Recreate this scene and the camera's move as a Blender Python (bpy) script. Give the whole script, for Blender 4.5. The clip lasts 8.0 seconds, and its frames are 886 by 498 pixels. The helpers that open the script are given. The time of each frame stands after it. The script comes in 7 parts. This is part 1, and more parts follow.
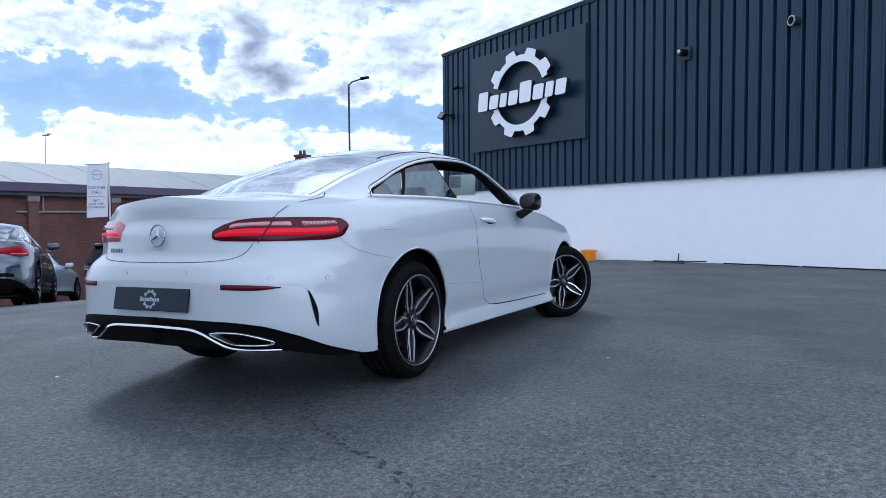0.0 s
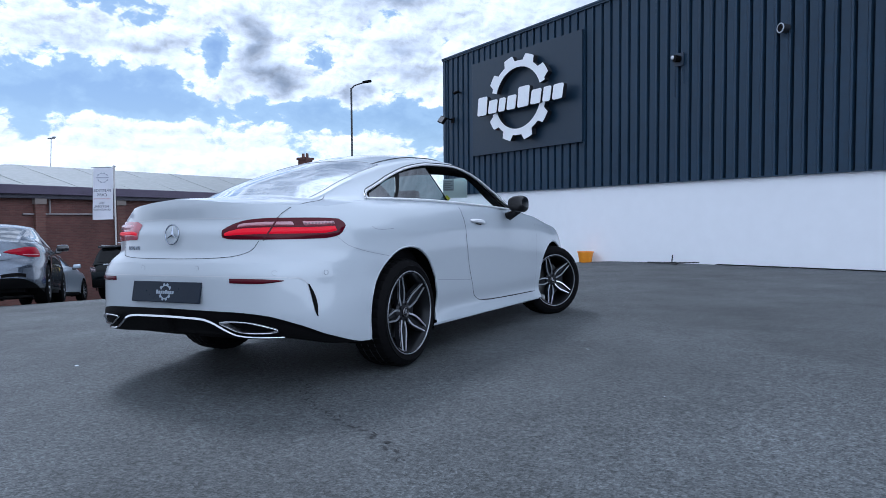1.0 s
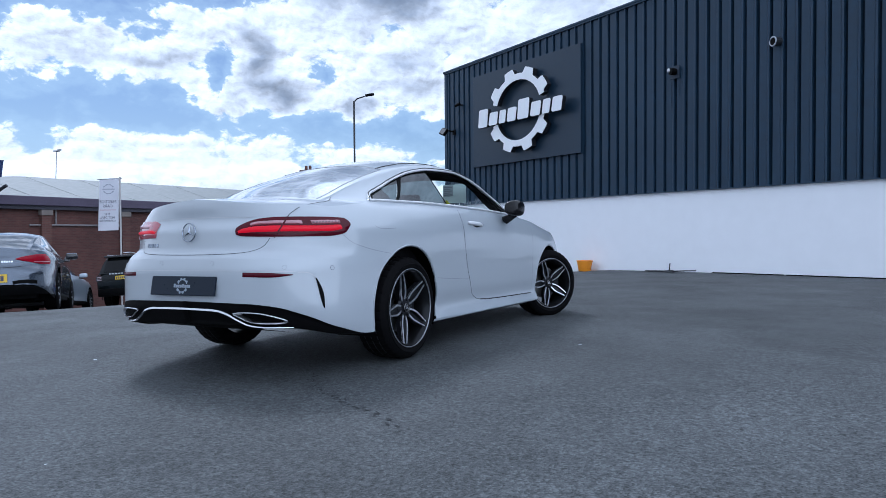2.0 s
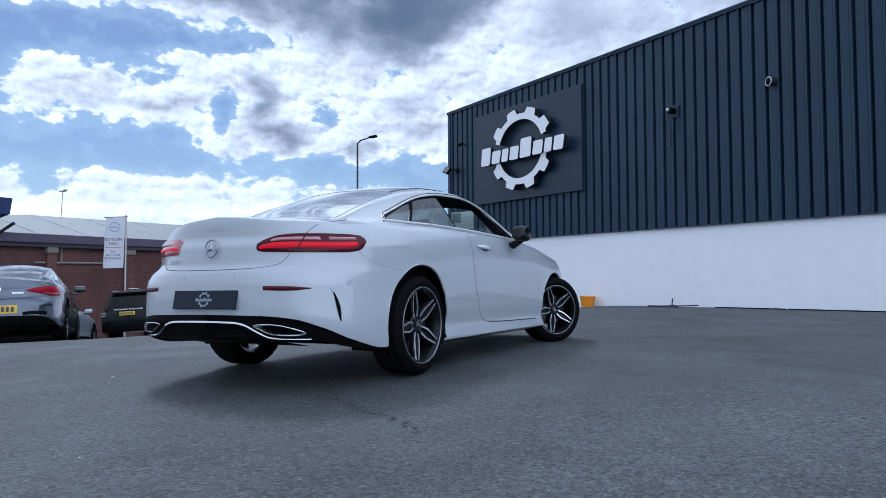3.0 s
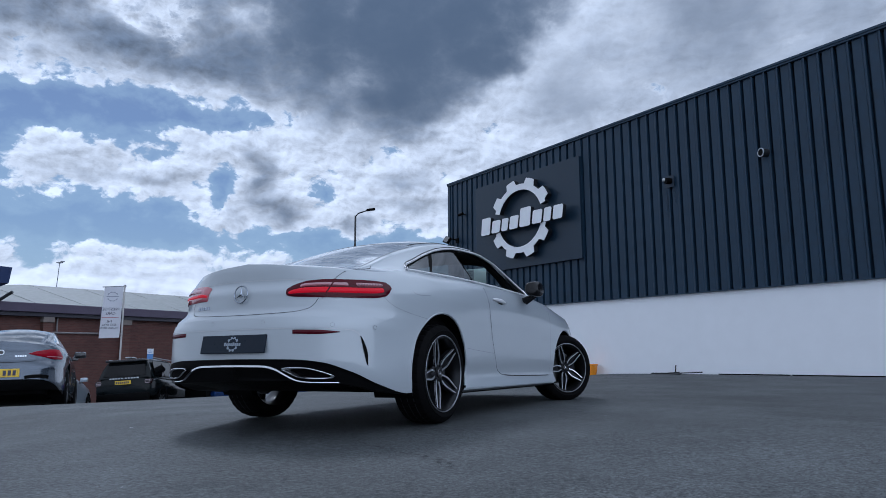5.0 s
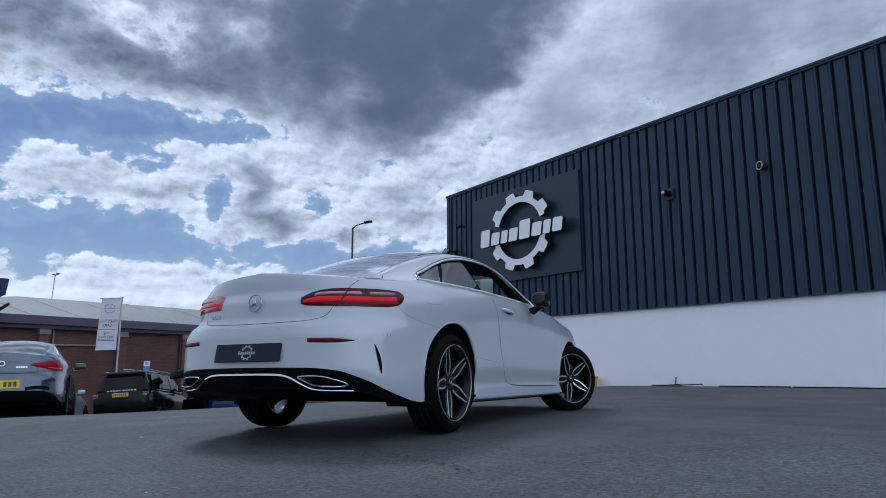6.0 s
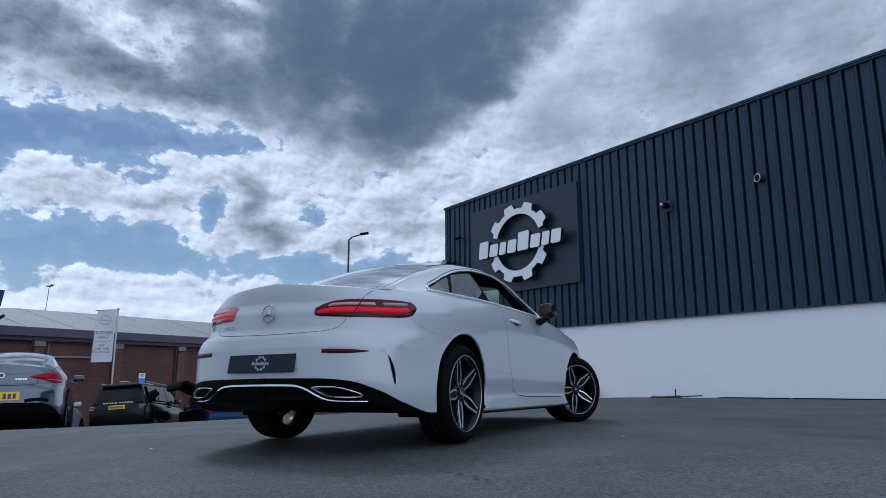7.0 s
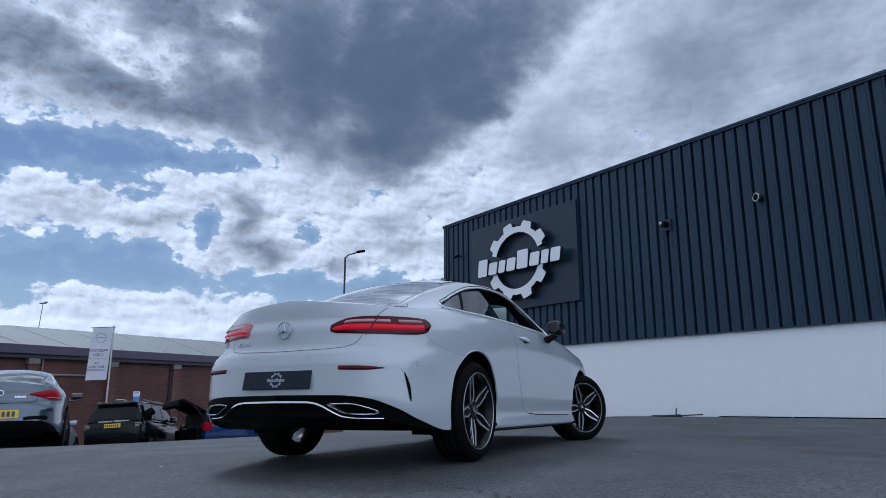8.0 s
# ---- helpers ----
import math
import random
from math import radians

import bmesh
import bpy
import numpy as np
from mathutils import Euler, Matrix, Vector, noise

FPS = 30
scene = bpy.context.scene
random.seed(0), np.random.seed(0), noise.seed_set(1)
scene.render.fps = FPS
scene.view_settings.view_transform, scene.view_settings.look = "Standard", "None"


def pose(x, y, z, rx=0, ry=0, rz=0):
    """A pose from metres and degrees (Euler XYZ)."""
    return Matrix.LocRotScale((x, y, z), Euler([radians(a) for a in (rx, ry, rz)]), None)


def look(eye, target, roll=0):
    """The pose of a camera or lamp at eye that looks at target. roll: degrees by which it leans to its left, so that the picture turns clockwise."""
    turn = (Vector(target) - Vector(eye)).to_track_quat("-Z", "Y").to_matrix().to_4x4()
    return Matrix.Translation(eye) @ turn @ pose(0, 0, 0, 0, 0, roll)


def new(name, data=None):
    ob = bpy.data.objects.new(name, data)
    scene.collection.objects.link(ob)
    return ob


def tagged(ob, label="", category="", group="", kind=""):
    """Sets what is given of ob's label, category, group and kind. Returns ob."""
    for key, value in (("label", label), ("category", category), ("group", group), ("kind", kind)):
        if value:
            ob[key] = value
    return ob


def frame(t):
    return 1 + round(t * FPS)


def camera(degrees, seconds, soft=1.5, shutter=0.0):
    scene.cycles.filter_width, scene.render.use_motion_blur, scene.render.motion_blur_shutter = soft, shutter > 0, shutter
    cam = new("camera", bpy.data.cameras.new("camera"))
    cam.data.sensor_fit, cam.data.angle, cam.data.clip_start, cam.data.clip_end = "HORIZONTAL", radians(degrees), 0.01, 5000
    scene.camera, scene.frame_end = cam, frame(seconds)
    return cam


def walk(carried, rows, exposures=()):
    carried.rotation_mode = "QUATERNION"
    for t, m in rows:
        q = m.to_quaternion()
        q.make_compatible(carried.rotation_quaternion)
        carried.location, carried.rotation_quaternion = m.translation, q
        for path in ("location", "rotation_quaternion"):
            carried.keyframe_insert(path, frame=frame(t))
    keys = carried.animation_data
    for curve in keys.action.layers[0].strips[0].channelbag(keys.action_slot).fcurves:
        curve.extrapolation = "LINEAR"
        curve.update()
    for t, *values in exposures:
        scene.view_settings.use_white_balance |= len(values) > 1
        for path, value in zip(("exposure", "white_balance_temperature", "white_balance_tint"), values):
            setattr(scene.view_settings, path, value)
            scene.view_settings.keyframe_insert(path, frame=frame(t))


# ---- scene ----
cam = camera(67.85, 8.0, soft=0.6)
walk(cam, [
    (0, pose(2.856, -3.334, 0.949, 87.193, 0.425, 28.039)),
    (0.5, pose(2.976, -3.468, 0.946, 87.283, 0.370, 28.167)),
    (1, pose(3.090, -3.596, 0.937, 87.427, 0.408, 28.277)),
    (2.5, pose(3.254, -3.914, 0.780, 89.982, 0.328, 28.536)),
    (3, pose(3.247, -3.993, 0.697, 92.163, 0.287, 28.554)),
    (3.5, pose(3.223, -4.051, 0.633, 94.369, 0.263, 28.600)),
    (4, pose(3.197, -4.099, 0.578, 96.149, 0.280, 28.401)),
    (4.5, pose(3.163, -4.142, 0.538, 97.674, 0.249, 28.265)),
    (5, pose(3.135, -4.186, 0.513, 98.594, 0.213, 28.070)),
    (6.5, pose(3.010, -4.314, 0.480, 100.157, 0.191, 27.495)),
    (7, pose(2.966, -4.354, 0.477, 100.714, 0.218, 27.251)),
    (7.5, pose(2.916, -4.392, 0.470, 101.515, 0.168, 26.986)),
    (8, pose(2.862, -4.442, 0.466, 102.291, 0.139, 26.781)),
], exposures=[
    (0, 0.22, 5290, 12), (1, 0.14, 5270, 12), (2.5, 0.06, 5270, 12), (3.5, -0.10, 5270, 12), (4.5, -0.33, 5290, 12), (6.5, -0.48, 5300, 11), (8, -0.45, 5300, 12),
])
# world and sun ------------------------------------------------------------
SUN_AZ, SUN_EL = radians(-58), radians(52)      # azimuth from +y, positive towards +x


def build_world():
    w = bpy.data.worlds.new("sky")
    scene.world = w
    w.use_nodes = True
    nt = w.node_tree
    nt.nodes.clear()
    N, L = nt.nodes.new, nt.links.new

    def math_node(op, a, b=None, clamp=False):
        n = N("ShaderNodeMath")
        n.operation, n.use_clamp = op, clamp
        for i, v in enumerate((a, b)):
            if v is None:
                continue
            if isinstance(v, (int, float)):
                n.inputs[i].default_value = v
            else:
                L(v, n.inputs[i])
        return n.outputs[0]

    def ramp(value, lo, hi, to0=0.0, to1=1.0):
        n = N("ShaderNodeMapRange")
        n.interpolation_type = "SMOOTHSTEP"
        L(value, n.inputs[0])
        for i, v in zip((1, 2, 3, 4), (lo, hi, to0, to1)):
            n.inputs[i].default_value = v
        return n.outputs[0]

    out, bg = N("ShaderNodeOutputWorld"), N("ShaderNodeBackground")
    sky = N("ShaderNodeTexSky")
    sky.sky_type, sky.sun_disc = "NISHITA", False
    sky.sun_elevation, sky.sun_rotation = SUN_EL, SUN_AZ
    sky.air_density, sky.dust_density, sky.ozone_density = 1.0, 0.6, 2.0
    co = N("ShaderNodeTexCoord")
    sep = N("ShaderNodeSeparateXYZ")
    L(co.outputs["Generated"], sep.inputs[0])
    x, y, z = sep.outputs
    az = math_node("MULTIPLY", math_node("ARCTAN2", x, y), 57.2958)
    el = math_node("MULTIPLY", math_node("ARCSINE", z), 57.2958)
    comb2 = N("ShaderNodeCombineXYZ")
    L(math_node("MULTIPLY", az, 0.075), comb2.inputs[0])
    L(math_node("MULTIPLY", el, 0.10), comb2.inputs[1])

    def noise_tex(vec, scale, detail, rough, seed, dist=0.0):
        n = N("ShaderNodeTexNoise")
        n.noise_dimensions = "4D"
        L(vec, n.inputs["Vector"])
        n.inputs["W"].default_value = seed
        n.inputs["Scale"].default_value = scale
        n.inputs["Detail"].default_value = detail
        n.inputs["Roughness"].default_value = rough
        n.inputs["Distortion"].default_value = dist
        return n.outputs["Fac"]

    # angles with a ragged shift, so that no outline is smooth
    rag = N("ShaderNodeTexNoise")
    L(comb2.outputs[0], rag.inputs["Vector"])
    rag.inputs["Scale"].default_value, rag.inputs["Detail"].default_value, rag.inputs["Roughness"].default_value = 3.6, 4, 0.5
    rag_sep = N("ShaderNodeSeparateColor")
    L(rag.outputs["Color"], rag_sep.inputs[0])
    az_w = math_node("ADD", az, math_node("MULTIPLY", math_node("SUBTRACT", rag_sep.outputs[0], 0.5), 6.0))
    el_w = math_node("ADD", el, math_node("MULTIPLY", math_node("SUBTRACT", rag_sep.outputs[1], 0.5), 4.0))

    def lobe(az0, el0, waz, wel):
        a = math_node("DIVIDE", math_node("SUBTRACT", az_w, az0), waz)
        b = math_node("DIVIDE", math_node("SUBTRACT", el_w, el0), wel)
        r = math_node("ADD", math_node("MULTIPLY", a, a), math_node("MULTIPLY", b, b))
        return math_node("POWER", 2.718, math_node("MULTIPLY", r, -1.0))

    warp = N("ShaderNodeTexNoise")
    L(comb2.outputs[0], warp.inputs["Vector"])
    warp.inputs["Scale"].default_value, warp.inputs["Detail"].default_value, warp.inputs["Roughness"].default_value = 3.2, 6, 0.6
    off = N("ShaderNodeVectorMath")
    off.operation = "MULTIPLY_ADD"
    L(warp.outputs["Color"], off.inputs[0])
    off.inputs[1].default_value = (0.16, 0.16, 0.0)
    L(comb2.outputs[0], off.inputs[2])

    def moved(dx, dy, sx=1.0, sy=1.0):
        n = N("ShaderNodeVectorMath")
        n.operation = "MULTIPLY_ADD"
        L(off.outputs[0], n.inputs[0])
        n.inputs[1].default_value, n.inputs[2].default_value = (sx, sy, 1), (dx, dy, 0)
        return n.outputs[0]

    def puffs(vec, scale, detail):
        n = N("ShaderNodeTexVoronoi")
        n.voronoi_dimensions, n.feature, n.normalize = "2D", "SMOOTH_F1", True
        L(vec, n.inputs["Vector"])
        n.inputs["Scale"].default_value, n.inputs["Detail"].default_value, n.inputs["Roughness"].default_value = scale, detail, 0.6
        n.inputs["Smoothness"].default_value = 0.25
        return math_node("SUBTRACT", 1.0, n.outputs["Distance"])

    def sum_of(*terms):
        acc = None
        for gain, v in terms:
            t = math_node("MULTIPLY", v, gain)
            acc = t if acc is None else math_node("ADD", acc, t)
        return acc

    def about(v, mid, gain):
        return math_node("MULTIPLY", math_node("SUBTRACT", v, mid), gain)

    def one_less(v, gain=1.0):
        return math_node("SUBTRACT", 1.0, math_node("MULTIPLY", v, gain), True)

    def heaped(dx, dy):
        """Billowing relief about nought: broad swells, lobed heads, ragged edges."""
        v = moved(dx, dy, 1.0, 1.25)
        return sum_of((1.35, math_node("SUBTRACT", noise_tex(v, 2.6, 10.0, 0.55, 8.4), 0.5)), (0.75, math_node("SUBTRACT", puffs(v, 5.0, 4.0), 0.62)))
    h, h_sun = heaped(0.0, 0.0), heaped(-0.02, 0.045)
    n_soft = noise_tex(moved(3.0, 1.0), 2.0, 5.0, 0.5, 5.5)
    n_flat = noise_tex(moved(1.0, 4.0, 0.45, 2.2), 2.6, 7.0, 0.55, 1.7)
    # the heavy grey bank and its left arm, the heaps under it, the clear blue gaps, thin bright spots, the bright veil
    # the bank ends along a slanting edge, past which the veil is brightest
    past = math_node("SUBTRACT", math_node("MULTIPLY", math_node("ADD", az_w, 27.0), 0.60), math_node("MULTIPLY", math_node("SUBTRACT", el_w, 19.7), 0.80))
    deep = sum_of((1.35, lobe(-33, 27.0, 10, 6.0)), (1.25, lobe(-23.0, 26.5, 8.5, 6.0)), (0.75, lobe(-32.5, 20.6, 5.0, 2.4)), (0.8, lobe(-30, 32.5, 18, 3.0)), (0.75, lobe(-41, 25.5, 6.5, 4.0)))
    deep = math_node("MULTIPLY", deep, ramp(past, 1.5, -2.0))
    arm = sum_of((0.75, lobe(-50, 23.6, 8, 2.3)), (0.72, lobe(-60.5, 25.0, 5.5, 3.6)), (0.7, lobe(-47.5, 28.4, 6.5, 2.6)), (0.6, lobe(-58, 32, 12, 2.6)))
    gap = sum_of((1.3, lobe(-59.5, 18.3, 8, 1.9)), (0.9, lobe(-50, 18.3, 4, 1.0)), (1.3, lobe(-58.5, 9.9, 8, 1.7)), (1.0, lobe(-51.5, 9.4, 5, 1.0)), (1.1, lobe(-46.9, 12.7, 1.1, 1.5)), (0.8, lobe(-38.5, 8.9, 5, 0.9)),
                 (1.0, lobe(-30.5, 8.2, 4.5, 1.5)), (0.7, lobe(-43.4, 18.9, 1.4, 0.6)), (0.9, lobe(-39.3, 13.6, 1.1, 1.0)), (0.6, lobe(-63.5, 14.6, 2.0, 2.4)), (0.5, lobe(-35, 18.2, 4, 0.6)), (0.5, lobe(-54, 16.2, 4, 0.8)))
    heap = sum_of((1.0, lobe(-56.5, 14.1, 5.5, 1.2)), (0.8, lobe(-51, 13.2, 2.6, 1.3)), (0.7, lobe(-47.2, 17.0, 3.6, 1.1)), (1.2, lobe(-43.9, 15.2, 1.7, 2.4)), (1.3, lobe(-42.4, 11.3, 2.5, 1.7)), (0.8, lobe(-45.3, 11.1, 1.0, 1.0)),
                  (0.9, lobe(-49.4, 11.5, 1.1, 0.6)), (1.0, lobe(-33, 15.4, 5.5, 1.8)), (1.0, lobe(-25, 17.0, 5, 3.0)), (0.8, lobe(-32.5, 12.4, 5, 0.9)), (0.9, lobe(-35.9, 11.0, 1.3, 0.9)), (0.8, lobe(-27.5, 11.2, 3.0, 1.0)))
    low = sum_of((1.0, lobe(-53, 5.2, 15, 2.0)), (0.8, ramp(el, 5.0, 2.0)))
    grey = sum_of((0.75, lobe(-42.3, 11.2, 2.0, 1.2)), (0.65, lobe(-43.9, 14.4, 1.1, 1.6)), (0.35, lobe(-31.5, 14.9, 2.2, 0.6)), (0.32, lobe(-54, 13.5, 5, 0.6)), (0.6, lobe(-35.8, 10.8, 1.0, 0.6)), (0.30, lobe(-29, 12.6, 4, 0.6)))
    thin = sum_of((1.0, lobe(-57.8, 27.3, 2.4, 1.3)), (0.9, lobe(-54.6, 26.2, 1.6, 0.9)), (1.0, lobe(-51.8, 25.8, 1.9, 1.5)), (0.6, lobe(-45.8, 30.4, 2.2, 1.0)), (0.5, lobe(-61.5, 30.5, 2.0, 1.2)))
    veil = sum_of((1.0, lobe(-2, 27, 17, 9)), (0.7, lobe(-17.5, 21.5, 4.5, 3.5)))
    high = ramp(el, 32.5, 39.0)
    away = one_less(lobe(-38, 16, 46, 30))
    cover = sum_of((1.0, math_node("MULTIPLY", h, one_less(low, 0.58))), (0.42, deep), (0.40, arm), (0.26, heap), (0.30, low), (0.34, veil), (-0.38, gap), (0.20, high), (0.16, away))
    cover = math_node("ADD", cover, 0.02)
    mask = ramp(cover, -0.035, 0.10)
    # lit from behind: thin edges are white, thick middles grey
    holes = math_node("MULTIPLY", thin, ramp(math_node("ADD", h, about(n_soft, 0.5, 0.5)), 0.24, -0.04))
    bank = math_node("MULTIPLY", math_node("ADD", deep, arm), one_less(high, 0.85))
    mass = math_node("MULTIPLY", bank, math_node("ADD", 1.0, math_node("ADD", about(n_soft, 0.5, 2.8), math_node("MULTIPLY", h, 1.2))))
    mass = math_node("MAXIMUM", math_node("MULTIPLY", math_node("SUBTRACT", mass, 0.10), one_less(holes, 2.0)), 0.0)
    swell = math_node("MAXIMUM", math_node("SUBTRACT", cover, 0.06), 0.0)
    lumps = math_node("MULTIPLY", grey, math_node("ADD", 1.0, math_node("MULTIPLY", h, 3.4)))
    misty = math_node("MULTIPLY", math_node("MINIMUM", veil, 1.0), ramp(math_node("ADD", n_soft, about(n_flat, 0.5, 0.5)), 0.30, 0.72, 0.95, 0.30))
    depth = sum_of((1.8, mass), (0.65, math_node("MULTIPLY", swell, one_less(math_node("ADD", high, low), 0.8))), (1.25, math_node("MAXIMUM", lumps, 0.0)), (1.15, math_node("MULTIPLY", misty, ramp(past, -1.0, 9.0, 0.15, 1.0))))
    depth = math_node("MULTIPLY", depth, ramp(cover, -0.02, 0.16))
    dark = math_node("SUBTRACT", 1.0, math_node("POWER", 2.718, math_node("MULTIPLY", depth, -1.0)))
    # heads turned to the sun are brighter, the far sides greyer
    facing = math_node("MULTIPLY", math_node("SUBTRACT", h, h_sun), one_less(math_node("ADD", math_node("MINIMUM", veil, 1.0), math_node("ADD", math_node("MULTIPLY", low, 0.7), math_node("MULTIPLY", deep, 0.8))), 0.8))
    shade = math_node("MINIMUM", math_node("MAXIMUM", math_node("ADD", 1.0, math_node("MULTIPLY", facing, 1.7)), 0.66), 1.30)
    # the cloud round the hidden sun is the brightest
    glow = math_node("ADD", GLOW_BASE, math_node("MULTIPLY", lobe(-48, 55, 42, 24), GLOW_SUN))
    # added fill: the unseen sky towards +x, roughly opposite the sun, is brightened
    glow = math_node("ADD", glow, ramp(math_node("SUBTRACT", x, math_node("MULTIPLY", y, 0.1)), 0.15, 0.9, 0.0, GLOW_FILL))
    soft = math_node("MULTIPLY", math_node("MULTIPLY", math_node("ADD", 1.0, math_node("MULTIPLY", low, about(n_flat, 0.40, 0.9))), glow), shade)

    cloud = N("ShaderNodeMix")
    cloud.data_type = "RGBA"
    L(dark, cloud.inputs["Factor"])
    cloud.inputs["A"].default_value = (1.31, 1.34, 1.37, 1)
    cloud.inputs["B"].default_value = (0.175, 0.228, 0.305, 1)
    cl = N("ShaderNodeVectorMath")
    cl.operation = "SCALE"
    L(cloud.outputs["Result"], cl.inputs[0])
    L(math_node("MULTIPLY", soft, 1.0), cl.inputs["Scale"])
    blue = N("ShaderNodeVectorMath")
    blue.operation = "SCALE"
    haze = N("ShaderNodeMix")
    haze.data_type = "RGBA"
    haze.inputs["Factor"].default_value = 0.0
    L(math_node("MULTIPLY", ramp(cover, -0.40, 0.0), 0.48), haze.inputs["Factor"])
    L(sky.outputs[0], haze.inputs["A"])
    haze.inputs["B"].default_value = (6.9, 8.9, 10.3, 1)
    L(haze.outputs["Result"], blue.inputs[0])
    blue.inputs["Scale"].default_value = SKY_GAIN
    both = N("ShaderNodeMix")
    both.data_type = "RGBA"
    L(mask, both.inputs["Factor"])
    L(blue.outputs[0], both.inputs["A"])
    L(cl.outputs[0], both.inputs["B"])
    L(both.outputs["Result"], bg.inputs["Color"])
    bg.inputs["Strength"].default_value = 0.8
    L(bg.outputs[0], out.inputs[0])


SKY_GAIN, GLOW_BASE, GLOW_SUN, GLOW_FILL = 0.092, 0.93, 0.42, 0.95
build_world()
sun = new("sun", bpy.data.lights.new("sun", "SUN"))
sun.data.energy, sun.data.angle, sun.data.color = 1.5, radians(14), (1.0, 0.97, 0.93)
sun.matrix_basis = look((0, 0, 0), (-math.sin(SUN_AZ) * math.cos(SUN_EL), -math.cos(SUN_AZ) * math.cos(SUN_EL), -math.sin(SUN_EL)))


# materials ----------------------------------------------------------------
def principled(name, color, rough=0.5, metal=0.0, coat=0.0, emit=None, power=0.0, trans=0.0, ior=1.45, vary=0.0, vary_scale=3.0,
               bump=0.0, bump_scale=60.0, spec=0.5, coat_rough=0.03):
    m = bpy.data.materials.new(name)
    m.use_nodes = True
    nt = m.node_tree
    b = nt.nodes["Principled BSDF"]
    b.inputs["Base Color"].default_value = (*color, 1)
    b.inputs["Roughness"].default_value = rough
    b.inputs["Metallic"].default_value = metal
    b.inputs["Coat Weight"].default_value = coat
    b.inputs["Coat Roughness"].default_value = coat_rough
    b.inputs["Transmission Weight"].default_value = trans
    b.inputs["IOR"].default_value = ior
    b.inputs["Specular IOR Level"].default_value = spec
    if emit:
        b.inputs["Emission Color"].default_value = (*emit, 1)
        b.inputs["Emission Strength"].default_value = power
    co = nt.nodes.new("ShaderNodeTexCoord")
    if vary:
        small, large = (nt.nodes.new("ShaderNodeTexNoise") for _ in range(2))
        for n, s in ((large, vary_scale), (small, vary_scale * 9)):
            nt.links.new(co.outputs["Object"], n.inputs["Vector"])
            n.inputs["Scale"].default_value, n.inputs["Detail"].default_value = s, 6
        add = nt.nodes.new("ShaderNodeMath")
        add.operation = "ADD"
        nt.links.new(large.outputs["Fac"], add.inputs[0])
        nt.links.new(small.outputs["Fac"], add.inputs[1])
        mr = nt.nodes.new("ShaderNodeMapRange")
        nt.links.new(add.outputs[0], mr.inputs[0])
        for i, v in zip((1, 2, 3, 4), (0.7, 1.3, 1 - vary, 1 + vary)):
            mr.inputs[i].default_value = v
        sc = nt.nodes.new("ShaderNodeVectorMath")
        sc.operation = "SCALE"
        sc.inputs[0].default_value = color
        nt.links.new(mr.outputs[0], sc.inputs["Scale"])
        nt.links.new(sc.outputs[0], b.inputs["Base Color"])
        r2 = nt.nodes.new("ShaderNodeMapRange")
        nt.links.new(small.outputs["Fac"], r2.inputs[0])
        for i, v in zip((1, 2, 3, 4), (0.3, 0.7, max(0.0, rough - 0.08), min(1.0, rough + 0.08))):
            r2.inputs[i].default_value = v
        nt.links.new(r2.outputs[0], b.inputs["Roughness"])
    if bump:
        n = nt.nodes.new("ShaderNodeTexNoise")
        nt.links.new(co.outputs["Object"], n.inputs["Vector"])
        n.inputs["Scale"].default_value, n.inputs["Detail"].default_value = bump_scale, 5
        bp = nt.nodes.new("ShaderNodeBump")
        bp.inputs["Strength"].default_value, bp.inputs["Distance"].default_value = bump, 0.01
        nt.links.new(n.outputs["Fac"], bp.inputs["Height"])
        nt.links.new(bp.outputs[0], b.inputs["Normal"])
    return m


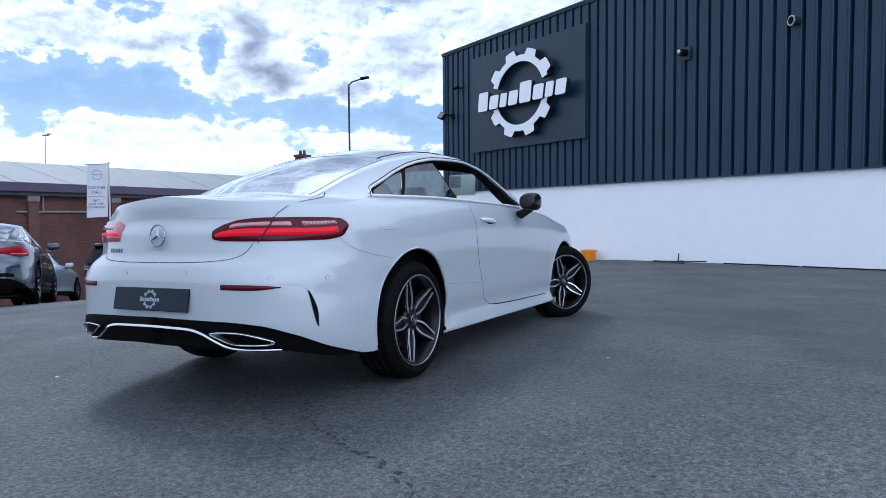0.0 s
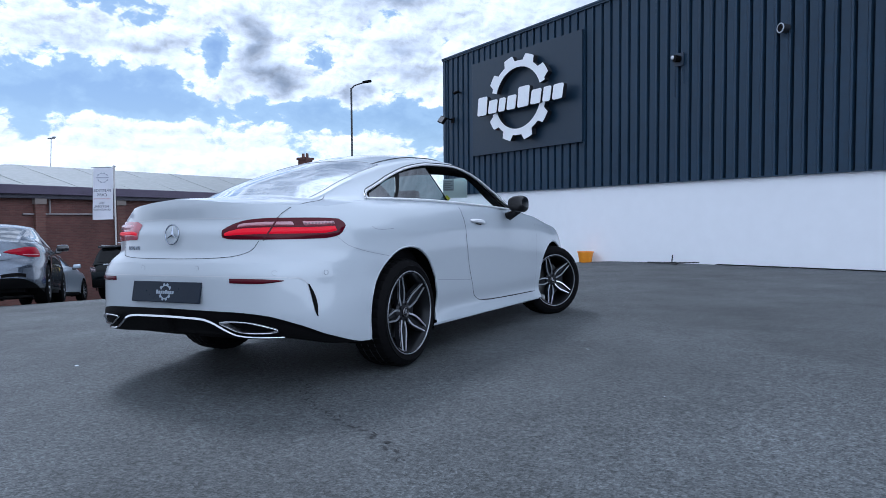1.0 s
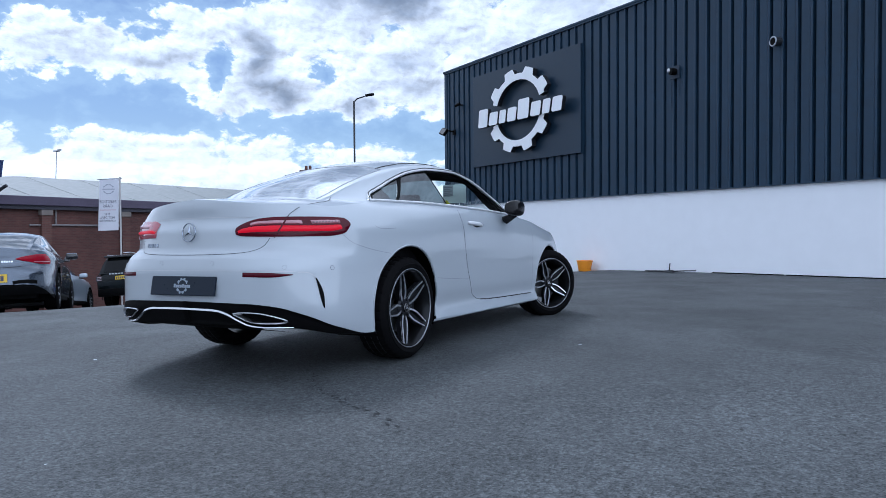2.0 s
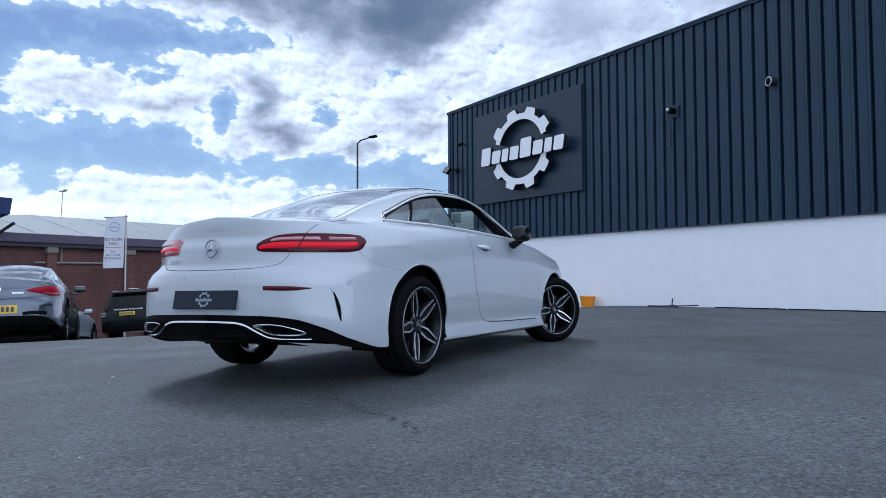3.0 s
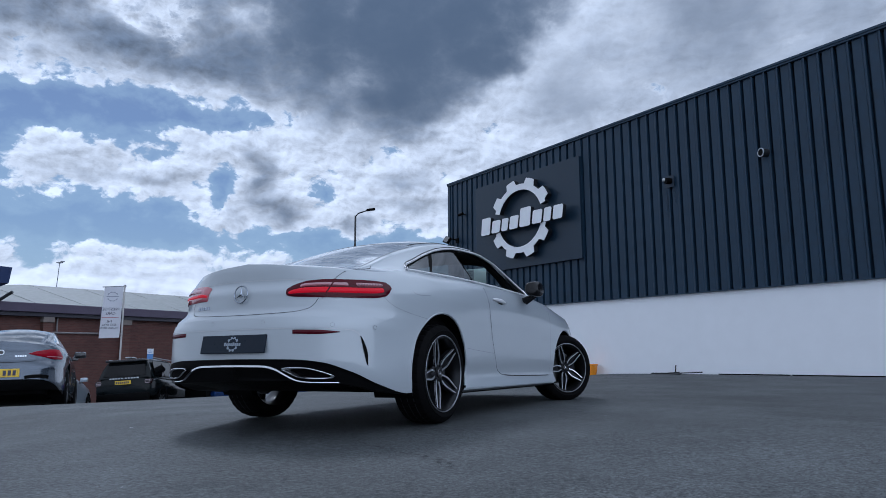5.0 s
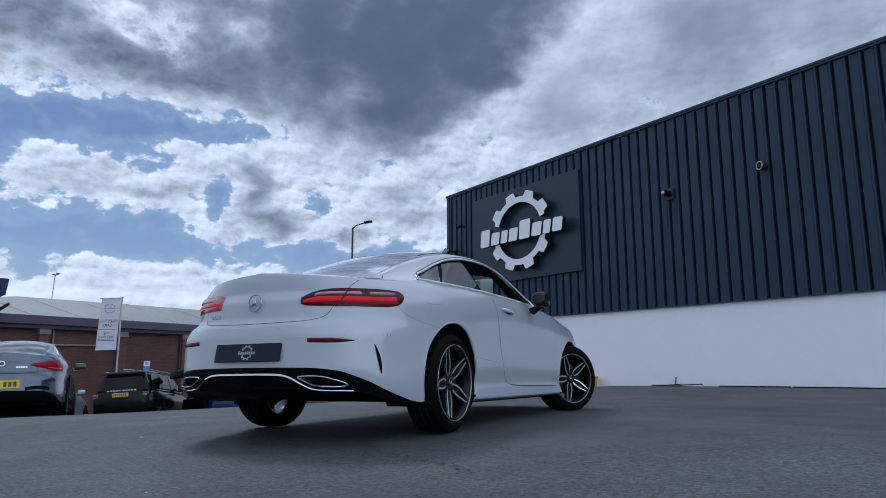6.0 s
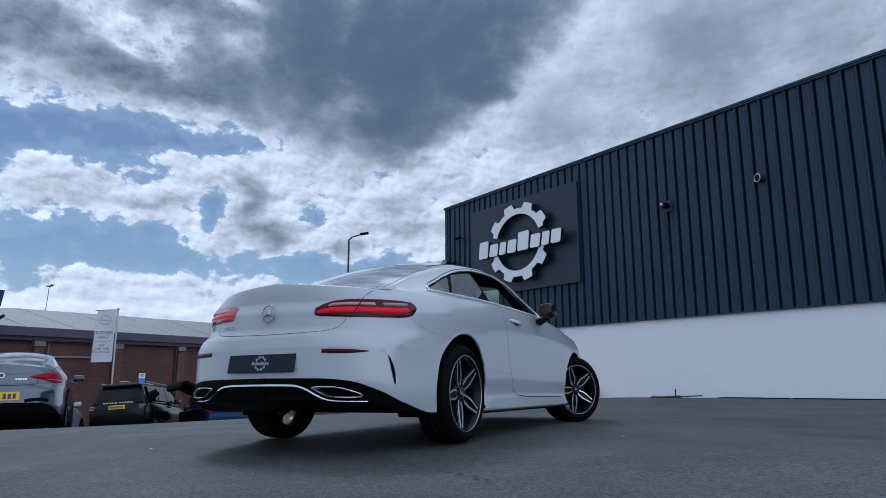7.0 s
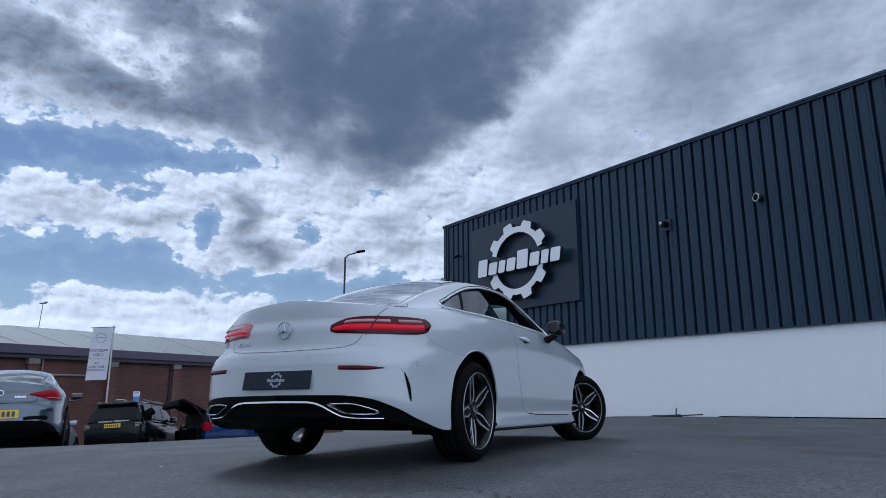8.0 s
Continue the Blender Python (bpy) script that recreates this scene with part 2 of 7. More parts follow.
def tarmac_material():
    m = principled("tarmac", (0.07, 0.074, 0.082), 0.7, spec=0.22)
    nt = m.node_tree
    N, L = nt.nodes.new, nt.links.new
    b = nt.nodes["Principled BSDF"]
    co = N("ShaderNodeTexCoord")

    def tex(scale, detail, rough=0.6):
        n = N("ShaderNodeTexNoise")
        L(co.outputs["Object"], n.inputs["Vector"])
        n.inputs["Scale"].default_value, n.inputs["Detail"].default_value, n.inputs["Roughness"].default_value = scale, detail, rough
        return n.outputs["Fac"]

    def mr(v, a, b_, c, d):
        n = N("ShaderNodeMapRange")
        L(v, n.inputs[0])
        for i, q in zip((1, 2, 3, 4), (a, b_, c, d)):
            n.inputs[i].default_value = q
        return n.outputs[0]

    def mul(a, b_):
        n = N("ShaderNodeMath")
        n.operation = "MULTIPLY"
        L(a, n.inputs[0])
        L(b_, n.inputs[1])
        return n.outputs[0]

    vor = N("ShaderNodeTexVoronoi")
    L(co.outputs["Object"], vor.inputs["Vector"])
    vor.inputs["Scale"].default_value = 120
    grain = mr(vor.outputs["Color"], 0, 1, 0.40, 1.70)
    patch = mr(tex(0.45, 5), 0.3, 0.7, 0.70, 1.26)
    stain = mr(tex(2.2, 7, 0.65), 0.3, 0.7, 0.88, 1.1)
    fine = mr(tex(38, 5), 0.25, 0.75, 0.42, 1.62)
    sc = N("ShaderNodeVectorMath")
    sc.operation = "SCALE"
    sc.inputs[0].default_value = TARMAC
    L(mul(mul(grain, patch), mul(stain, fine)), sc.inputs["Scale"])
    L(sc.outputs[0], b.inputs["Base Color"])
    L(mr(tex(1.2, 5), 0.3, 0.7, 0.54, 0.70), b.inputs["Roughness"])
    bp = N("ShaderNodeBump")
    bp.inputs["Strength"].default_value, bp.inputs["Distance"].default_value = 0.7, 0.006
    L(vor.outputs["Distance"], bp.inputs["Height"])
    bp2 = N("ShaderNodeBump")
    bp2.inputs["Strength"].default_value, bp2.inputs["Distance"].default_value = 0.4, 0.01
    L(tex(45, 4), bp2.inputs["Height"])
    L(bp.outputs[0], bp2.inputs["Normal"])
    L(bp2.outputs[0], b.inputs["Normal"])
    return m


def thin_glass(name, tint, f0, sky_sheen=0.0):
    """A single pane: tinted see-through with a mirror gloss by Fresnel."""
    m = bpy.data.materials.new(name)
    m.use_nodes = True
    nt = m.node_tree
    nt.nodes.remove(nt.nodes["Principled BSDF"])
    tr, gl, mix, lw, pw, mr = (nt.nodes.new(k) for k in ("ShaderNodeBsdfTransparent", "ShaderNodeBsdfGlossy", "ShaderNodeMixShader", "ShaderNodeLayerWeight", "ShaderNodeMath", "ShaderNodeMapRange"))
    tr.inputs["Color"].default_value = (*tint, 1)
    gl.inputs["Color"].default_value = (0.95, 0.97, 1.0, 1)
    gl.inputs["Roughness"].default_value = 0.02
    lw.inputs["Blend"].default_value = 0.5
    pw.operation = "POWER"
    pw.inputs[1].default_value = 5.0
    mr.inputs[3].default_value, mr.inputs[4].default_value = f0, 0.98
    nt.links.new(lw.outputs["Facing"], pw.inputs[0])
    nt.links.new(pw.outputs[0], mr.inputs[0])
    nt.links.new(mr.outputs[0], mix.inputs[0])
    nt.links.new(tr.outputs[0], mix.inputs[1])
    nt.links.new(gl.outputs[0], mix.inputs[2])
    last = mix
    if sky_sheen:
        # pale diffuse streaks paint the bright sky's reflection into the pane
        co, mp, nz, mr2, df, mix2 = (nt.nodes.new(k) for k in ("ShaderNodeTexCoord", "ShaderNodeMapping", "ShaderNodeTexNoise", "ShaderNodeMapRange", "ShaderNodeBsdfDiffuse", "ShaderNodeMixShader"))
        mp.inputs["Scale"].default_value = (1.2, 4.5, 4.5)
        mp.inputs["Rotation"].default_value = (0, 0, 0.5)
        nz.inputs["Scale"].default_value, nz.inputs["Detail"].default_value, nz.inputs["Distortion"].default_value = 2.2, 6, 0.6
        for i, v in zip((1, 2, 3, 4), (0.35, 0.65, sky_sheen * 0.55, sky_sheen * 1.35)):
            mr2.inputs[i].default_value = v
        df.inputs["Color"].default_value = (0.78, 0.82, 0.86, 1)
        nt.links.new(co.outputs["Object"], mp.inputs["Vector"])
        nt.links.new(mp.outputs[0], nz.inputs["Vector"])
        nt.links.new(nz.outputs["Fac"], mr2.inputs[0])
        nt.links.new(mr2.outputs[0], mix2.inputs[0])
        nt.links.new(mix.outputs[0], mix2.inputs[1])
        nt.links.new(df.outputs[0], mix2.inputs[2])
        last = mix2
    nt.links.new(last.outputs[0], nt.nodes["Material Output"].inputs["Surface"])
    return m


TARMAC = (0.060, 0.065, 0.068)
M_TARMAC = tarmac_material()
M_PAINT = principled("white_car_paint", (0.385, 0.420, 0.455), 0.35, 0.0, 1.0, coat_rough=0.02)
# for ribbons that paint light and shade along folds of the bodywork
M_FOLDTONE = principled("fold_line_tone", (0.45, 0.46, 0.48), 0.4)
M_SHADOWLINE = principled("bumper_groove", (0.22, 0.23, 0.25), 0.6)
M_REARGLASS = thin_glass("rear_glass", (0.30, 0.35, 0.36), 0.58, sky_sheen=0.22)
M_TRIM = principled("dark_cabin_trim", (0.005, 0.005, 0.006), 0.8, vary=0.2, vary_scale=10, spec=0.1)
M_SEAT = principled("black_leather", (0.010, 0.010, 0.012), 0.5, vary=0.2, vary_scale=14, spec=0.25)
M_CARD = principled("pale_card", (0.55, 0.68, 0.66), 0.6)
M_CARDGREY = principled("grey_card", (0.30, 0.36, 0.38), 0.6)
M_MIRRORCASE = principled("black_mirror_case", (0.004, 0.004, 0.005), 0.22, spec=0.35)
M_GREYINK = principled("grey_print", (0.18, 0.22, 0.24), 0.6)
M_PIPE = principled("brushed_pipe", (0.30, 0.30, 0.31), 0.3, 1.0)
M_BLACK = principled("black_plastic", (0.003, 0.003, 0.0034), 0.6, vary=0.2, vary_scale=8, spec=0.07)
M_GLOSSBLACK = principled("gloss_black", (0.008, 0.008, 0.01), 0.12, coat=0.6)
M_GAP = principled("shut_line", (0.008, 0.008, 0.009), 0.8)
M_CHROME = principled("chrome", (0.62, 0.64, 0.67), 0.14, 1.0)
# chrome again, its colour darkened for the dark surroundings it mirrors
M_BADGECHROME = principled("badge_chrome", (0.30, 0.33, 0.38), 0.16, 1.0)
M_GLASS = thin_glass("side_glass", (0.085, 0.120, 0.13), 0.09)
M_CLEAR = thin_glass("windscreen_glass", (0.84, 0.90, 0.89), 0.03)
M_SATIN = principled("satin_aluminium", (0.80, 0.81, 0.83), 0.45, 0.6)
M_TAG = principled("yellow_card", (0.62, 0.66, 0.06), 0.5)
M_TYRE = principled("tyre_rubber", (0.0035, 0.0035, 0.004), 0.75, vary=0.25, vary_scale=20, spec=0.07)
M_RIM = principled("machined_alloy", (0.62, 0.63, 0.67), 0.30, 0.9)
M_RIMDARK = principled("dark_grey_alloy", (0.014, 0.015, 0.018), 0.34, 0.4, spec=0.3)
M_BARREL = principled("grey_rim_barrel", (0.018, 0.019, 0.021), 0.28, 0.7, spec=0.25)
M_LIP = principled("machined_lip", (0.42, 0.43, 0.46), 0.4, 0.9)
M_DISC = principled("brake_disc", (0.12, 0.12, 0.12), 0.4, 0.9)
M_REDLENS = principled("red_lens", (0.060, 0.001, 0.007), 0.15, coat=0.05, spec=0.22)
M_REDLIT = principled("lit_red_lens", (0.22, 0.002, 0.008), 0.3, coat=0.08, spec=0.2, emit=(1.0, 0.004, 0.028), power=0.40)
M_PINKLENS = principled("clear_pink_lens", (0.42, 0.21, 0.24), 0.15, coat=0.5)
# red lens again, with the sky's pale reflection painted into its colour
M_SHEENLENS = principled("red_lens_sheen", (0.30, 0.055, 0.075), 0.15, coat=0.7, spec=0.4)
M_LEDGREY = principled("dim_led", (0.16, 0.10, 0.11), 0.3)
M_PALEINK = principled("pale_plate_print", (0.26, 0.30, 0.35), 0.5)
M_PLATE = principled("dealer_plate", (0.009, 0.015, 0.026), 0.35, vary=0.06, vary_scale=6, spec=0.2)
M_WHITEINK = principled("white_print", (0.5, 0.52, 0.56), 0.5)
M_CLAD = principled("anthracite_cladding", (0.0170, 0.040, 0.072), 0.46, vary=0.16, vary_scale=0.6, spec=0.4, bump=0.10, bump_scale=1.7)
M_BACKPLATE = principled("lamp_back_plate", (0.022, 0.036, 0.058), 0.5)
M_RENDER = principled("white_painted_render", (0.90, 0.92, 0.96), 0.75, vary=0.02, vary_scale=0.35, bump=0.05, bump_scale=30)
M_SIGN = principled("sign_panel", (0.0105, 0.0275, 0.051), 0.4, vary=0.06, vary_scale=0.8)
M_RETURN = principled("dark_return", (0.012, 0.014, 0.018), 0.5, vary=0.1)
M_LETTER = principled("white_acrylic", (0.90, 0.92, 0.95), 0.35, vary=0.02, vary_scale=2)


# geometry helpers ---------------------------------------------------------
def part(name, bm, mat, parent=None, label="", smooth=False):
    me = bpy.data.meshes.new(name)
    bm.normal_update()
    bm.to_mesh(me)
    bm.free()
    me.materials.append(mat)
    if smooth:
        me.polygons.foreach_set("use_smooth", [True] * len(me.polygons))
        me.set_sharp_from_angle(angle=radians(smooth if smooth is not True else 40))
    ob = new(name, me)
    if parent:
        ob.parent = parent
    if label:
        ob["label"] = label
    return ob


def empty(name, m=None):
    ob = new(name)
    ob.empty_display_size = 0.1
    if m is not None:
        ob.matrix_basis = m
    return ob


def from_rows(rows, closed=False, bm=None):
    bm = bm or bmesh.new()
    vs = [[bm.verts.new(p) for p in r] for r in rows]
    for a, b in zip(vs, vs[1:]):
        n = len(a)
        for i in range(n if closed else n - 1):
            q = [a[i], a[(i + 1) % n], b[(i + 1) % n], b[i]]
            co = {tuple(round(c, 6) for c in v.co) for v in q}
            if len(co) == 4:
                bm.faces.new(q)
            elif len(co) == 3:
                seen, tri = set(), []
                for v in q:
                    k = tuple(round(c, 6) for c in v.co)
                    if k not in seen:
                        seen.add(k)
                        tri.append(v)
                bm.faces.new(tri)
    return bm


def add_box(bm, lo, hi, bevel=0.0, m=None):
    c = [(a + b) / 2 for a, b in zip(lo, hi)]
    s = [b - a for a, b in zip(lo, hi)]
    mat = Matrix.Translation(c) @ Matrix.Diagonal((*s, 1))
    if m is not None:
        mat = m @ mat
    r = bmesh.ops.create_cube(bm, size=1, matrix=mat)
    if bevel:
        es = list({e for v in r["verts"] for e in v.link_edges})
        bmesh.ops.bevel(bm, geom=es, offset=bevel, segments=2, affect="EDGES", profile=0.6)
    return bm


def add_cyl(bm, a, b, r0, r1=None, n=20, caps=True):
    a, b = Vector(a), Vector(b)
    d = b - a
    q = d.to_track_quat("Z", "Y").to_matrix().to_4x4()
    bmesh.ops.create_cone(bm, cap_ends=caps, segments=n, radius1=r0, radius2=r0 if r1 is None else r1, depth=d.length,
                          matrix=Matrix.Translation((a + b) / 2) @ q)
    return bm


def tube(path, r, n=8, bm=None, closed=False):
    bm = bm or bmesh.new()
    pts = [Vector(p) for p in path]
    rings = []
    k = len(pts)
    for i, p in enumerate(pts):
        t = (pts[(i + 1) % k] - pts[i - 1]) if closed else (pts[min(i + 1, k - 1)] - pts[max(i - 1, 0)])
        t.normalize()
        ref = Vector((0, 0, 1)) if abs(t.z) < 0.9 else Vector((1, 0, 0))
        s = t.cross(ref).normalized()
        u = s.cross(t)
        rings.append([bm.verts.new(p + (s * math.cos(j / n * math.tau) + u * math.sin(j / n * math.tau)) * r) for j in range(n)])
    for i in range(k if closed else k - 1):
        a, b = rings[i], rings[(i + 1) % k]
        for j in range(n):
            bm.faces.new([a[j], a[(j + 1) % n], b[(j + 1) % n], b[j]])
    if not closed:
        bm.faces.new(rings[0])
        bm.faces.new(rings[-1][::-1])
    return bm


def prism(outline, depth, m=None, bm=None, bevel=0.0):
    """An outline in x, z (seen from -y) given depth along +y."""
    bm = bm or bmesh.new()
    front = [bm.verts.new((x, 0, z)) for x, z in outline]
    back = [bm.verts.new((x, depth, z)) for x, z in outline]
    n = len(outline)
    faces = [bm.faces.new(front), bm.faces.new(back[::-1])]
    for i in range(n):
        faces.append(bm.faces.new([front[i], back[i], back[(i + 1) % n], front[(i + 1) % n]]))
    bmesh.ops.recalc_face_normals(bm, faces=faces)
    if bevel:
        bmesh.ops.bevel(bm, geom=[e for f in faces[:1] for e in f.edges], offset=bevel, segments=2, affect="EDGES")
    if m is not None:
        bmesh.ops.transform(bm, matrix=m, verts=[v for v in bm.verts if v in set(front + back)] if not bevel else bm.verts)
    return bm


def catmull(pts, t):
    """The point at t (0 to len - 1) on a smooth curve through pts."""
    n = len(pts)
    i = min(int(t), n - 2)
    f = t - i
    p0, p1, p2, p3 = pts[max(i - 1, 0)], pts[i], pts[i + 1], pts[min(i + 2, n - 1)]
    return tuple(0.5 * (2 * b + (c - a) * f + (2 * a - 5 * b + 4 * c - d) * f * f + (3 * b - a - 3 * c + d) * f ** 3)
                 for a, b, c, d in zip(p0, p1, p2, p3))


def smooth_at(xs, ys, x):
    """A smooth curve y(x) through the given places."""
    n = len(xs)
    if x <= xs[0]:
        return ys[0]
    if x >= xs[-1]:
        return ys[-1]
    i = max(k for k in range(n - 1) if xs[k] <= x)

    def slope(k):
        if k in (0, n - 1):
            a = min(max(k, 0), n - 2) if k == 0 else n - 2
            return (ys[a + 1] - ys[a]) / (xs[a + 1] - xs[a])
        d0, d1 = (ys[k] - ys[k - 1]) / (xs[k] - xs[k - 1]), (ys[k + 1] - ys[k]) / (xs[k + 1] - xs[k])
        return 0.0 if d0 * d1 <= 0 else 2 * d0 * d1 / (d0 + d1)
    h = xs[i + 1] - xs[i]
    s = (x - xs[i]) / h
    m0, m1 = slope(i) * h, slope(i + 1) * h
    return (2 * s ** 3 - 3 * s * s + 1) * ys[i] + (s ** 3 - 2 * s * s + s) * m0 + (3 * s * s - 2 * s ** 3) * ys[i + 1] + (s ** 3 - s * s) * m1


# ground -------------------------------------------------------------------
def ground_z(x, y):
    """The yard: nearly level round the car, with a crest past which it falls away to the lower car park."""
    g = smooth_at((-9, -2.2, -1.1, 0, 3.0, 11.5, 16, 60), (-0.06, -0.058, -0.05, -0.028, -0.060, -0.088, -0.10, -0.3), y)
    z = g + 0.0152 * max(min(x, 9), -4) - 0.02 * max(0.0, min(-1.0 - x, 6))
    d = -0.92 * (x + 5.5) + 0.39 * (y - 1.5)
    d = min(d, 27)
    drop = 0.108 * 0.9 * math.log1p(math.exp(min((d - 1.3) / 0.9, 60)))
    return z - drop


def build_ground():
    def axis(lo, hi, c0, c1):
        fine = list(np.arange(c0, c1, 0.25))
        left, right, step = [], [], 0.35
        v = c0
        while v > lo:
            v -= step
            step *= 1.28
            left.append(max(v, lo))
        v, step = c1, 0.35
        while v < hi:
            right.append(min(v, hi))
            v += step
            step *= 1.28
        return left[::-1] + fine + right + [hi + 1]
    xs, ys = axis(-1800, 1800, -9, 7), axis(-1800, 1800, -7, 14)
    rows = [[(x, y, ground_z(x, y)) for x in xs] for y in ys]
    ob = part("ground", from_rows(rows), M_TARMAC, smooth=60)
    tagged(ob, "worn dark grey tarmac yard falling to a lower car park", "ground", kind="structure")


build_ground()

# the clad building --------------------------------------------------------
WALL_YAW = radians(-27.02)
WALL_K = 10.884
WALL = Matrix.Rotation(WALL_YAW, 4, "Z") @ Matrix.Translation((0, WALL_K, 0))   # x along the wall, y into the building, z up
S0, S1, CLAD_Z, ROOF_Z = -13.80, 11.0, 1.78, 6.22
ROOF_RISE = 0.010      # the roof edge climbs slightly along the wall


def build_unit():
    # white plinth wall with thickness
    bm = bmesh.new()
    add_box(bm, (S0 + 0.05, 0.02, -1.2), (S1, 0.32, CLAD_Z - 0.034))
    ob = part("wall_plinth", bm, M_RENDER)
    ob.matrix_basis = WALL
    tagged(ob, "smooth white painted plinth wall under the cladding", "wall", kind="structure")
    # ribbed sheet cladding, one sheet per metre run
    pitch, sheet = 0.2763, 4
    clad = empty("wall_cladding", WALL)
    tagged(clad, "anthracite trapezoidal sheet cladding with narrow ribs", "wall", kind="structure")
    s = S0
    while s < S1 - 0.01:
        rows = []
        e = min(s + pitch * sheet, S1)
        prof = []
        x = s
        while x < e - 0.01:
            prof += [(x, 0.0), (x + pitch - 0.118, 0.0), (x + pitch - 0.094, -0.028), (x + pitch - 0.058, -0.028), (x + pitch - 0.052, 0.100), (x + pitch - 0.016, 0.100)]
            x += pitch
        prof.append((e, 0.0))
        for z in (CLAD_Z - 0.03, 3.2, 4.7, ROOF_Z - 0.05):
            rows.append([(px, py, z + (ROOF_RISE * (px - S0) if z > 5 else 0)) for px, py in prof])
        bm = from_rows(rows)
        part("cladding_sheet", bm, M_CLAD, clad)
        s = e
    # backing wall, drip trim, corner flashing, roof edge
    bm = bmesh.new()
    add_box(bm, (S0 + 0.03, 0.11, CLAD_Z + 0.002), (S1, 0.32, ROOF_Z - 0.06))
    add_box(bm, (S0 + 0.03, 0.33, -1.2), (S0 + 0.33, 18, ROOF_Z - 0.06))
    add_box(bm, (S1 - 0.3, 0.33, -1.2), (S1, 18, ROOF_Z - 0.06))
    add_box(bm, (S0 + 0.34, 17.7, -1.2), (S1 - 0.31, 18, ROOF_Z - 0.06))
    ob = part("wall_inner", bm, M_CLAD)
    ob.matrix_basis = WALL
    tagged(ob, "dark sheet metal side and rear walls of the unit", "wall", kind="structure")
    bm = bmesh.new()
    add_box(bm, (S0 - 0.02, -0.05, CLAD_Z - 0.052), (S1, 0.016, CLAD_Z - 0.031))
    ob = part("trim_drip", bm, M_CLAD)
    ob.matrix_basis = WALL
    tagged(ob, "dark metal drip trim below the cladding", "trim", kind="structure")
    bm = bmesh.new()
    add_box(bm, (S0 - 0.03, -0.03, CLAD_Z - 0.02), (S0 + 0.10, -0.003, ROOF_Z - 0.06))
    add_box(bm, (S0 - 0.03, -0.003, CLAD_Z - 0.02), (S0 - 0.003, 0.12, ROOF_Z - 0.06))
    ob = part("trim_corner", bm, M_CLAD)
    ob.matrix_basis = WALL
    tagged(ob, "dark folded metal corner flashing", "trim", kind="structure")
    bm = bmesh.new()
    add_box(bm, (S0 - 0.05, -0.05, ROOF_Z - 0.055), (S1 + 0.05, 0.30, ROOF_Z - 0.012), 0.006)
    add_box(bm, (S0 - 0.06, -0.065, ROOF_Z - 0.0118), (S1 + 0.05, 0.30, ROOF_Z + 0.045), 0.010)
    for v in bm.verts:
        v.co.z += ROOF_RISE * (v.co.x - S0)
    ob = part("trim_roof_edge", bm, M_CLAD)
    ob.matrix_basis = WALL
    tagged(ob, "dark folded metal roof edge trim", "trim", kind="structure")
    bm = bmesh.new()
    add_box(bm, (S0, 0.31, ROOF_Z - 0.05), (S1, 18.1, ROOF_Z + 0.02))
    for v in bm.verts:
        v.co.z += ROOF_RISE * (v.co.x - S0)
    ob = part("roof", bm, M_CLAD)
    ob.matrix_basis = WALL
    tagged(ob, "flat dark metal roof of the unit", "roof", kind="structure")


build_unit()


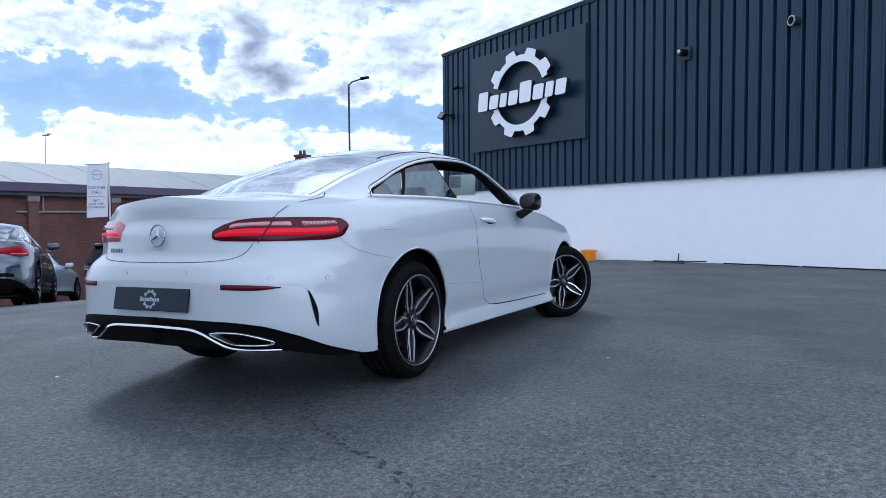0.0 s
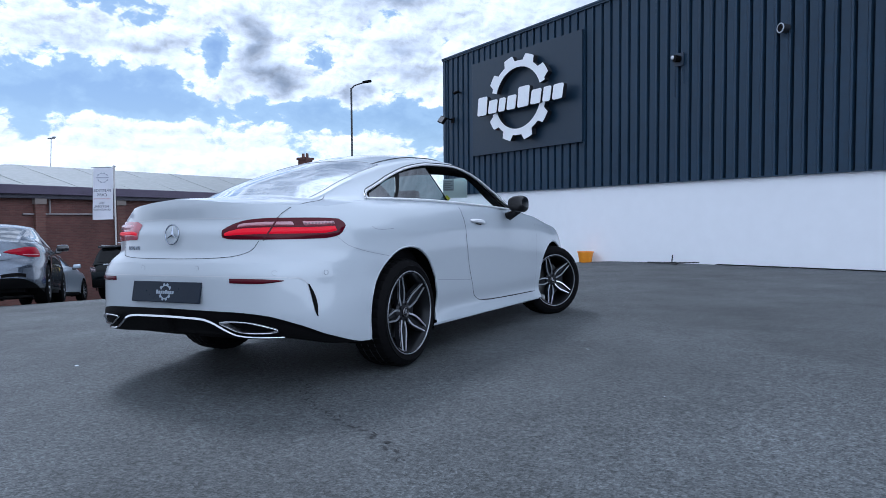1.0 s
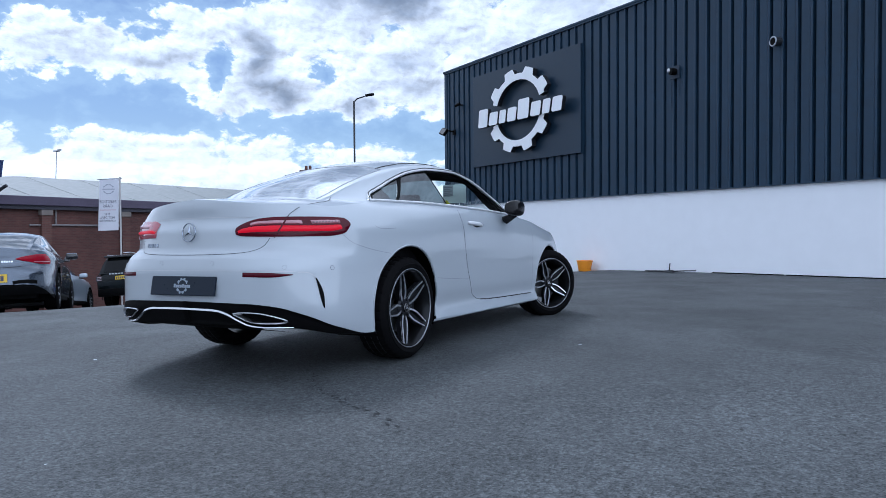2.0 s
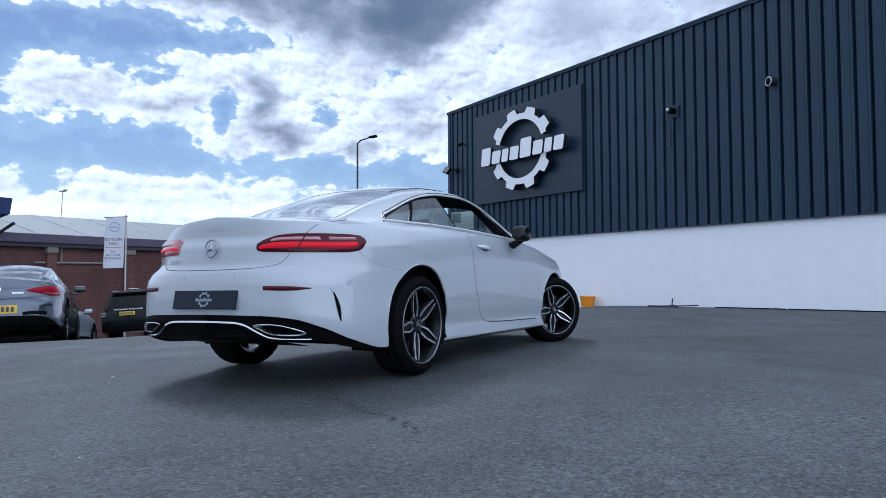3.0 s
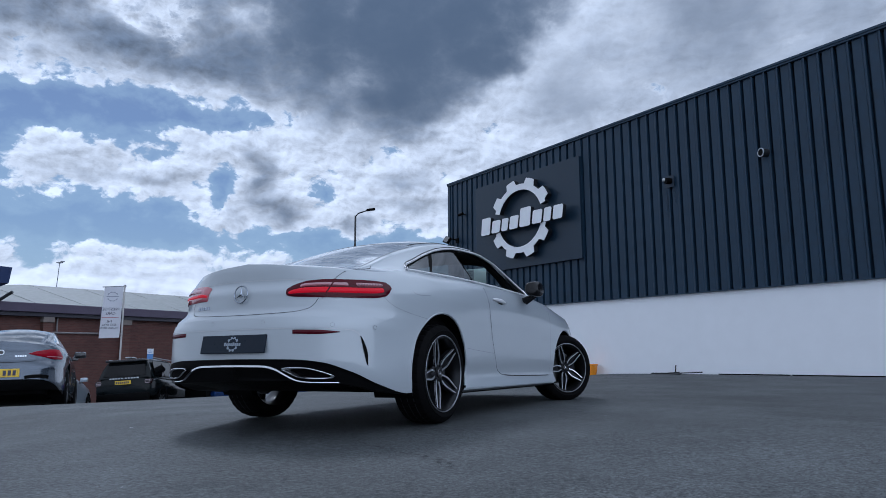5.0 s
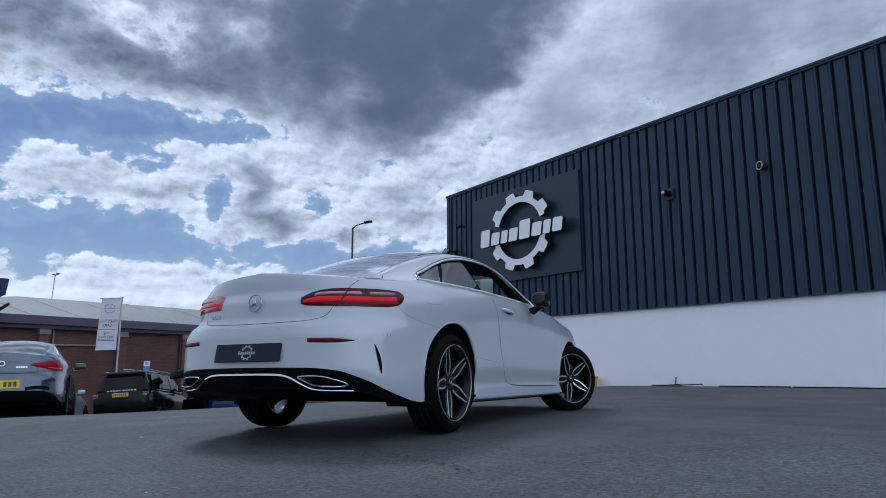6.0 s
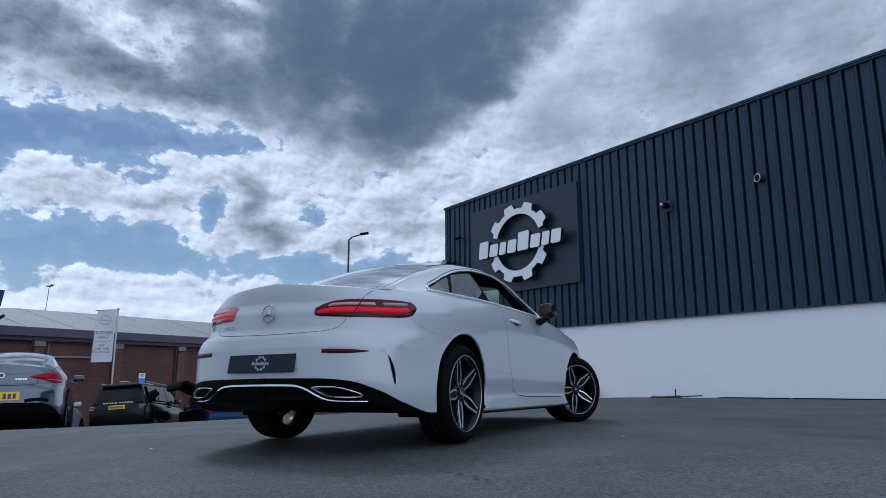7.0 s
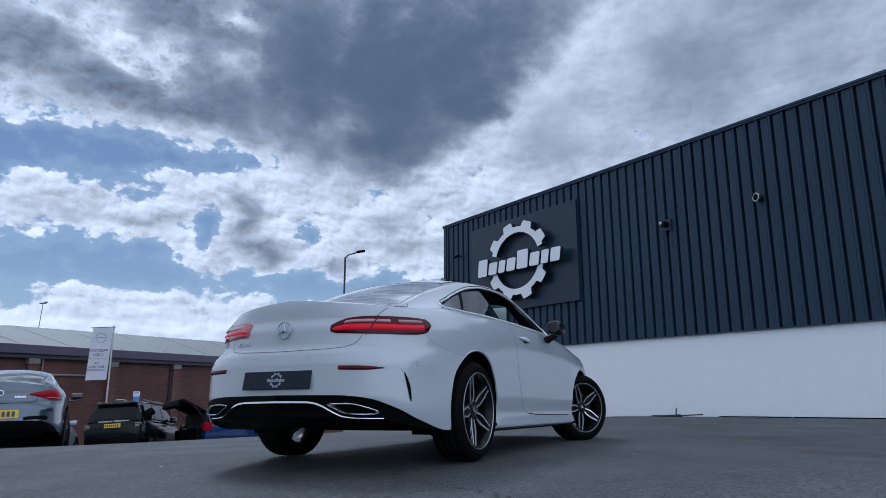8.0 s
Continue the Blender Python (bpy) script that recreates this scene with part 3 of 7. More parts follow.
def build_sign():
    sign = empty("fascia_sign", WALL @ Matrix.Translation((-9.82, -0.10, 4.31)))
    tagged(sign, "large anthracite sign panel with raised white gear emblem", "sign")
    bm = bmesh.new()
    add_box(bm, (-2.30, 0.0, -1.41), (2.30, 0.09, 1.43), 0.006)
    part("panel", bm, M_SIGN, sign)
    # gear in two halves, ten teeth of which eight show
    cx, cz, kx = 0.075, 0.02, 1.12
    ri, ro, rt = 0.855, 1.035, 1.205

    def arc(a0, a1, teeth):
        outer, inner, marks = [], [], []
        for c in teeth:
            marks += [(c - 11, ro), (c - 7.5, rt), (c + 7.5, rt), (c + 11, ro)]
        pts = [(a0, ro)] + [m for m in marks if a0 < m[0] < a1] + [(a1, ro)]
        for (p, r0), (q, r1) in zip(pts, pts[1:]):
            k = max(1, int(abs(q - p) / 4))
            for i in range(k):
                t = i / k
                outer.append((p + (q - p) * t, r0 + (r1 - r0) * t))
        outer.append(pts[-1])
        for i in range(25):
            inner.append((a1 + (a0 - a1) * i / 24, ri))
        return [(cx + kx * r * math.cos(radians(g)), cz + r * math.sin(radians(g))) for g, r in outer + inner]
    for name, a0, a1, teeth in (("gear_upper", 18, 163, (33, 68, 107, 146)), ("gear_lower", 199, 344, (213, 249, 289, 326))):
        ol = arc(a0, a1, teeth)
        bm = prism(ol[::-1], 0.014)
        bmesh.ops.translate(bm, verts=bm.verts, vec=(0, -0.234, 0))
        arcs = part(name, bm, M_LETTER, sign, "raised white gear arc")
        bm = prism(ol[::-1], 0.150)
        bmesh.ops.translate(bm, verts=bm.verts, vec=(0, -0.220, 0))
        part("gear_return", bm, M_RETURN, arcs, "dark return behind the gear")
    # the word as eight plain rounded blocks, one per letter
    x = -1.65
    for w, lo, h in ((0.51, -0.29, 0.54), (0.47, -0.28, 0.38), (0.37, -0.28, 0.38), (0.46, -0.28, 0.39), (0.54, -0.28, 0.56), (0.47, -0.27, 0.39), (0.37, -0.27, 0.39), (0.45, -0.27, 0.39)):
        sl, e, r = 0.05, w - 0.085, 0.055
        corners = ((x, lo), (x + e, lo), (x + e + sl, lo + h), (x + sl, lo + h))
        ol = []
        for (cx0, cz0), a0, (dx, dz) in zip(corners, (180, 270, 0, 90), ((r, r), (-r, r), (-r, -r), (r, -r))):
            ol += [(cx0 + dx + r * math.cos(radians(a0 + 22.5 * k)), cz0 + dz + r * math.sin(radians(a0 + 22.5 * k))) for k in range(5)]
        bm = prism(ol, 0.014)
        bmesh.ops.translate(bm, verts=bm.verts, vec=(0, -0.314, 0))
        block = part("letter_block", bm, M_LETTER, sign, "raised white block in the place of a letter")
        bm = prism(ol, 0.12)
        bmesh.ops.translate(bm, verts=bm.verts, vec=(0, -0.2985, 0))
        part("block_return", bm, M_RETURN, block, "dark return behind the block")
        x += w
    # stand-offs hold gear and blocks off the panel
    for px, pz in ((-1.6, 0), (-0.7, -0.05), (0.3, 0), (1.4, -0.05), (-0.1, 0.97), (-0.1, -0.87), (0.75, 0.72), (-0.9, -0.55)):
        bm = add_cyl(bmesh.new(), (px, -0.19, pz), (px, 0.0, pz), 0.02, n=10)
        part("standoff", bm, M_SIGN, sign)


build_sign()


# the white coupe ----------------------------------------------------------
# plan outlines of the body at rising heights, from the middle of the tail round the side to the middle of the nose
FRONT = ((0.885, 3.0), (0.84, 3.32), (0.72, 3.55), (0.45, 3.68), (0.0, 3.72))
LEVELS = (
    (0.20, ((0, -1.0), (.25, -.99), (.45, -.96), (.62, -.88), (.735, -.76), (.80, -.62), (.85, -.42), (.868, -.2), (.872, .2), (.885, .6), (.89, 1.2), (.89, 1.9), (.885, 2.5)), -0.03),
    (0.30, ((0, -1.07), (.25, -1.06), (.45, -1.035), (.62, -.96), (.735, -.84), (.805, -.69), (.855, -.46), (.88, -.2), (.885, .2), (.856, .6), (.848, 1.2), (.848, 1.9), (.855, 2.5)), 0.0),
    (0.42, ((0, -1.10), (.25, -1.095), (.45, -1.07), (.62, -1.0), (.725, -.885), (.795, -.73), (.855, -.48), (.885, -.2), (.895, .2), (.872, .6), (.862, 1.2), (.862, 1.9), (.87, 2.5)), 0.01),
    (0.60, ((0, -1.10), (.25, -1.095), (.45, -1.068), (.62, -1.0), (.72, -.88), (.785, -.73), (.845, -.50), (.88, -.22), (.895, .2), (.88, .6), (.872, 1.2), (.87, 1.9), (.876, 2.5)), 0.0),
    (0.68, ((0, -1.09), (.25, -1.082), (.45, -1.04), (.615, -.955), (.715, -.83), (.785, -.68), (.845, -.46), (.888, -.2), (.90, .2), (.885, .6), (.876, 1.2), (.874, 1.9), (.88, 2.5)), -0.02),
    (0.75, ((0, -1.055), (.24, -1.045), (.43, -.99), (.595, -.885), (.705, -.75), (.785, -.60), (.85, -.40), (.89, -.15), (.902, .2), (.889, .6), (.88, 1.2), (.877, 1.9), (.88, 2.5)), -0.05),
    (0.84, ((0, -1.055), (.20, -1.045), (.37, -1.005), (.55, -.90), (.68, -.76), (.77, -.62), (.84, -.42), (.885, -.15), (.895, .2), (.888, .6), (.88, 1.2), (.875, 1.9), (.872, 2.5)), -0.12),
    (0.92, ((0, -1.025), (.20, -1.01), (.37, -.97), (.53, -.885), (.645, -.78), (.735, -.64), (.805, -.44), (.855, -.17), (.868, .2), (.872, .6), (.870, 1.2), (.864, 1.9), (.85, 2.5)), -0.25),
    (1.00, ((0, -1.03), (.20, -1.012), (.36, -.965), (.50, -.87), (.60, -.75), (.68, -.59), (.75, -.41), (.80, -.17), (.815, .2), (.83, .6), (.842, 1.2), (.838, 1.9), (.80, 2.5)), -0.45),
    (1.06, ((0, -1.02), (.19, -1.0), (.33, -.95), (.455, -.85), (.545, -.72), (.625, -.56), (.68, -.39), (.715, -.17), (.735, .2), (.765, .6), (.792, 1.2), (.80, 1.9), (.74, 2.5)), -0.6),
)
NU = 17


def level_curve(k):
    z, pts, dy = LEVELS[k]
    shrink = 1 + min(dy, 0) * 0.35
    return list(pts) + [(x * shrink, y + dy * (0.3 + 0.7 * (i / 4))) for i, (x, y) in enumerate(FRONT)]


CURVES = [level_curve(k) for k in range(len(LEVELS))]
LEVEL_Z = [lv[0] for lv in LEVELS]


def skin(u, z):
    """The place on the body's side at u (0 tail, 17 nose) and height z."""
    pts = [catmull(c, min(abs(u), NU)) for c in CURVES]
    x = smooth_at(LEVEL_Z, [p[0] for p in pts], z)
    y = smooth_at(LEVEL_Z, [p[1] for p in pts], z)
    if u < 0 and y < 0:
        w = min(1.0, -y / 0.8)
        k = min(1.0, max(0.0, (z - 0.62) / 0.2))
        y -= w * (0.055 * x + (0.02 + 0.05 * k) * (x / 0.8) ** 2)
        x *= 1 + (0.03 + 0.05 * k) * w * (x / 0.8) ** 2
    return Vector((x if u >= 0 else -x, y, z))


def skin_normal(u, z):
    a = skin(u + 0.05, z) - skin(u - 0.05, z)
    b = skin(u, min(z + 0.01, 1.06)) - skin(u, z - 0.01)
    return a.cross(b).normalized()


def u_at_y(y, z):
    lo, hi = 3.0, 16.5
    for _ in range(26):
        m = (lo + hi) / 2
        lo, hi = (m, hi) if skin(m, z).y < y else (lo, m)
    return (lo + hi) / 2


def u_at_x(x, z):
    lo, hi = 0.0, 7.0
    for _ in range(26):
        m = (lo + hi) / 2
        lo, hi = (m, hi) if skin(m, z).x < abs(x) else (lo, m)
    return (lo + hi) / 2 * (1 if x >= 0 else -1)


def top_z(u):
    """The top edge of the side: deck edge, waist line, bonnet edge."""
    return smooth_at((0, 3, 5, 7, 9, 11, 12, 13, 14, 15, 16, 17), (1.045, 1.005, 1.0, 1.045, 1.06, 1.035, 1.0, 0.93, 0.88, 0.83, 0.79, 0.77), abs(u))


def low_z(u):
    """The lower edge of the painted skin: diffuser edge at the tail, sill at the side."""
    return smooth_at((0, 2, 3, 4, 5, 6, 7, 8, 9, 17), (0.430, 0.424, 0.405, 0.35, 0.27, 0.205, 0.20, 0.205, 0.205, 0.205), abs(u))


def door_rear(z):
    return smooth_at((0.275, 0.308, 0.355, 0.44, 0.60, 0.86, 0.967, 1.04), (1.40, 1.16, 1.066, 1.02, 0.946, 0.881, 0.880, 0.915), z)


ARCHES = ((0.030, 0.345, 0.408), (2.93, 0.345, 0.405))


def build_skin(car):
    nu, nz = 300, 44

    def half(side):
        rows = []
        for i in range(nu + 1):
            u = NU * i / nu
            zl, zt = low_z(u), top_z(u)
            row = []
            for j in range(nz + 1):
                p = skin(u * side if u else 0.0, zl + (zt - zl) * j / nz)
                for yc, zc, r in ARCHES:
                    d = math.hypot(p.y - yc, p.z - zc)
                    if abs(d - r) < 0.016 and abs(p.x) > 0.5:
                        p.y, p.z = yc + (p.y - yc) * r / d, zc + (p.z - zc) * r / d
                row.append(p)
            rows.append(row)
        return rows

    def hole(f):
        c = f.calc_center_median()
        return abs(c.x) > 0.5 and any(math.hypot(c.y - yc, c.z - zc) < r - 0.004 for yc, zc, r in ARCHES)

    def which(f):
        c = f.calc_center_median()
        if abs(c.x) > 0.6 and door_rear(c.z) < c.y < 2.42 and c.z > 0.28:
            return "door"
        if c.y < -0.7 and abs(c.x) < 0.50 and c.z > 0.72:
            return "boot_lid"
        if c.y < -0.4 and c.z < 0.68:
            return "rear_bumper"
        return "body_shell"
    for side in (1, -1):
        full = from_rows(half(side))
        bmesh.ops.delete(full, geom=[f for f in full.faces if hole(f)], context="FACES")
        for kind in ("door", "boot_lid", "rear_bumper", "body_shell"):
            bm = full.copy()
            bmesh.ops.delete(bm, geom=[f for f in bm.faces if which(f) != kind], context="FACES")
            if side > 0:
                bmesh.ops.reverse_faces(bm, faces=bm.faces[:])
            ob = part(kind, bm, M_PAINT, car, smooth=50)
            if kind == "door" and side > 0:
                door = ob
        full.free()
    # arch lips: a rolled edge round each opening
    for side in (1, -1):
        for yc, zc, r in ARCHES:
            path = []
            for i in range(41):
                a = radians(-22 + 224 * i / 40)
                y, z = yc + r * math.cos(a), zc + r * math.sin(a)
                if z < 0.215:
                    continue
                p = skin(u_at_y(y, z), z)
                path.append((side * (p.x - 0.006), y, z))
            part("arch_lip", tube(path, 0.009, 6), M_PAINT, car, smooth=60)
    return door


def deck(car):
    """Boot deck and bonnet: crowned surfaces between the two top edges."""
    def cap(name, u0, u1, yc, crown, n=90):
        rows = []
        for i in range(n + 1):
            u = u0 + (u1 - u0) * i / n
            e = skin(u, top_z(u))
            t = i / n
            yy = yc[0] + (yc[1] - yc[0]) * t
            row = []
            for j in range(-28, 29):
                k = math.sin(j / 28 * math.pi / 2)
                ey = skin(-u if k < 0 and u else u, top_z(u)).y
                y = ey + (yy - ey) * (1 - abs(k) ** 2.2)
                row.append(((e.x if k >= 0 else -skin(-u, top_z(u)).x) * k, y, e.z + (max(crown(t) - e.z, 0.0)) * (1 - abs(k) ** 2.6)))
            rows.append(row)
        return part(name, from_rows(rows), M_PAINT, car, smooth=50)
    cap("boot_deck", 0.0, 8.2, (-1.02, -0.20), lambda t: smooth_at((0, 0.2, 0.6, 1), (1.045, 1.056, 1.075, 1.115), t))
    cap("bonnet", 10.9, 17.0, (2.2, 3.55), lambda t: smooth_at((0, 0.15, 0.4, 0.8, 1), (1.05, 1.06, 1.0, 0.84, 0.77), t))


# greenhouse: stations along the car
GY = (-0.62, -0.40, -0.15, 0.10, 0.40, 0.75, 1.10, 1.45, 1.80, 2.10, 2.35)
ROOF_C = (1.045, 1.125, 1.225, 1.315, 1.405, 1.468, 1.485, 1.462, 1.36, 1.20, 1.05)     # centre line
RAIL_X = (0.50, 0.52, 0.53, 0.545, 0.56, 0.57, 0.575, 0.58, 0.61, 0.66, 0.71)
RAIL_Z = (1.005, 1.075, 1.175, 1.255, 1.335, 1.392, 1.412, 1.388, 1.28, 1.13, 1.03)


def waist(y):
    u = u_at_y(y, 1.03)
    p = skin(u, top_z(u))
    return p.x, p.z


def glass_top(y):
    """Upper edge of the side glass."""
    return smooth_at((-0.19, -0.16, -0.10, -0.05, 0.077, 0.215, 0.431, 0.594, 0.794, 1.208, 1.45, 1.654, 1.85, 2.0), (1.056, 1.086, 1.112, 1.128, 1.172, 1.224, 1.294, 1.330, 1.358, 1.374, 1.345, 1.285, 1.185, 1.085), y)


def section(y):
    bx, bz = waist(y)
    rx, rz, cz = (smooth_at(GY, a, y) for a in (RAIL_X, RAIL_Z, ROOF_C))
    k = min(1.0, max(0.0, (y + 0.62) / 0.42))
    bx = max(rx + (bx - rx) * k * k * (3 - 2 * k), rx + 0.005)
    bz = min(bz, rz - 0.004)

    def side(z):
        t = (z - bz) / max(rz - bz, 1e-4)
        return bx + (rx - bx) * (t + 0.10 * t * (1 - t) * -1)
    zt = min(max(glass_top(y), bz + 0.016), rz - 0.008)
    zb = min(bz + 0.014, zt)
    pts = [(bx, y, bz), (side(zb), y, zb)]
    for i in range(1, 5):
        z = zb + (zt - zb) * i / 4
        pts.append((side(z), y, z))
    pts.append((rx + 0.006, y, rz - 0.012))
    for i in range(11):
        k = 1 - i / 10
        x = rx * k
        pts.append((x, y, cz - (cz - rz) * abs(k) ** 2.3))
    return pts


def build_greenhouse(car):
    ys = [-0.62 + (2.35 + 0.62) * i / 90 for i in range(91)]
    secs = [section(y) for y in ys]
    n = len(secs[0])

    first, last = 13, 79

    def cell(i, j):
        y = (ys[i] + ys[i + 1]) / 2
        if 1 <= j <= 4 and first <= i < last:
            return "open"
        x = abs(secs[i][j][0] + secs[i][j + 1][0]) / 2
        if j >= 8 and -0.50 < y < 0.28 and x < 0.485:
            return "rear"
        if j >= 8 and 1.62 < y < 2.33 and x < 0.60:
            return "front"
        return "roof"
    for side in (1, -1):
        bm = {k: bmesh.new() for k in ("roof", "rear", "front", "open")}
        cache = {k: {} for k in bm}
        for i in range(90):
            for j in range(n - 1):
                k = cell(i, j)
                vs = []
                for a, b in ((i, j), (i + 1, j), (i + 1, j + 1), (i, j + 1)):
                    if (a, b) not in cache[k]:
                        x, y, z = secs[a][b]
                        cache[k][a, b] = bm[k].verts.new((x * side, y, z))
                    vs.append(cache[k][a, b])
                if side < 0:
                    vs = vs[::-1]
                try:
                    bm[k].faces.new(vs)
                except ValueError:
                    pass
        part("roof_panel", bm["roof"], M_PAINT, car, smooth=50)
        bm.pop("open").free()
        for k, nm, mat in (("rear", "rear_window", M_REARGLASS), ("front", "windscreen", M_CLEAR)):
            g = part(nm, bm[k], mat, car, "tinted glass", smooth=50)
            g.visible_shadow = False

        def at_side(y, v, sink):
            sec = section(y)
            k = min(3.9999, max(0.0, v * 4))
            a, b = sec[1 + int(k)], sec[2 + int(k)]
            w = k - int(k)
            return (side * (a[0] + (b[0] - a[0]) * w - sink), y, a[2] + (b[2] - a[2]) * w)

        def pane(name, ya, yb, v0, v1, mat, label="", sink=0.006, n=40, m=10):
            rows = []
            for i in range(n + 1):
                row = []
                for j in range(m + 1):
                    v = v0 + (v1 - v0) * j / m
                    row.append(at_side(ya(v) + (yb(v) - ya(v)) * i / n, v, sink))
                rows.append(row if side > 0 else row[::-1])
            ob = part(name, from_rows(rows), mat, car, label, smooth=50)
            if mat is M_GLASS:
                ob.visible_shadow = False
        y0, y1 = ys[first], ys[last]
        div_a, div_b, lead = (lambda v: 0.122 + 0.21 * v), (lambda v: 0.156 + 0.235 * v), (lambda v: 0.822 - 0.062 * v)
        tail = lambda v: -0.135 + 0.09 * v * v
        pane("side_window", tail, div_a, 0.05, 0.92, M_GLASS, "small tinted quarter glass")
        pane("side_window", div_b, lead, 0.0, 0.95, M_GLASS, "tinted rear side glass")
        pane("window_pillar", div_a, div_b, 0.0, 1.0, M_BLACK, sink=0.003, n=4)
        pane("window_seal", lambda v: y0, tail, 0.05, 0.92, M_BLACK, sink=0.004, n=10)
        pane("window_seal", lambda v: y0, div_a, 0.92, 1.0, M_BLACK, sink=0.004, m=2)
        pane("window_seal", lambda v: y0, div_a, 0.0, 0.05, M_BLACK, sink=0.004, m=2)
        pane("window_seal", div_b, lambda v: 1.9, 0.95, 1.0, M_BLACK, sink=0.004, m=2)
        pane("window_seal", lambda v: 1.88, lambda v: y1, 0.0, 1.0, M_BLACK, sink=0.004, n=8)
        part("glass_edge", tube([at_side(lead(v / 10), v / 10, 0.006) for v in range(11)], 0.0035, 6), M_BLACK, car)
        # bright frame round the side glass
        low = [y0 + (y1 - y0) * i / 90 for i in range(91)]
        path = [Vector(at_side(y, 0.0, -0.006)) for y in low]
        up = [Vector(at_side(y, 1.0, -0.010)) + Vector((0, 0, 0.006)) for y in low[::-1]]
        tip = [Vector(at_side(y0, 0.5, -0.006)) + Vector((0, -0.012, 0))]
        part("window_trim", tube([tuple(p) for p in path + up + tip], 0.0092, 8, closed=True), M_SATIN, car, "bright aluminium window trim", smooth=60)
        part("trim_gap", tube([tuple(p + Vector((0, -0.006, 0.013))) for p in [path[0]] + tip + up[::-1]], 0.003, 6), M_GAP, car)


def roof_at(x, y):
    rx, rz, cz = (smooth_at(GY, a, y) for a in (RAIL_X, RAIL_Z, ROOF_C))
    return (x, y, cz - (cz - rz) * abs(x / rx) ** 2.3 + 0.001)


def glass_seals(car):
    """Rubber round the rear window."""
    side = [roof_at(0.486, -0.46 + 0.745 * i / 24) for i in range(25)]
    top = [roof_at(0.486 - 0.972 * i / 30, 0.288) for i in range(31)]
    path = side + top[1:] + [(-x, y, z) for x, y, z in side[::-1]][1:]
    part("glass_seal", tube(path, 0.0022, 6), M_SHADOWLINE, car, "grey rear window seal", smooth=60)


def ribbon(name, pts, width, mat, car, lift=0.0015):
    """A thin line lying on the skin; pts are (u, z)."""
    rows = []
    P = [(skin(u, z) + skin_normal(u, z) * lift, skin_normal(u, z)) for u, z in pts]
    for i, (p, nrm) in enumerate(P):
        t = (P[min(i + 1, len(P) - 1)][0] - P[max(i - 1, 0)][0]).normalized()
        s = t.cross(nrm).normalized() * (width / 2)
        rows.append([p - s, p + s])
    return part(name, from_rows(rows), mat, car)


def dense(pts, n=10):
    return [catmull(pts, (len(pts) - 1) * i / (n * (len(pts) - 1))) for i in range(n * (len(pts) - 1) + 1)]


def patch(u0, u1, lo, hi, lift, n=30, m=6):
    """A raised piece of skin between two height curves, with a rim down to the skin."""
    top = []
    for i in range(n + 1):
        t = i / n
        u = u0 + (u1 - u0) * t
        a, b = lo(t), hi(t)
        row = []
        for j in range(m + 1):
            z = a + (b - a) * j / m
            k = min(1.0, 3.5 * min(t, 1 - t) * 4, 3.0 * min(j / m, 1 - j / m) * 2 + 0.25)
            row.append(skin(u, z) + skin_normal(u, z) * lift * (0.25 + 0.75 * k))
        base0, base1 = skin(u, a), skin(u, b)
        rows_in = [base0 - skin_normal(u, a) * 0.004] + row + [base1 - skin_normal(u, b) * 0.004]
        top.append(rows_in)
    return from_rows(top)


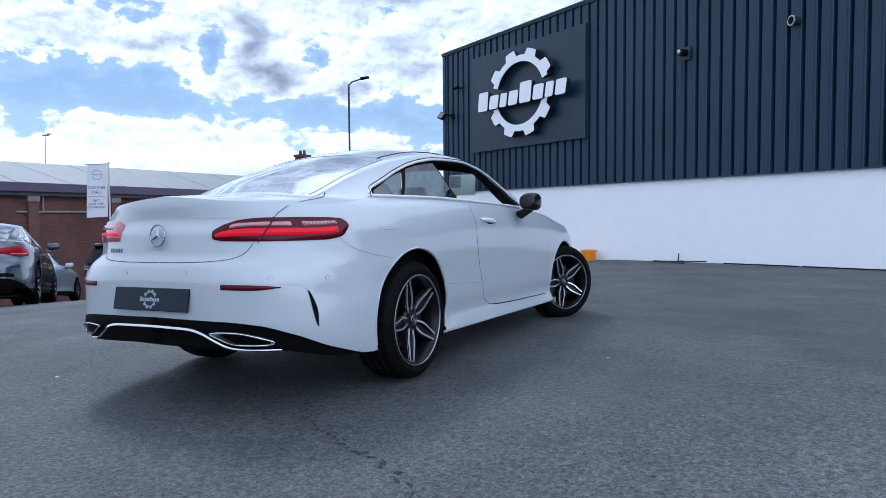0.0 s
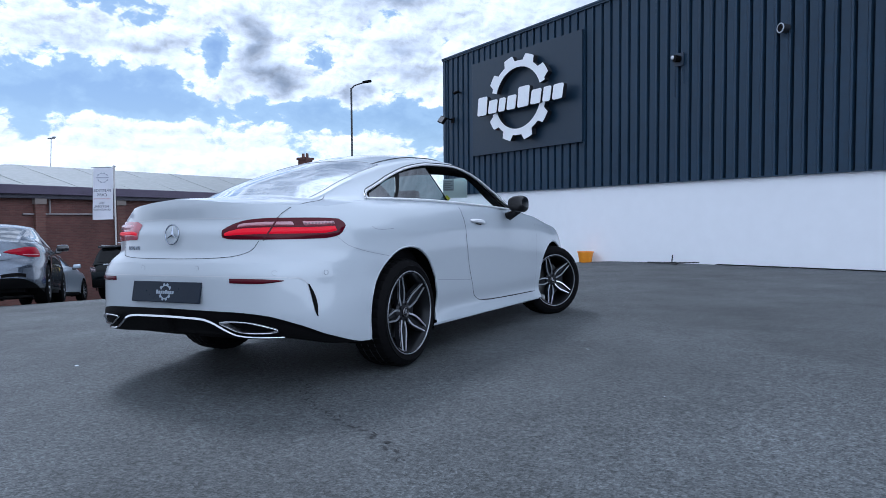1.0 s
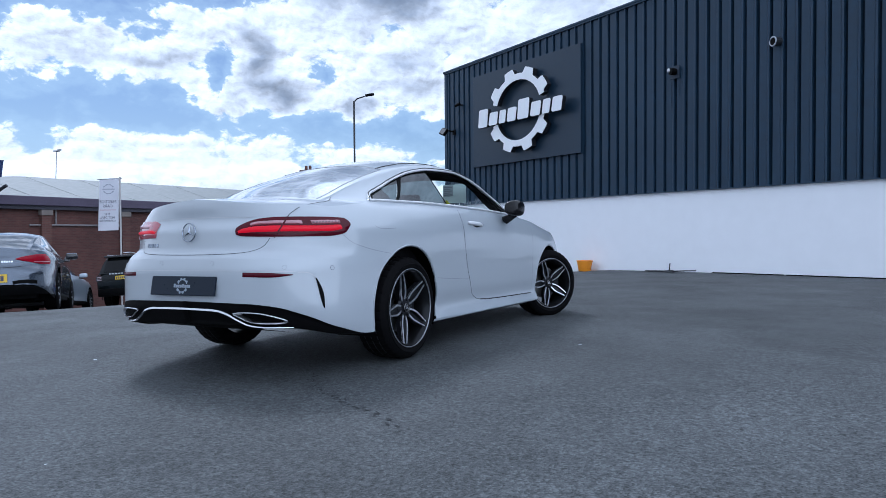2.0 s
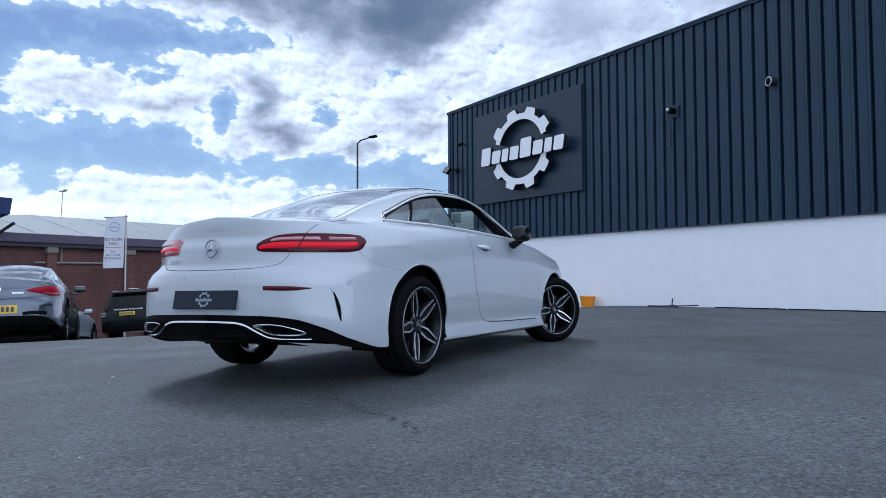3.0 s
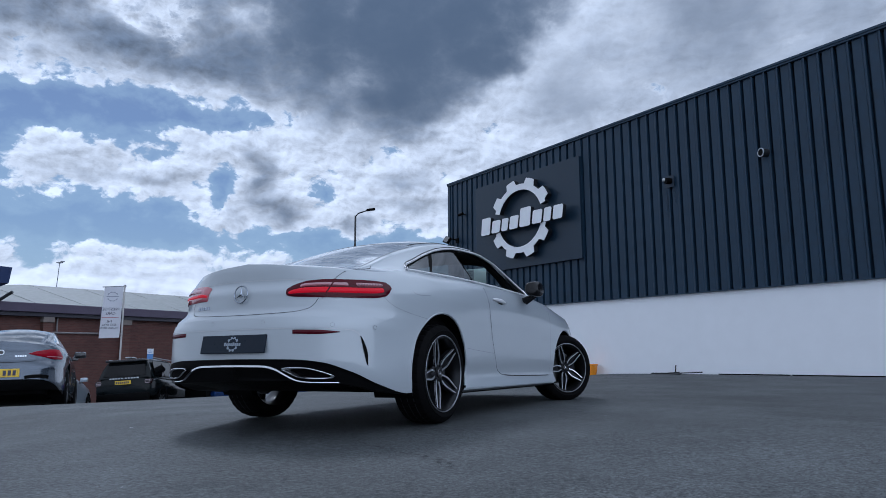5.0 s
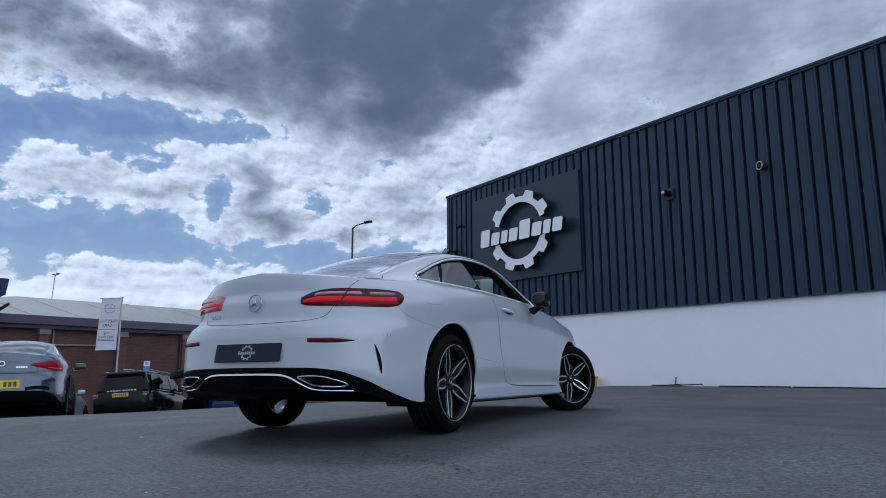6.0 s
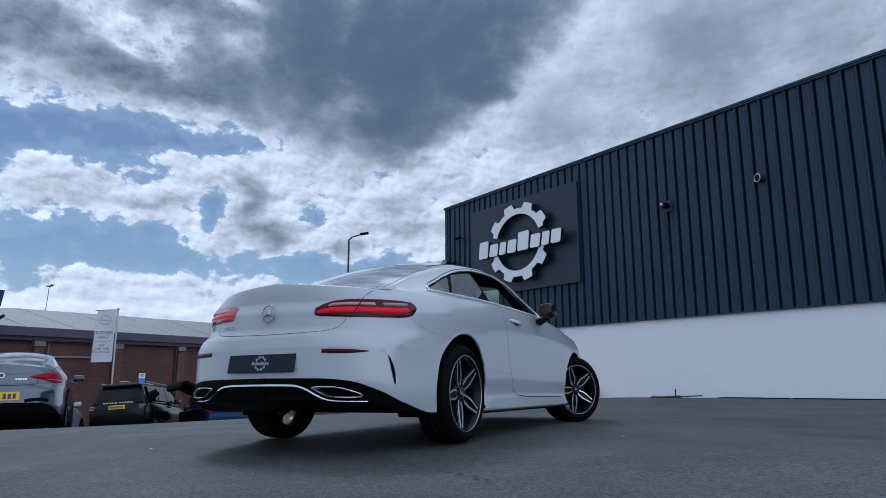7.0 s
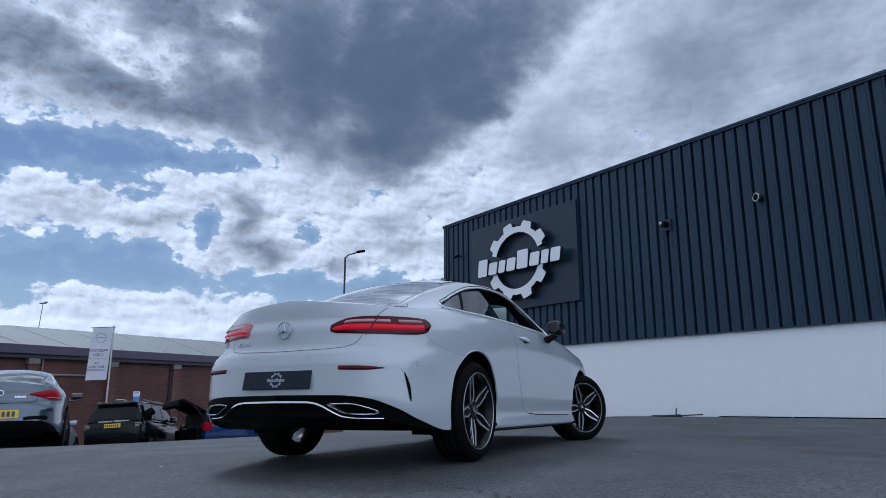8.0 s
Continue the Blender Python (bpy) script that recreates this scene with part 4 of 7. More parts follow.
def wheel(name, car, at, steer, side, R=0.35, wall=0.091):
    """Tyre, five twin spokes, rim barrel and brake disc; the outer face looks along +x before turning."""
    w = empty(name, Matrix.Translation(at) @ Matrix.Rotation(radians(steer), 4, "Z") @ Matrix.Rotation(0 if side > 0 else math.pi, 4, "Z"))
    w.parent = car
    ri = R - wall
    prof = [(0.0, ri - 0.012), (0.006, ri + 0.012), (0.012, ri + 0.035), (0.006, R - 0.045), (-0.004, R - 0.022), (-0.022, R - 0.006), (-0.05, R), (-0.19, R), (-0.22, R - 0.006),
            (-0.238, R - 0.03), (-0.245, ri + 0.03), (-0.235, ri - 0.012)]
    def lathe(pf, n=64):
        return from_rows([[(x, r * math.cos(a), r * math.sin(a)) for a in (math.tau * i / n for i in range(n))] for x, r in pf], closed=True)
    def treaded(pf, n=180):
        return from_rows([[(x, (r - (0.005 if i % 5 == 0 and r > R - 0.012 and x < -0.01 else 0.0)) * math.cos(a), (r - (0.005 if i % 5 == 0 and r > R - 0.012 and x < -0.01 else 0.0)) * math.sin(a)) for i, a in ((i, math.tau * i / n) for i in range(n))] for x, r in pf], closed=True)
    part("tyre", treaded(prof), M_TYRE, w, "black low profile tyre", smooth=25)
    # tread grooves
    for gx in (-0.07, -0.12, -0.17):
        part("tread_groove", lathe([(gx - 0.004, R + 0.0006), (gx + 0.004, R + 0.0006)], 48), M_GAP, w)
    barrel = [(0.0, ri - 0.004), (0.004, ri - 0.012), (-0.012, ri - 0.022), (-0.05, ri - 0.04), (-0.20, ri - 0.035), (-0.235, ri - 0.012)]
    part("rim", lathe(barrel), M_BARREL, w, smooth=40)
    part("rim_lip", lathe([(0.002, ri - 0.004), (0.007, ri - 0.002), (0.007, ri + 0.002), (0.002, ri + 0.004)], 72), M_LIP, w, "machined rim lip", smooth=40)
    for i in range(5):
        a = math.tau * i / 5 + radians(94)
        ts = [k / 24 for k in range(25)]

        def edge(t):
            return smooth_at((0, 0.12, 0.30, 0.40, 0.60, 0.80, 1.0), (0.021, 0.028, 0.036, 0.037, 0.032, 0.026, 0.020), t)

        def face(t):
            return -0.046 + 0.040 * t ** 0.8
        # dark spoke body with a sunken middle, and a machined blade along each edge
        rows = []
        for t in ts:
            r = 0.045 + t * (ri - 0.053)
            e, x = edge(t), face(t)
            rows.append([(x - 0.045, -e - 0.006, r), (x - 0.002, -e - 0.003, r), (x - 0.003, -e * 0.72, r), (x - 0.024, -e * 0.45, r), (x - 0.024, e * 0.45, r), (x - 0.003, e * 0.72, r), (x - 0.002, e + 0.003, r), (x - 0.045, e + 0.006, r)])
        bm = from_rows(rows)
        bmesh.ops.rotate(bm, verts=bm.verts, cent=(0, 0, 0), matrix=Matrix.Rotation(a, 3, "X"))
        spoke = part("spoke", bm, M_RIMDARK, w, "dark grey spoke with bright edges", smooth=35)
        for s in (-1, 1):
            rows = []
            for t in ts:
                r = 0.045 + t * (ri - 0.053)
                e, x = edge(t), face(t)
                wd = min(0.0044 + 0.0022 * (1 - t), e * 0.42)
                rows.append([(x - 0.004, s * (e - 2 * wd), r), (x + 0.0015, s * (e - 1.8 * wd), r), (x + 0.0015, s * e, r), (x - 0.010, s * (e + 0.004), r)])
            bm = from_rows(rows)
            bmesh.ops.rotate(bm, verts=bm.verts, cent=(0, 0, 0), matrix=Matrix.Rotation(a, 3, "X"))
            part("spoke_blade", bm, M_RIM, spoke, "bright machined blade", smooth=35)
        b = a + math.tau / 10
        bm = add_cyl(bmesh.new(), (-0.06, -0.055 * math.sin(b), 0.055 * math.cos(b)), (-0.03, -0.055 * math.sin(b), 0.055 * math.cos(b)), 0.011, n=10)
        part("wheel_bolt", bm, M_RIMDARK, w)
    part("hub_disc", lathe([(-0.044, 0.0), (-0.040, 0.03), (-0.040, 0.055), (-0.05, 0.075), (-0.06, 0.08)], 40), M_RIMDARK, w, smooth=40)
    part("hub_cap", lathe([(-0.030, 0.0), (-0.030, 0.024), (-0.034, 0.032), (-0.045, 0.034)], 32), M_GLOSSBLACK, w, "black centre cap", smooth=40)
    for i in range(3):
        a = math.tau * i / 3
        bm = from_rows([[(-0.0292, -0.0045, 0.0), (-0.0292, 0.0045, 0.0)], [(-0.0292, -0.001, 0.021), (-0.0292, 0.001, 0.021)]])
        bmesh.ops.rotate(bm, verts=bm.verts, cent=(0, 0, 0), matrix=Matrix.Rotation(a, 3, "X"))
        part("cap_arm", bm, M_RIM, w)
    part("hub_ring", lathe([(-0.031, 0.026), (-0.026, 0.029), (-0.031, 0.033)], 32), M_DISC, w)
    part("brake_disc", lathe([(-0.13, 0.06), (-0.105, 0.06), (-0.105, 0.165), (-0.13, 0.165), (-0.13, 0.06)], 48), M_DISC, w, "grey steel brake disc", smooth=30)
    bm = bmesh.new()
    add_box(bm, (-0.16, 0.07, -0.07), (-0.075, 0.175, 0.07), 0.015)
    part("brake_caliper", bm, M_RIMDARK, w)
    return w


def gear_outline(ri, ro, rt, a0, a1, teeth, half=11.0):
    pts, marks = [], []
    for c in teeth:
        marks += [(c - half, ro), (c - half * 0.68, rt), (c + half * 0.68, rt), (c + half, ro)]
    ring = [(a0, ro)] + [m for m in marks if a0 < m[0] < a1] + [(a1, ro)]
    for (p, r0), (q, r1) in zip(ring, ring[1:]):
        k = max(1, int(abs(q - p) / 6))
        pts += [(p + (q - p) * i / k, r0 + (r1 - r0) * i / k) for i in range(k)]
    pts.append(ring[-1])
    pts += [(a1 + (a0 - a1) * i / 16, ri) for i in range(17)]
    return [(r * math.cos(radians(g)), r * math.sin(radians(g))) for g, r in pts]


def build_coupe():
    car = empty("coupe", pose(0, 0, 0, -1.109, -0.871, 0))
    tagged(car, "white two-door coupe with dark diffuser and twin-spoke alloys", "car")
    door = build_skin(car)
    deck(car)
    build_greenhouse(car)
    glass_seals(car)
    build_cabin(car)
    # underbody, wheel wells
    bm = bmesh.new()
    add_box(bm, (-0.60, -0.50, 0.215), (0.60, 3.4, 0.34), 0.03)
    add_box(bm, (-0.80, 0.45, 0.165), (0.80, 2.40, 0.30), 0.02)
    part("underbody", bm, M_BLACK, car)
    for side in (1, -1):
        for yc, zc, r in ARCHES:
            rows = []
            for x in (0.56, 0.855):
                rows.append([(side * x, yc + (r + 0.01) * math.cos(a), zc + (r + 0.01) * math.sin(a)) for a in (radians(-25 + 230 * i / 30) for i in range(31))])
            rows.insert(0, [(side * 0.56, yc + 0.05 * math.cos(a), zc + 0.05 * math.sin(a)) for a in (radians(-25 + 230 * i / 30) for i in range(31))])
            part("wheel_well", from_rows(rows), M_BLACK, car)
    # lower tail: black band, diffuser
    rows = []
    for i in range(-70, 71):
        u = i / 10
        zl, zt = smooth_at((0, 3.2, 5, 7), (0.30, 0.275, 0.215, 0.185), abs(u)), low_z(u)
        rows.append([skin(u, zl + (zt - zl) * j / 5) - skin_normal(u, max(zl, 0.22)) * (0.012 if j < 5 else 0.002) * (1 if u >= 0 else -1) for j in range(6)])
    part("rear_skirt", from_rows(rows), M_BLACK, car, "satin black lower bumper", smooth=50)
    bm = bmesh.new()
    rows = []
    for i in range(-20, 21):
        x = i / 20 * 0.50
        e = 0.06 * (abs(x) / 0.62) ** 2
        rows.append([(x, -1.065 + e, 0.36), (x, -1.06 + e, 0.295), (x, -1.0 + e, 0.268), (x, -0.70, 0.22)])
    part("diffuser", from_rows(rows), M_BLACK, car, "black rear diffuser", smooth=40)
    rows = []
    for i in range(-64, 65, 2):
        u = i / 10
        zl = smooth_at((0, 3.2, 5, 7), (0.30, 0.275, 0.215, 0.185), abs(u))
        p = skin(u, zl)
        rows.append([(p.x * 0.985, p.y + 0.012, zl), (p.x * 0.94, p.y * 0.7 - 0.09, zl - 0.004), (p.x * 0.80, -0.42, 0.225)])
    part("undertray", from_rows(rows), M_BLACK, car, smooth=40)
    wheel("wheel", car, (0.900, 0.018, 0.326), 0, 1, 0.348, 0.082)
    wheel("wheel", car, (0.890, 2.93, 0.345), -31, 1, 0.357, 0.095)
    wheel("wheel", car, (-0.900, 0.018, 0.326), 0, -1, 0.348, 0.082)
    wheel("wheel", car, (-0.890, 2.93, 0.345), -31, -1, 0.357, 0.095)
    # tail lights
    for s in (1, -1):
        u_in, u_out = u_at_x(0.335 if s > 0 else 0.30, 0.834), u_at_y(-0.515, 0.87)
        lo = lambda t: smooth_at((0, 0.05, 0.3, 0.75, 0.90, 1), (0.822 if s > 0 else 0.812, 0.812, 0.808, 0.812, 0.828, 0.884), t)
        hi = (lambda t: smooth_at((0, 0.1, 0.8, 0.97, 1), (0.900, 0.921, 0.926, 0.920, 0.905), t)) if s < 0 else lambda t: smooth_at((0, 0.07, 0.18, 0.35, 0.8, 0.97, 1), (0.862, 0.893, 0.917, 0.926, 0.927, 0.922, 0.905), t)
        light = part("tail_light", patch(u_in * s, u_out * s, lo, hi, 0.010), M_REDLENS if s > 0 else M_SHEENLENS, car, "dark red tail light, lit", smooth=50)
        for nm, t0, t1, za, zb, mat, lb in (("light_bar", 0.02, 0.93, 0.22 if s > 0 else 0.26, 0.57 if s > 0 else 0.46, M_REDLIT, "glowing red light bar"),
                                            ("clear_strip", 0.10, 0.56, 0.61 if s > 0 else 0.54, 0.83, M_PINKLENS, "pale clear lens strip"), ("clear_strip", 0.62, 0.92, 0.61, 0.83, M_PINKLENS, "pale clear lens strip")):
            f = lambda k: (lambda t: lo(t0 + (t1 - t0) * t) + (hi(t0 + (t1 - t0) * t) - lo(t0 + (t1 - t0) * t)) * k)
            part(nm, patch((u_in + (u_out - u_in) * t0) * s, (u_in + (u_out - u_in) * t1) * s, f(za), f(zb), 0.0165, 20, 4), mat, light, lb, smooth=50)
        if s > 0:
            ribbon("lamp_split", dense([(u_at_x(0.5435, 0.812), 0.812), (u_at_x(0.557, 0.84), 0.84), (u_at_x(0.571, 0.885), 0.885), (u_at_x(0.5805, 0.924), 0.924)]), 0.009, M_REDLENS, light, 0.0185)
        for i in range(9):
            t = 0.65 + 0.03 * i
            u, z = (u_in + (u_out - u_in) * t) * s, lo(t) + (hi(t) - lo(t)) * 0.70
            n = skin_normal(u, z)
            part("led_dot", add_cyl(bmesh.new(), skin(u, z) + n * 0.0150, skin(u, z) + n * 0.0182, 0.0055, n=10), M_LEDGREY, light)
        # bumper reflectors
        part("reflector", patch(u_at_x(0.44, 0.59) * s, u_at_x(0.69, 0.585) * s, lambda t: smooth_at((0, 0.5, 1), (0.578, 0.574, 0.585), t), lambda t: smooth_at((0, 0.5, 1), (0.603, 0.600, 0.590), t), 0.006, 16, 4),
             M_REDLENS, car, "dark red bumper reflector", smooth=50)
        # side vent blade
        ua, ub = u_at_y(-0.812, 0.565), u_at_y(-0.768, 0.385)
        rows = []
        for i in range(15):
            t = i / 14
            z = 0.565 - 0.18 * t
            u = (ua + (ub - ua) * t ** 0.8)
            wd = 0.17 * math.sin(math.pi * (0.10 + 0.82 * t)) * 0.9
            rows.append([skin(u * s, z) + skin_normal(u * s, z) * 0.0025, skin((u + wd) * s, z) + skin_normal((u + wd) * s, z) * 0.0025])
        part("vent_blade", from_rows(rows), M_BLACK, car, "black bumper vent slot")
        # soft shading round the scoop, painted as a thin line
        ribbon("vent_edge_shade", dense([(u_at_y(y, z) * s, z) for y, z in ((-0.905, 0.600), (-0.875, 0.601), (-0.850, 0.596), (-0.830, 0.586), (-0.814, 0.572), (-0.806, 0.556))]), 0.005, M_FOLDTONE, car)
    # number plate with dealer print
    tilt = Matrix.Translation((0, -1.116, 0.522)) @ Matrix.Rotation(radians(2.2), 4, "Z") @ Matrix.Rotation(radians(-10), 4, "X")
    bm = bmesh.new()
    add_box(bm, (-0.262, -0.006, -0.058), (0.262, 0.006, 0.058), 0.004)
    plate = part("number_plate", bm, M_PLATE, car, "dark blue grey dealer plate")
    plate.matrix_basis = tilt
    k = 0.047
    for a0, a1, teeth in ((20, 160, (36, 72, 108, 144)), (200, 340, (216, 252, 288, 324))):
        bm = prism([(x * k, z * k) for x, z in gear_outline(0.72, 0.86, 1.04, a0, a1, teeth)][::-1], 0.0015)
        bmesh.ops.translate(bm, verts=bm.verts, vec=(0, -0.0075, 0))
        part("gear_print", bm, M_PALEINK, plate)
    for i in range(8):
        bm = bmesh.new()
        add_box(bm, (-0.068 + i * 0.0172, -0.0075, -0.011), (-0.068 + i * 0.0172 + 0.0135, -0.0062, 0.011 if i in (0, 4) else 0.006))
        part("print_bar", bm, M_PALEINK, plate)
    bm = bmesh.new()
    # star badge: ring and three arms
    badge = part("badge", tube([(0.055 * math.cos(a), 0, 0.055 * math.sin(a)) for a in (math.tau * i / 40 for i in range(40))], 0.0042, 8, closed=True), M_BADGECHROME, car, "chrome round badge", smooth=60)
    badge.matrix_basis = Matrix.Translation((0, -1.068, 0.842)) @ Matrix.Rotation(radians(-4), 4, "X")
    for i in range(3):
        a = math.tau * i / 3 + math.pi / 2
        bm = from_rows([[(0.008 * math.cos(a + 1.57), 0.002, 0.008 * math.sin(a + 1.57)), (0, -0.006, 0), (-0.008 * math.cos(a + 1.57), 0.002, -0.008 * math.sin(a + 1.57))],
                        [(0.053 * math.cos(a) + 0.0005, 0, 0.053 * math.sin(a)), (0.053 * math.cos(a), -0.003, 0.053 * math.sin(a)), (0.053 * math.cos(a) - 0.0005, 0, 0.053 * math.sin(a))]])
        part("badge_arm", bm, M_BADGECHROME, badge)
    # shut lines
    # the lid's crease is a painted line in place of its shading
    ribbon("lid_crease_tone", dense([(u_at_x(-0.40, 0.918), 0.918), (u_at_x(-0.2, 0.928), 0.928), (0.0, 0.93), (u_at_x(0.2, 0.928), 0.928), (u_at_x(0.42, 0.926), 0.926)]), 0.003, M_FOLDTONE, car)
    ribbon("boot_gap", dense([(u_at_x(-0.46, 0.80), 0.80), (u_at_x(-0.455, 0.735), 0.735), (u_at_x(-0.35, 0.712), 0.712), (0, 0.705), (u_at_x(0.35, 0.712), 0.712), (u_at_x(0.47, 0.735), 0.735), (u_at_x(0.52, 0.80), 0.80)]), 0.0034, M_GAP, car)
    for s in (1, -1):
        ribbon("boot_gap", dense([(u_at_x(0.54, 0.80) * s, 0.80), (u_at_x(0.57, 0.87) * s, 0.87), (u_at_x(0.582, 0.933) * s, 0.933), (u_at_x(0.594, 0.962) * s, 0.962), (u_at_x(0.603, 0.986) * s, 0.986)]), 0.0034, M_GAP, car, 0.003)
        ribbon("bumper_gap", dense([(u_at_y(-0.59, 0.826) * s, 0.826), (u_at_y(-0.55, 0.791) * s, 0.791), (u_at_y(-0.508, 0.766) * s, 0.766), (u_at_y(-0.439, 0.744) * s, 0.744), (u_at_y(-0.369, 0.727) * s, 0.727), (u_at_y(-0.20, 0.70) * s, 0.70)]), 0.0026, M_SHADOWLINE, car)
        ribbon("door_gap", dense([(u_at_y(door_rear(z), z) * s, z) for z in (1.035, 1.0, 0.967, 0.92, 0.86, 0.78, 0.70, 0.60, 0.52, 0.44, 0.39, 0.355, 0.33, 0.308)] + [(u_at_y(1.22, 0.297) * s, 0.297), (u_at_y(1.40, 0.285) * s, 0.285), (u_at_y(1.8, 0.279) * s, 0.279), (u_at_y(2.42, 0.274) * s, 0.274)], 5), 0.0048, M_GAP, car)
        ribbon("door_gap", dense([(u_at_y(2.42, 0.274) * s, 0.274), (u_at_y(2.425, 0.5) * s, 0.5), (u_at_y(2.425, 0.75) * s, 0.75), (u_at_y(2.44, 0.93) * s, 0.93)]), 0.004, M_SHADOWLINE, car)
        ribbon("sill_gap", dense([(u_at_y(0.425, 0.512) * s, 0.512), (u_at_y(0.7, 0.494) * s, 0.494), (u_at_y(0.985, 0.477) * s, 0.477)]), 0.0028, M_SHADOWLINE, car)
    bend = [tuple(skin(u_at_x(0.603, 0.985), 0.985)), (0.604, -0.679, 1.008), (0.581, -0.57, 1.025), (0.578, -0.483, 1.0385), (0.565, -0.43, 1.052), (0.526, -0.37, 1.076), (0.497, -0.335, 1.104)]
    part("boot_gap", tube([catmull(bend, 6 * i / 40) for i in range(41)], 0.002, 6), M_GAP, car)
    # black strip painted for the shade along the door's lower edge
    for s in (1, -1):
        ribbon("sill_shadow", [(u_at_y(y, z) * s, z) for y, z in ((1.24, 0.2955), (1.40, 0.2865), (1.6, 0.282), (1.8, 0.279), (2.1, 0.2765), (2.38, 0.2745))], 0.009, M_GAP, car, 0.002)
    ribbon("fuel_flap_gap", dense([(u_at_y(-0.325, 0.88), 0.88), (u_at_y(-0.30, 0.866), 0.866), (u_at_y(-0.24, 0.861), 0.861), (u_at_y(-0.13, 0.867), 0.867)]), 0.0030, M_SHADOWLINE, car)
    return car, door


CARD_AT, TAG_AT = (0.305, 1.83, 1.27), (0.221, 1.83, 1.164)


def build_cabin(car):
    """Dark lining, seats, dashboard and wheel, as far as they show through the glass."""
    ys = [-0.50 + 2.7 * i / 40 for i in range(41)]
    rows = []
    for y in ys:
        sec = section(y)[6:]
        rows.append([(-x * 0.965, yy, z - 0.03) for x, yy, z in sec] + [(x * 0.965, yy, z - 0.03) for x, yy, z in sec[::-1]][1:])
    bm = from_rows(rows[12:33])
    part("headlining", bm, M_TRIM, car, "dark headlining", smooth=60)
    for s in (1, -1):
        strip = []
        for i in range(25):
            y = 1.15 + 1.15 * i / 24
            sec = section(y)
            strip.append([(s * (sec[k][0] - 0.016), y, sec[k][2] - 0.014) for k in (5, 6, 7, 8, 9)])
        part("pillar_lining", from_rows(strip), M_TRIM, car, smooth=60)
        seam = [(s * (section(y)[9][0]), y, section(y)[9][2] + 0.001) for y in (0.28 + 1.3 * i / 30 for i in range(31))]
        part("roof_seam", tube(seam, 0.004, 6), M_GAP, car, "dark roof seam")
    bm = bmesh.new()
    add_box(bm, (-0.70, -0.30, 0.34), (0.70, 2.3, 0.40))
    for s in (1, -1):
        add_box(bm, (s * 0.75 - 0.03, 0.0, 0.40), (s * 0.75 + 0.03, 2.2, 0.985), 0.015)
    add_box(bm, (-0.66, -0.34, 0.40), (0.66, -0.22, 1.05), 0.02)
    part("cabin_tub", bm, M_TRIM, car)
    for s in (1, -1):
        for y0, nm, z1 in ((1.15, "front_seat", 1.02), (0.30, "rear_seat", 0.92)):
            bm = bmesh.new()
            add_box(bm, (s * 0.36 - 0.25, y0, 0.42), (s * 0.36 + 0.25, y0 + 0.52, 0.62), 0.05)
            add_box(bm, (-0.25, -0.07, 0.0), (0.25, 0.07, 0.62), 0.05, Matrix.Translation((s * 0.36, y0 - 0.02, 0.50)) @ Matrix.Rotation(radians(20), 4, "X"))
            seat = part(nm, bm, M_SEAT, car, "dark leather seat", smooth=40)
            bm = bmesh.new()
            add_box(bm, (s * 0.36 - 0.11, y0 - 0.31, z1 + 0.03), (s * 0.36 + 0.11, y0 - 0.23, z1 + 0.16), 0.035)
            add_cyl(bm, (s * 0.36, y0 - 0.27, z1 - 0.05), (s * 0.36, y0 - 0.27, z1 + 0.05), 0.05, n=10)
            part("head_restraint", bm, M_SEAT, seat, smooth=40)
    bm = bmesh.new()
    add_box(bm, (-0.70, 1.95, 0.70), (0.70, 2.35, 0.98), 0.06)
    add_box(bm, (0.18, 1.88, 0.92), (0.56, 2.1, 1.03), 0.05)
    part("dashboard", bm, M_TRIM, car, smooth=40)
    rim = Matrix.Translation((0.36, 1.70, 0.93)) @ Matrix.Rotation(radians(65), 4, "X")
    bm = tube([rim @ Vector((0.185 * math.cos(a), 0.185 * math.sin(a), 0)) for a in (math.tau * i / 28 for i in range(28))], 0.016, 8, closed=True)
    add_cyl(bm, rim @ Vector((0, 0, -0.25)), rim @ Vector((0, 0, 0.02)), 0.05, n=12)
    part("steering_wheel", bm, M_SEAT, car, smooth=60)
    # printed card and plain sheet hung behind the windscreen, small yellow tag
    bm = bmesh.new()
    add_box(bm, (-0.125, -0.002, -0.105), (0.125, 0.002, 0.075))
    sheet = part("window_sheet", bm, M_CARD, car, "pale sheet behind the windscreen")
    sheet.matrix_basis = Matrix.Translation(CARD_AT)
    bm = bmesh.new()
    add_box(bm, (-0.118, -0.005, -0.035), (-0.01, -0.003, 0.068))
    card = part("window_card", bm, M_CARDGREY, car, "grey printed card")
    card.matrix_basis = Matrix.Translation(CARD_AT)
    for i in range(5):
        bm = bmesh.new()
        add_box(bm, (-0.108, -0.0065, 0.045 - i * 0.018), (-0.022 - 0.02 * (i % 2), -0.0052, 0.054 - i * 0.018))
        part("print_bar", bm, M_GREYINK, card)
    bm = bmesh.new()
    add_cyl(bm, (0, -0.004, 0), (0, 0.004, 0), 0.034, n=4)
    tag = part("yellow_tag", bm, M_TAG, car, "small yellow tag")
    tag.matrix_basis = Matrix.Translation(TAG_AT)


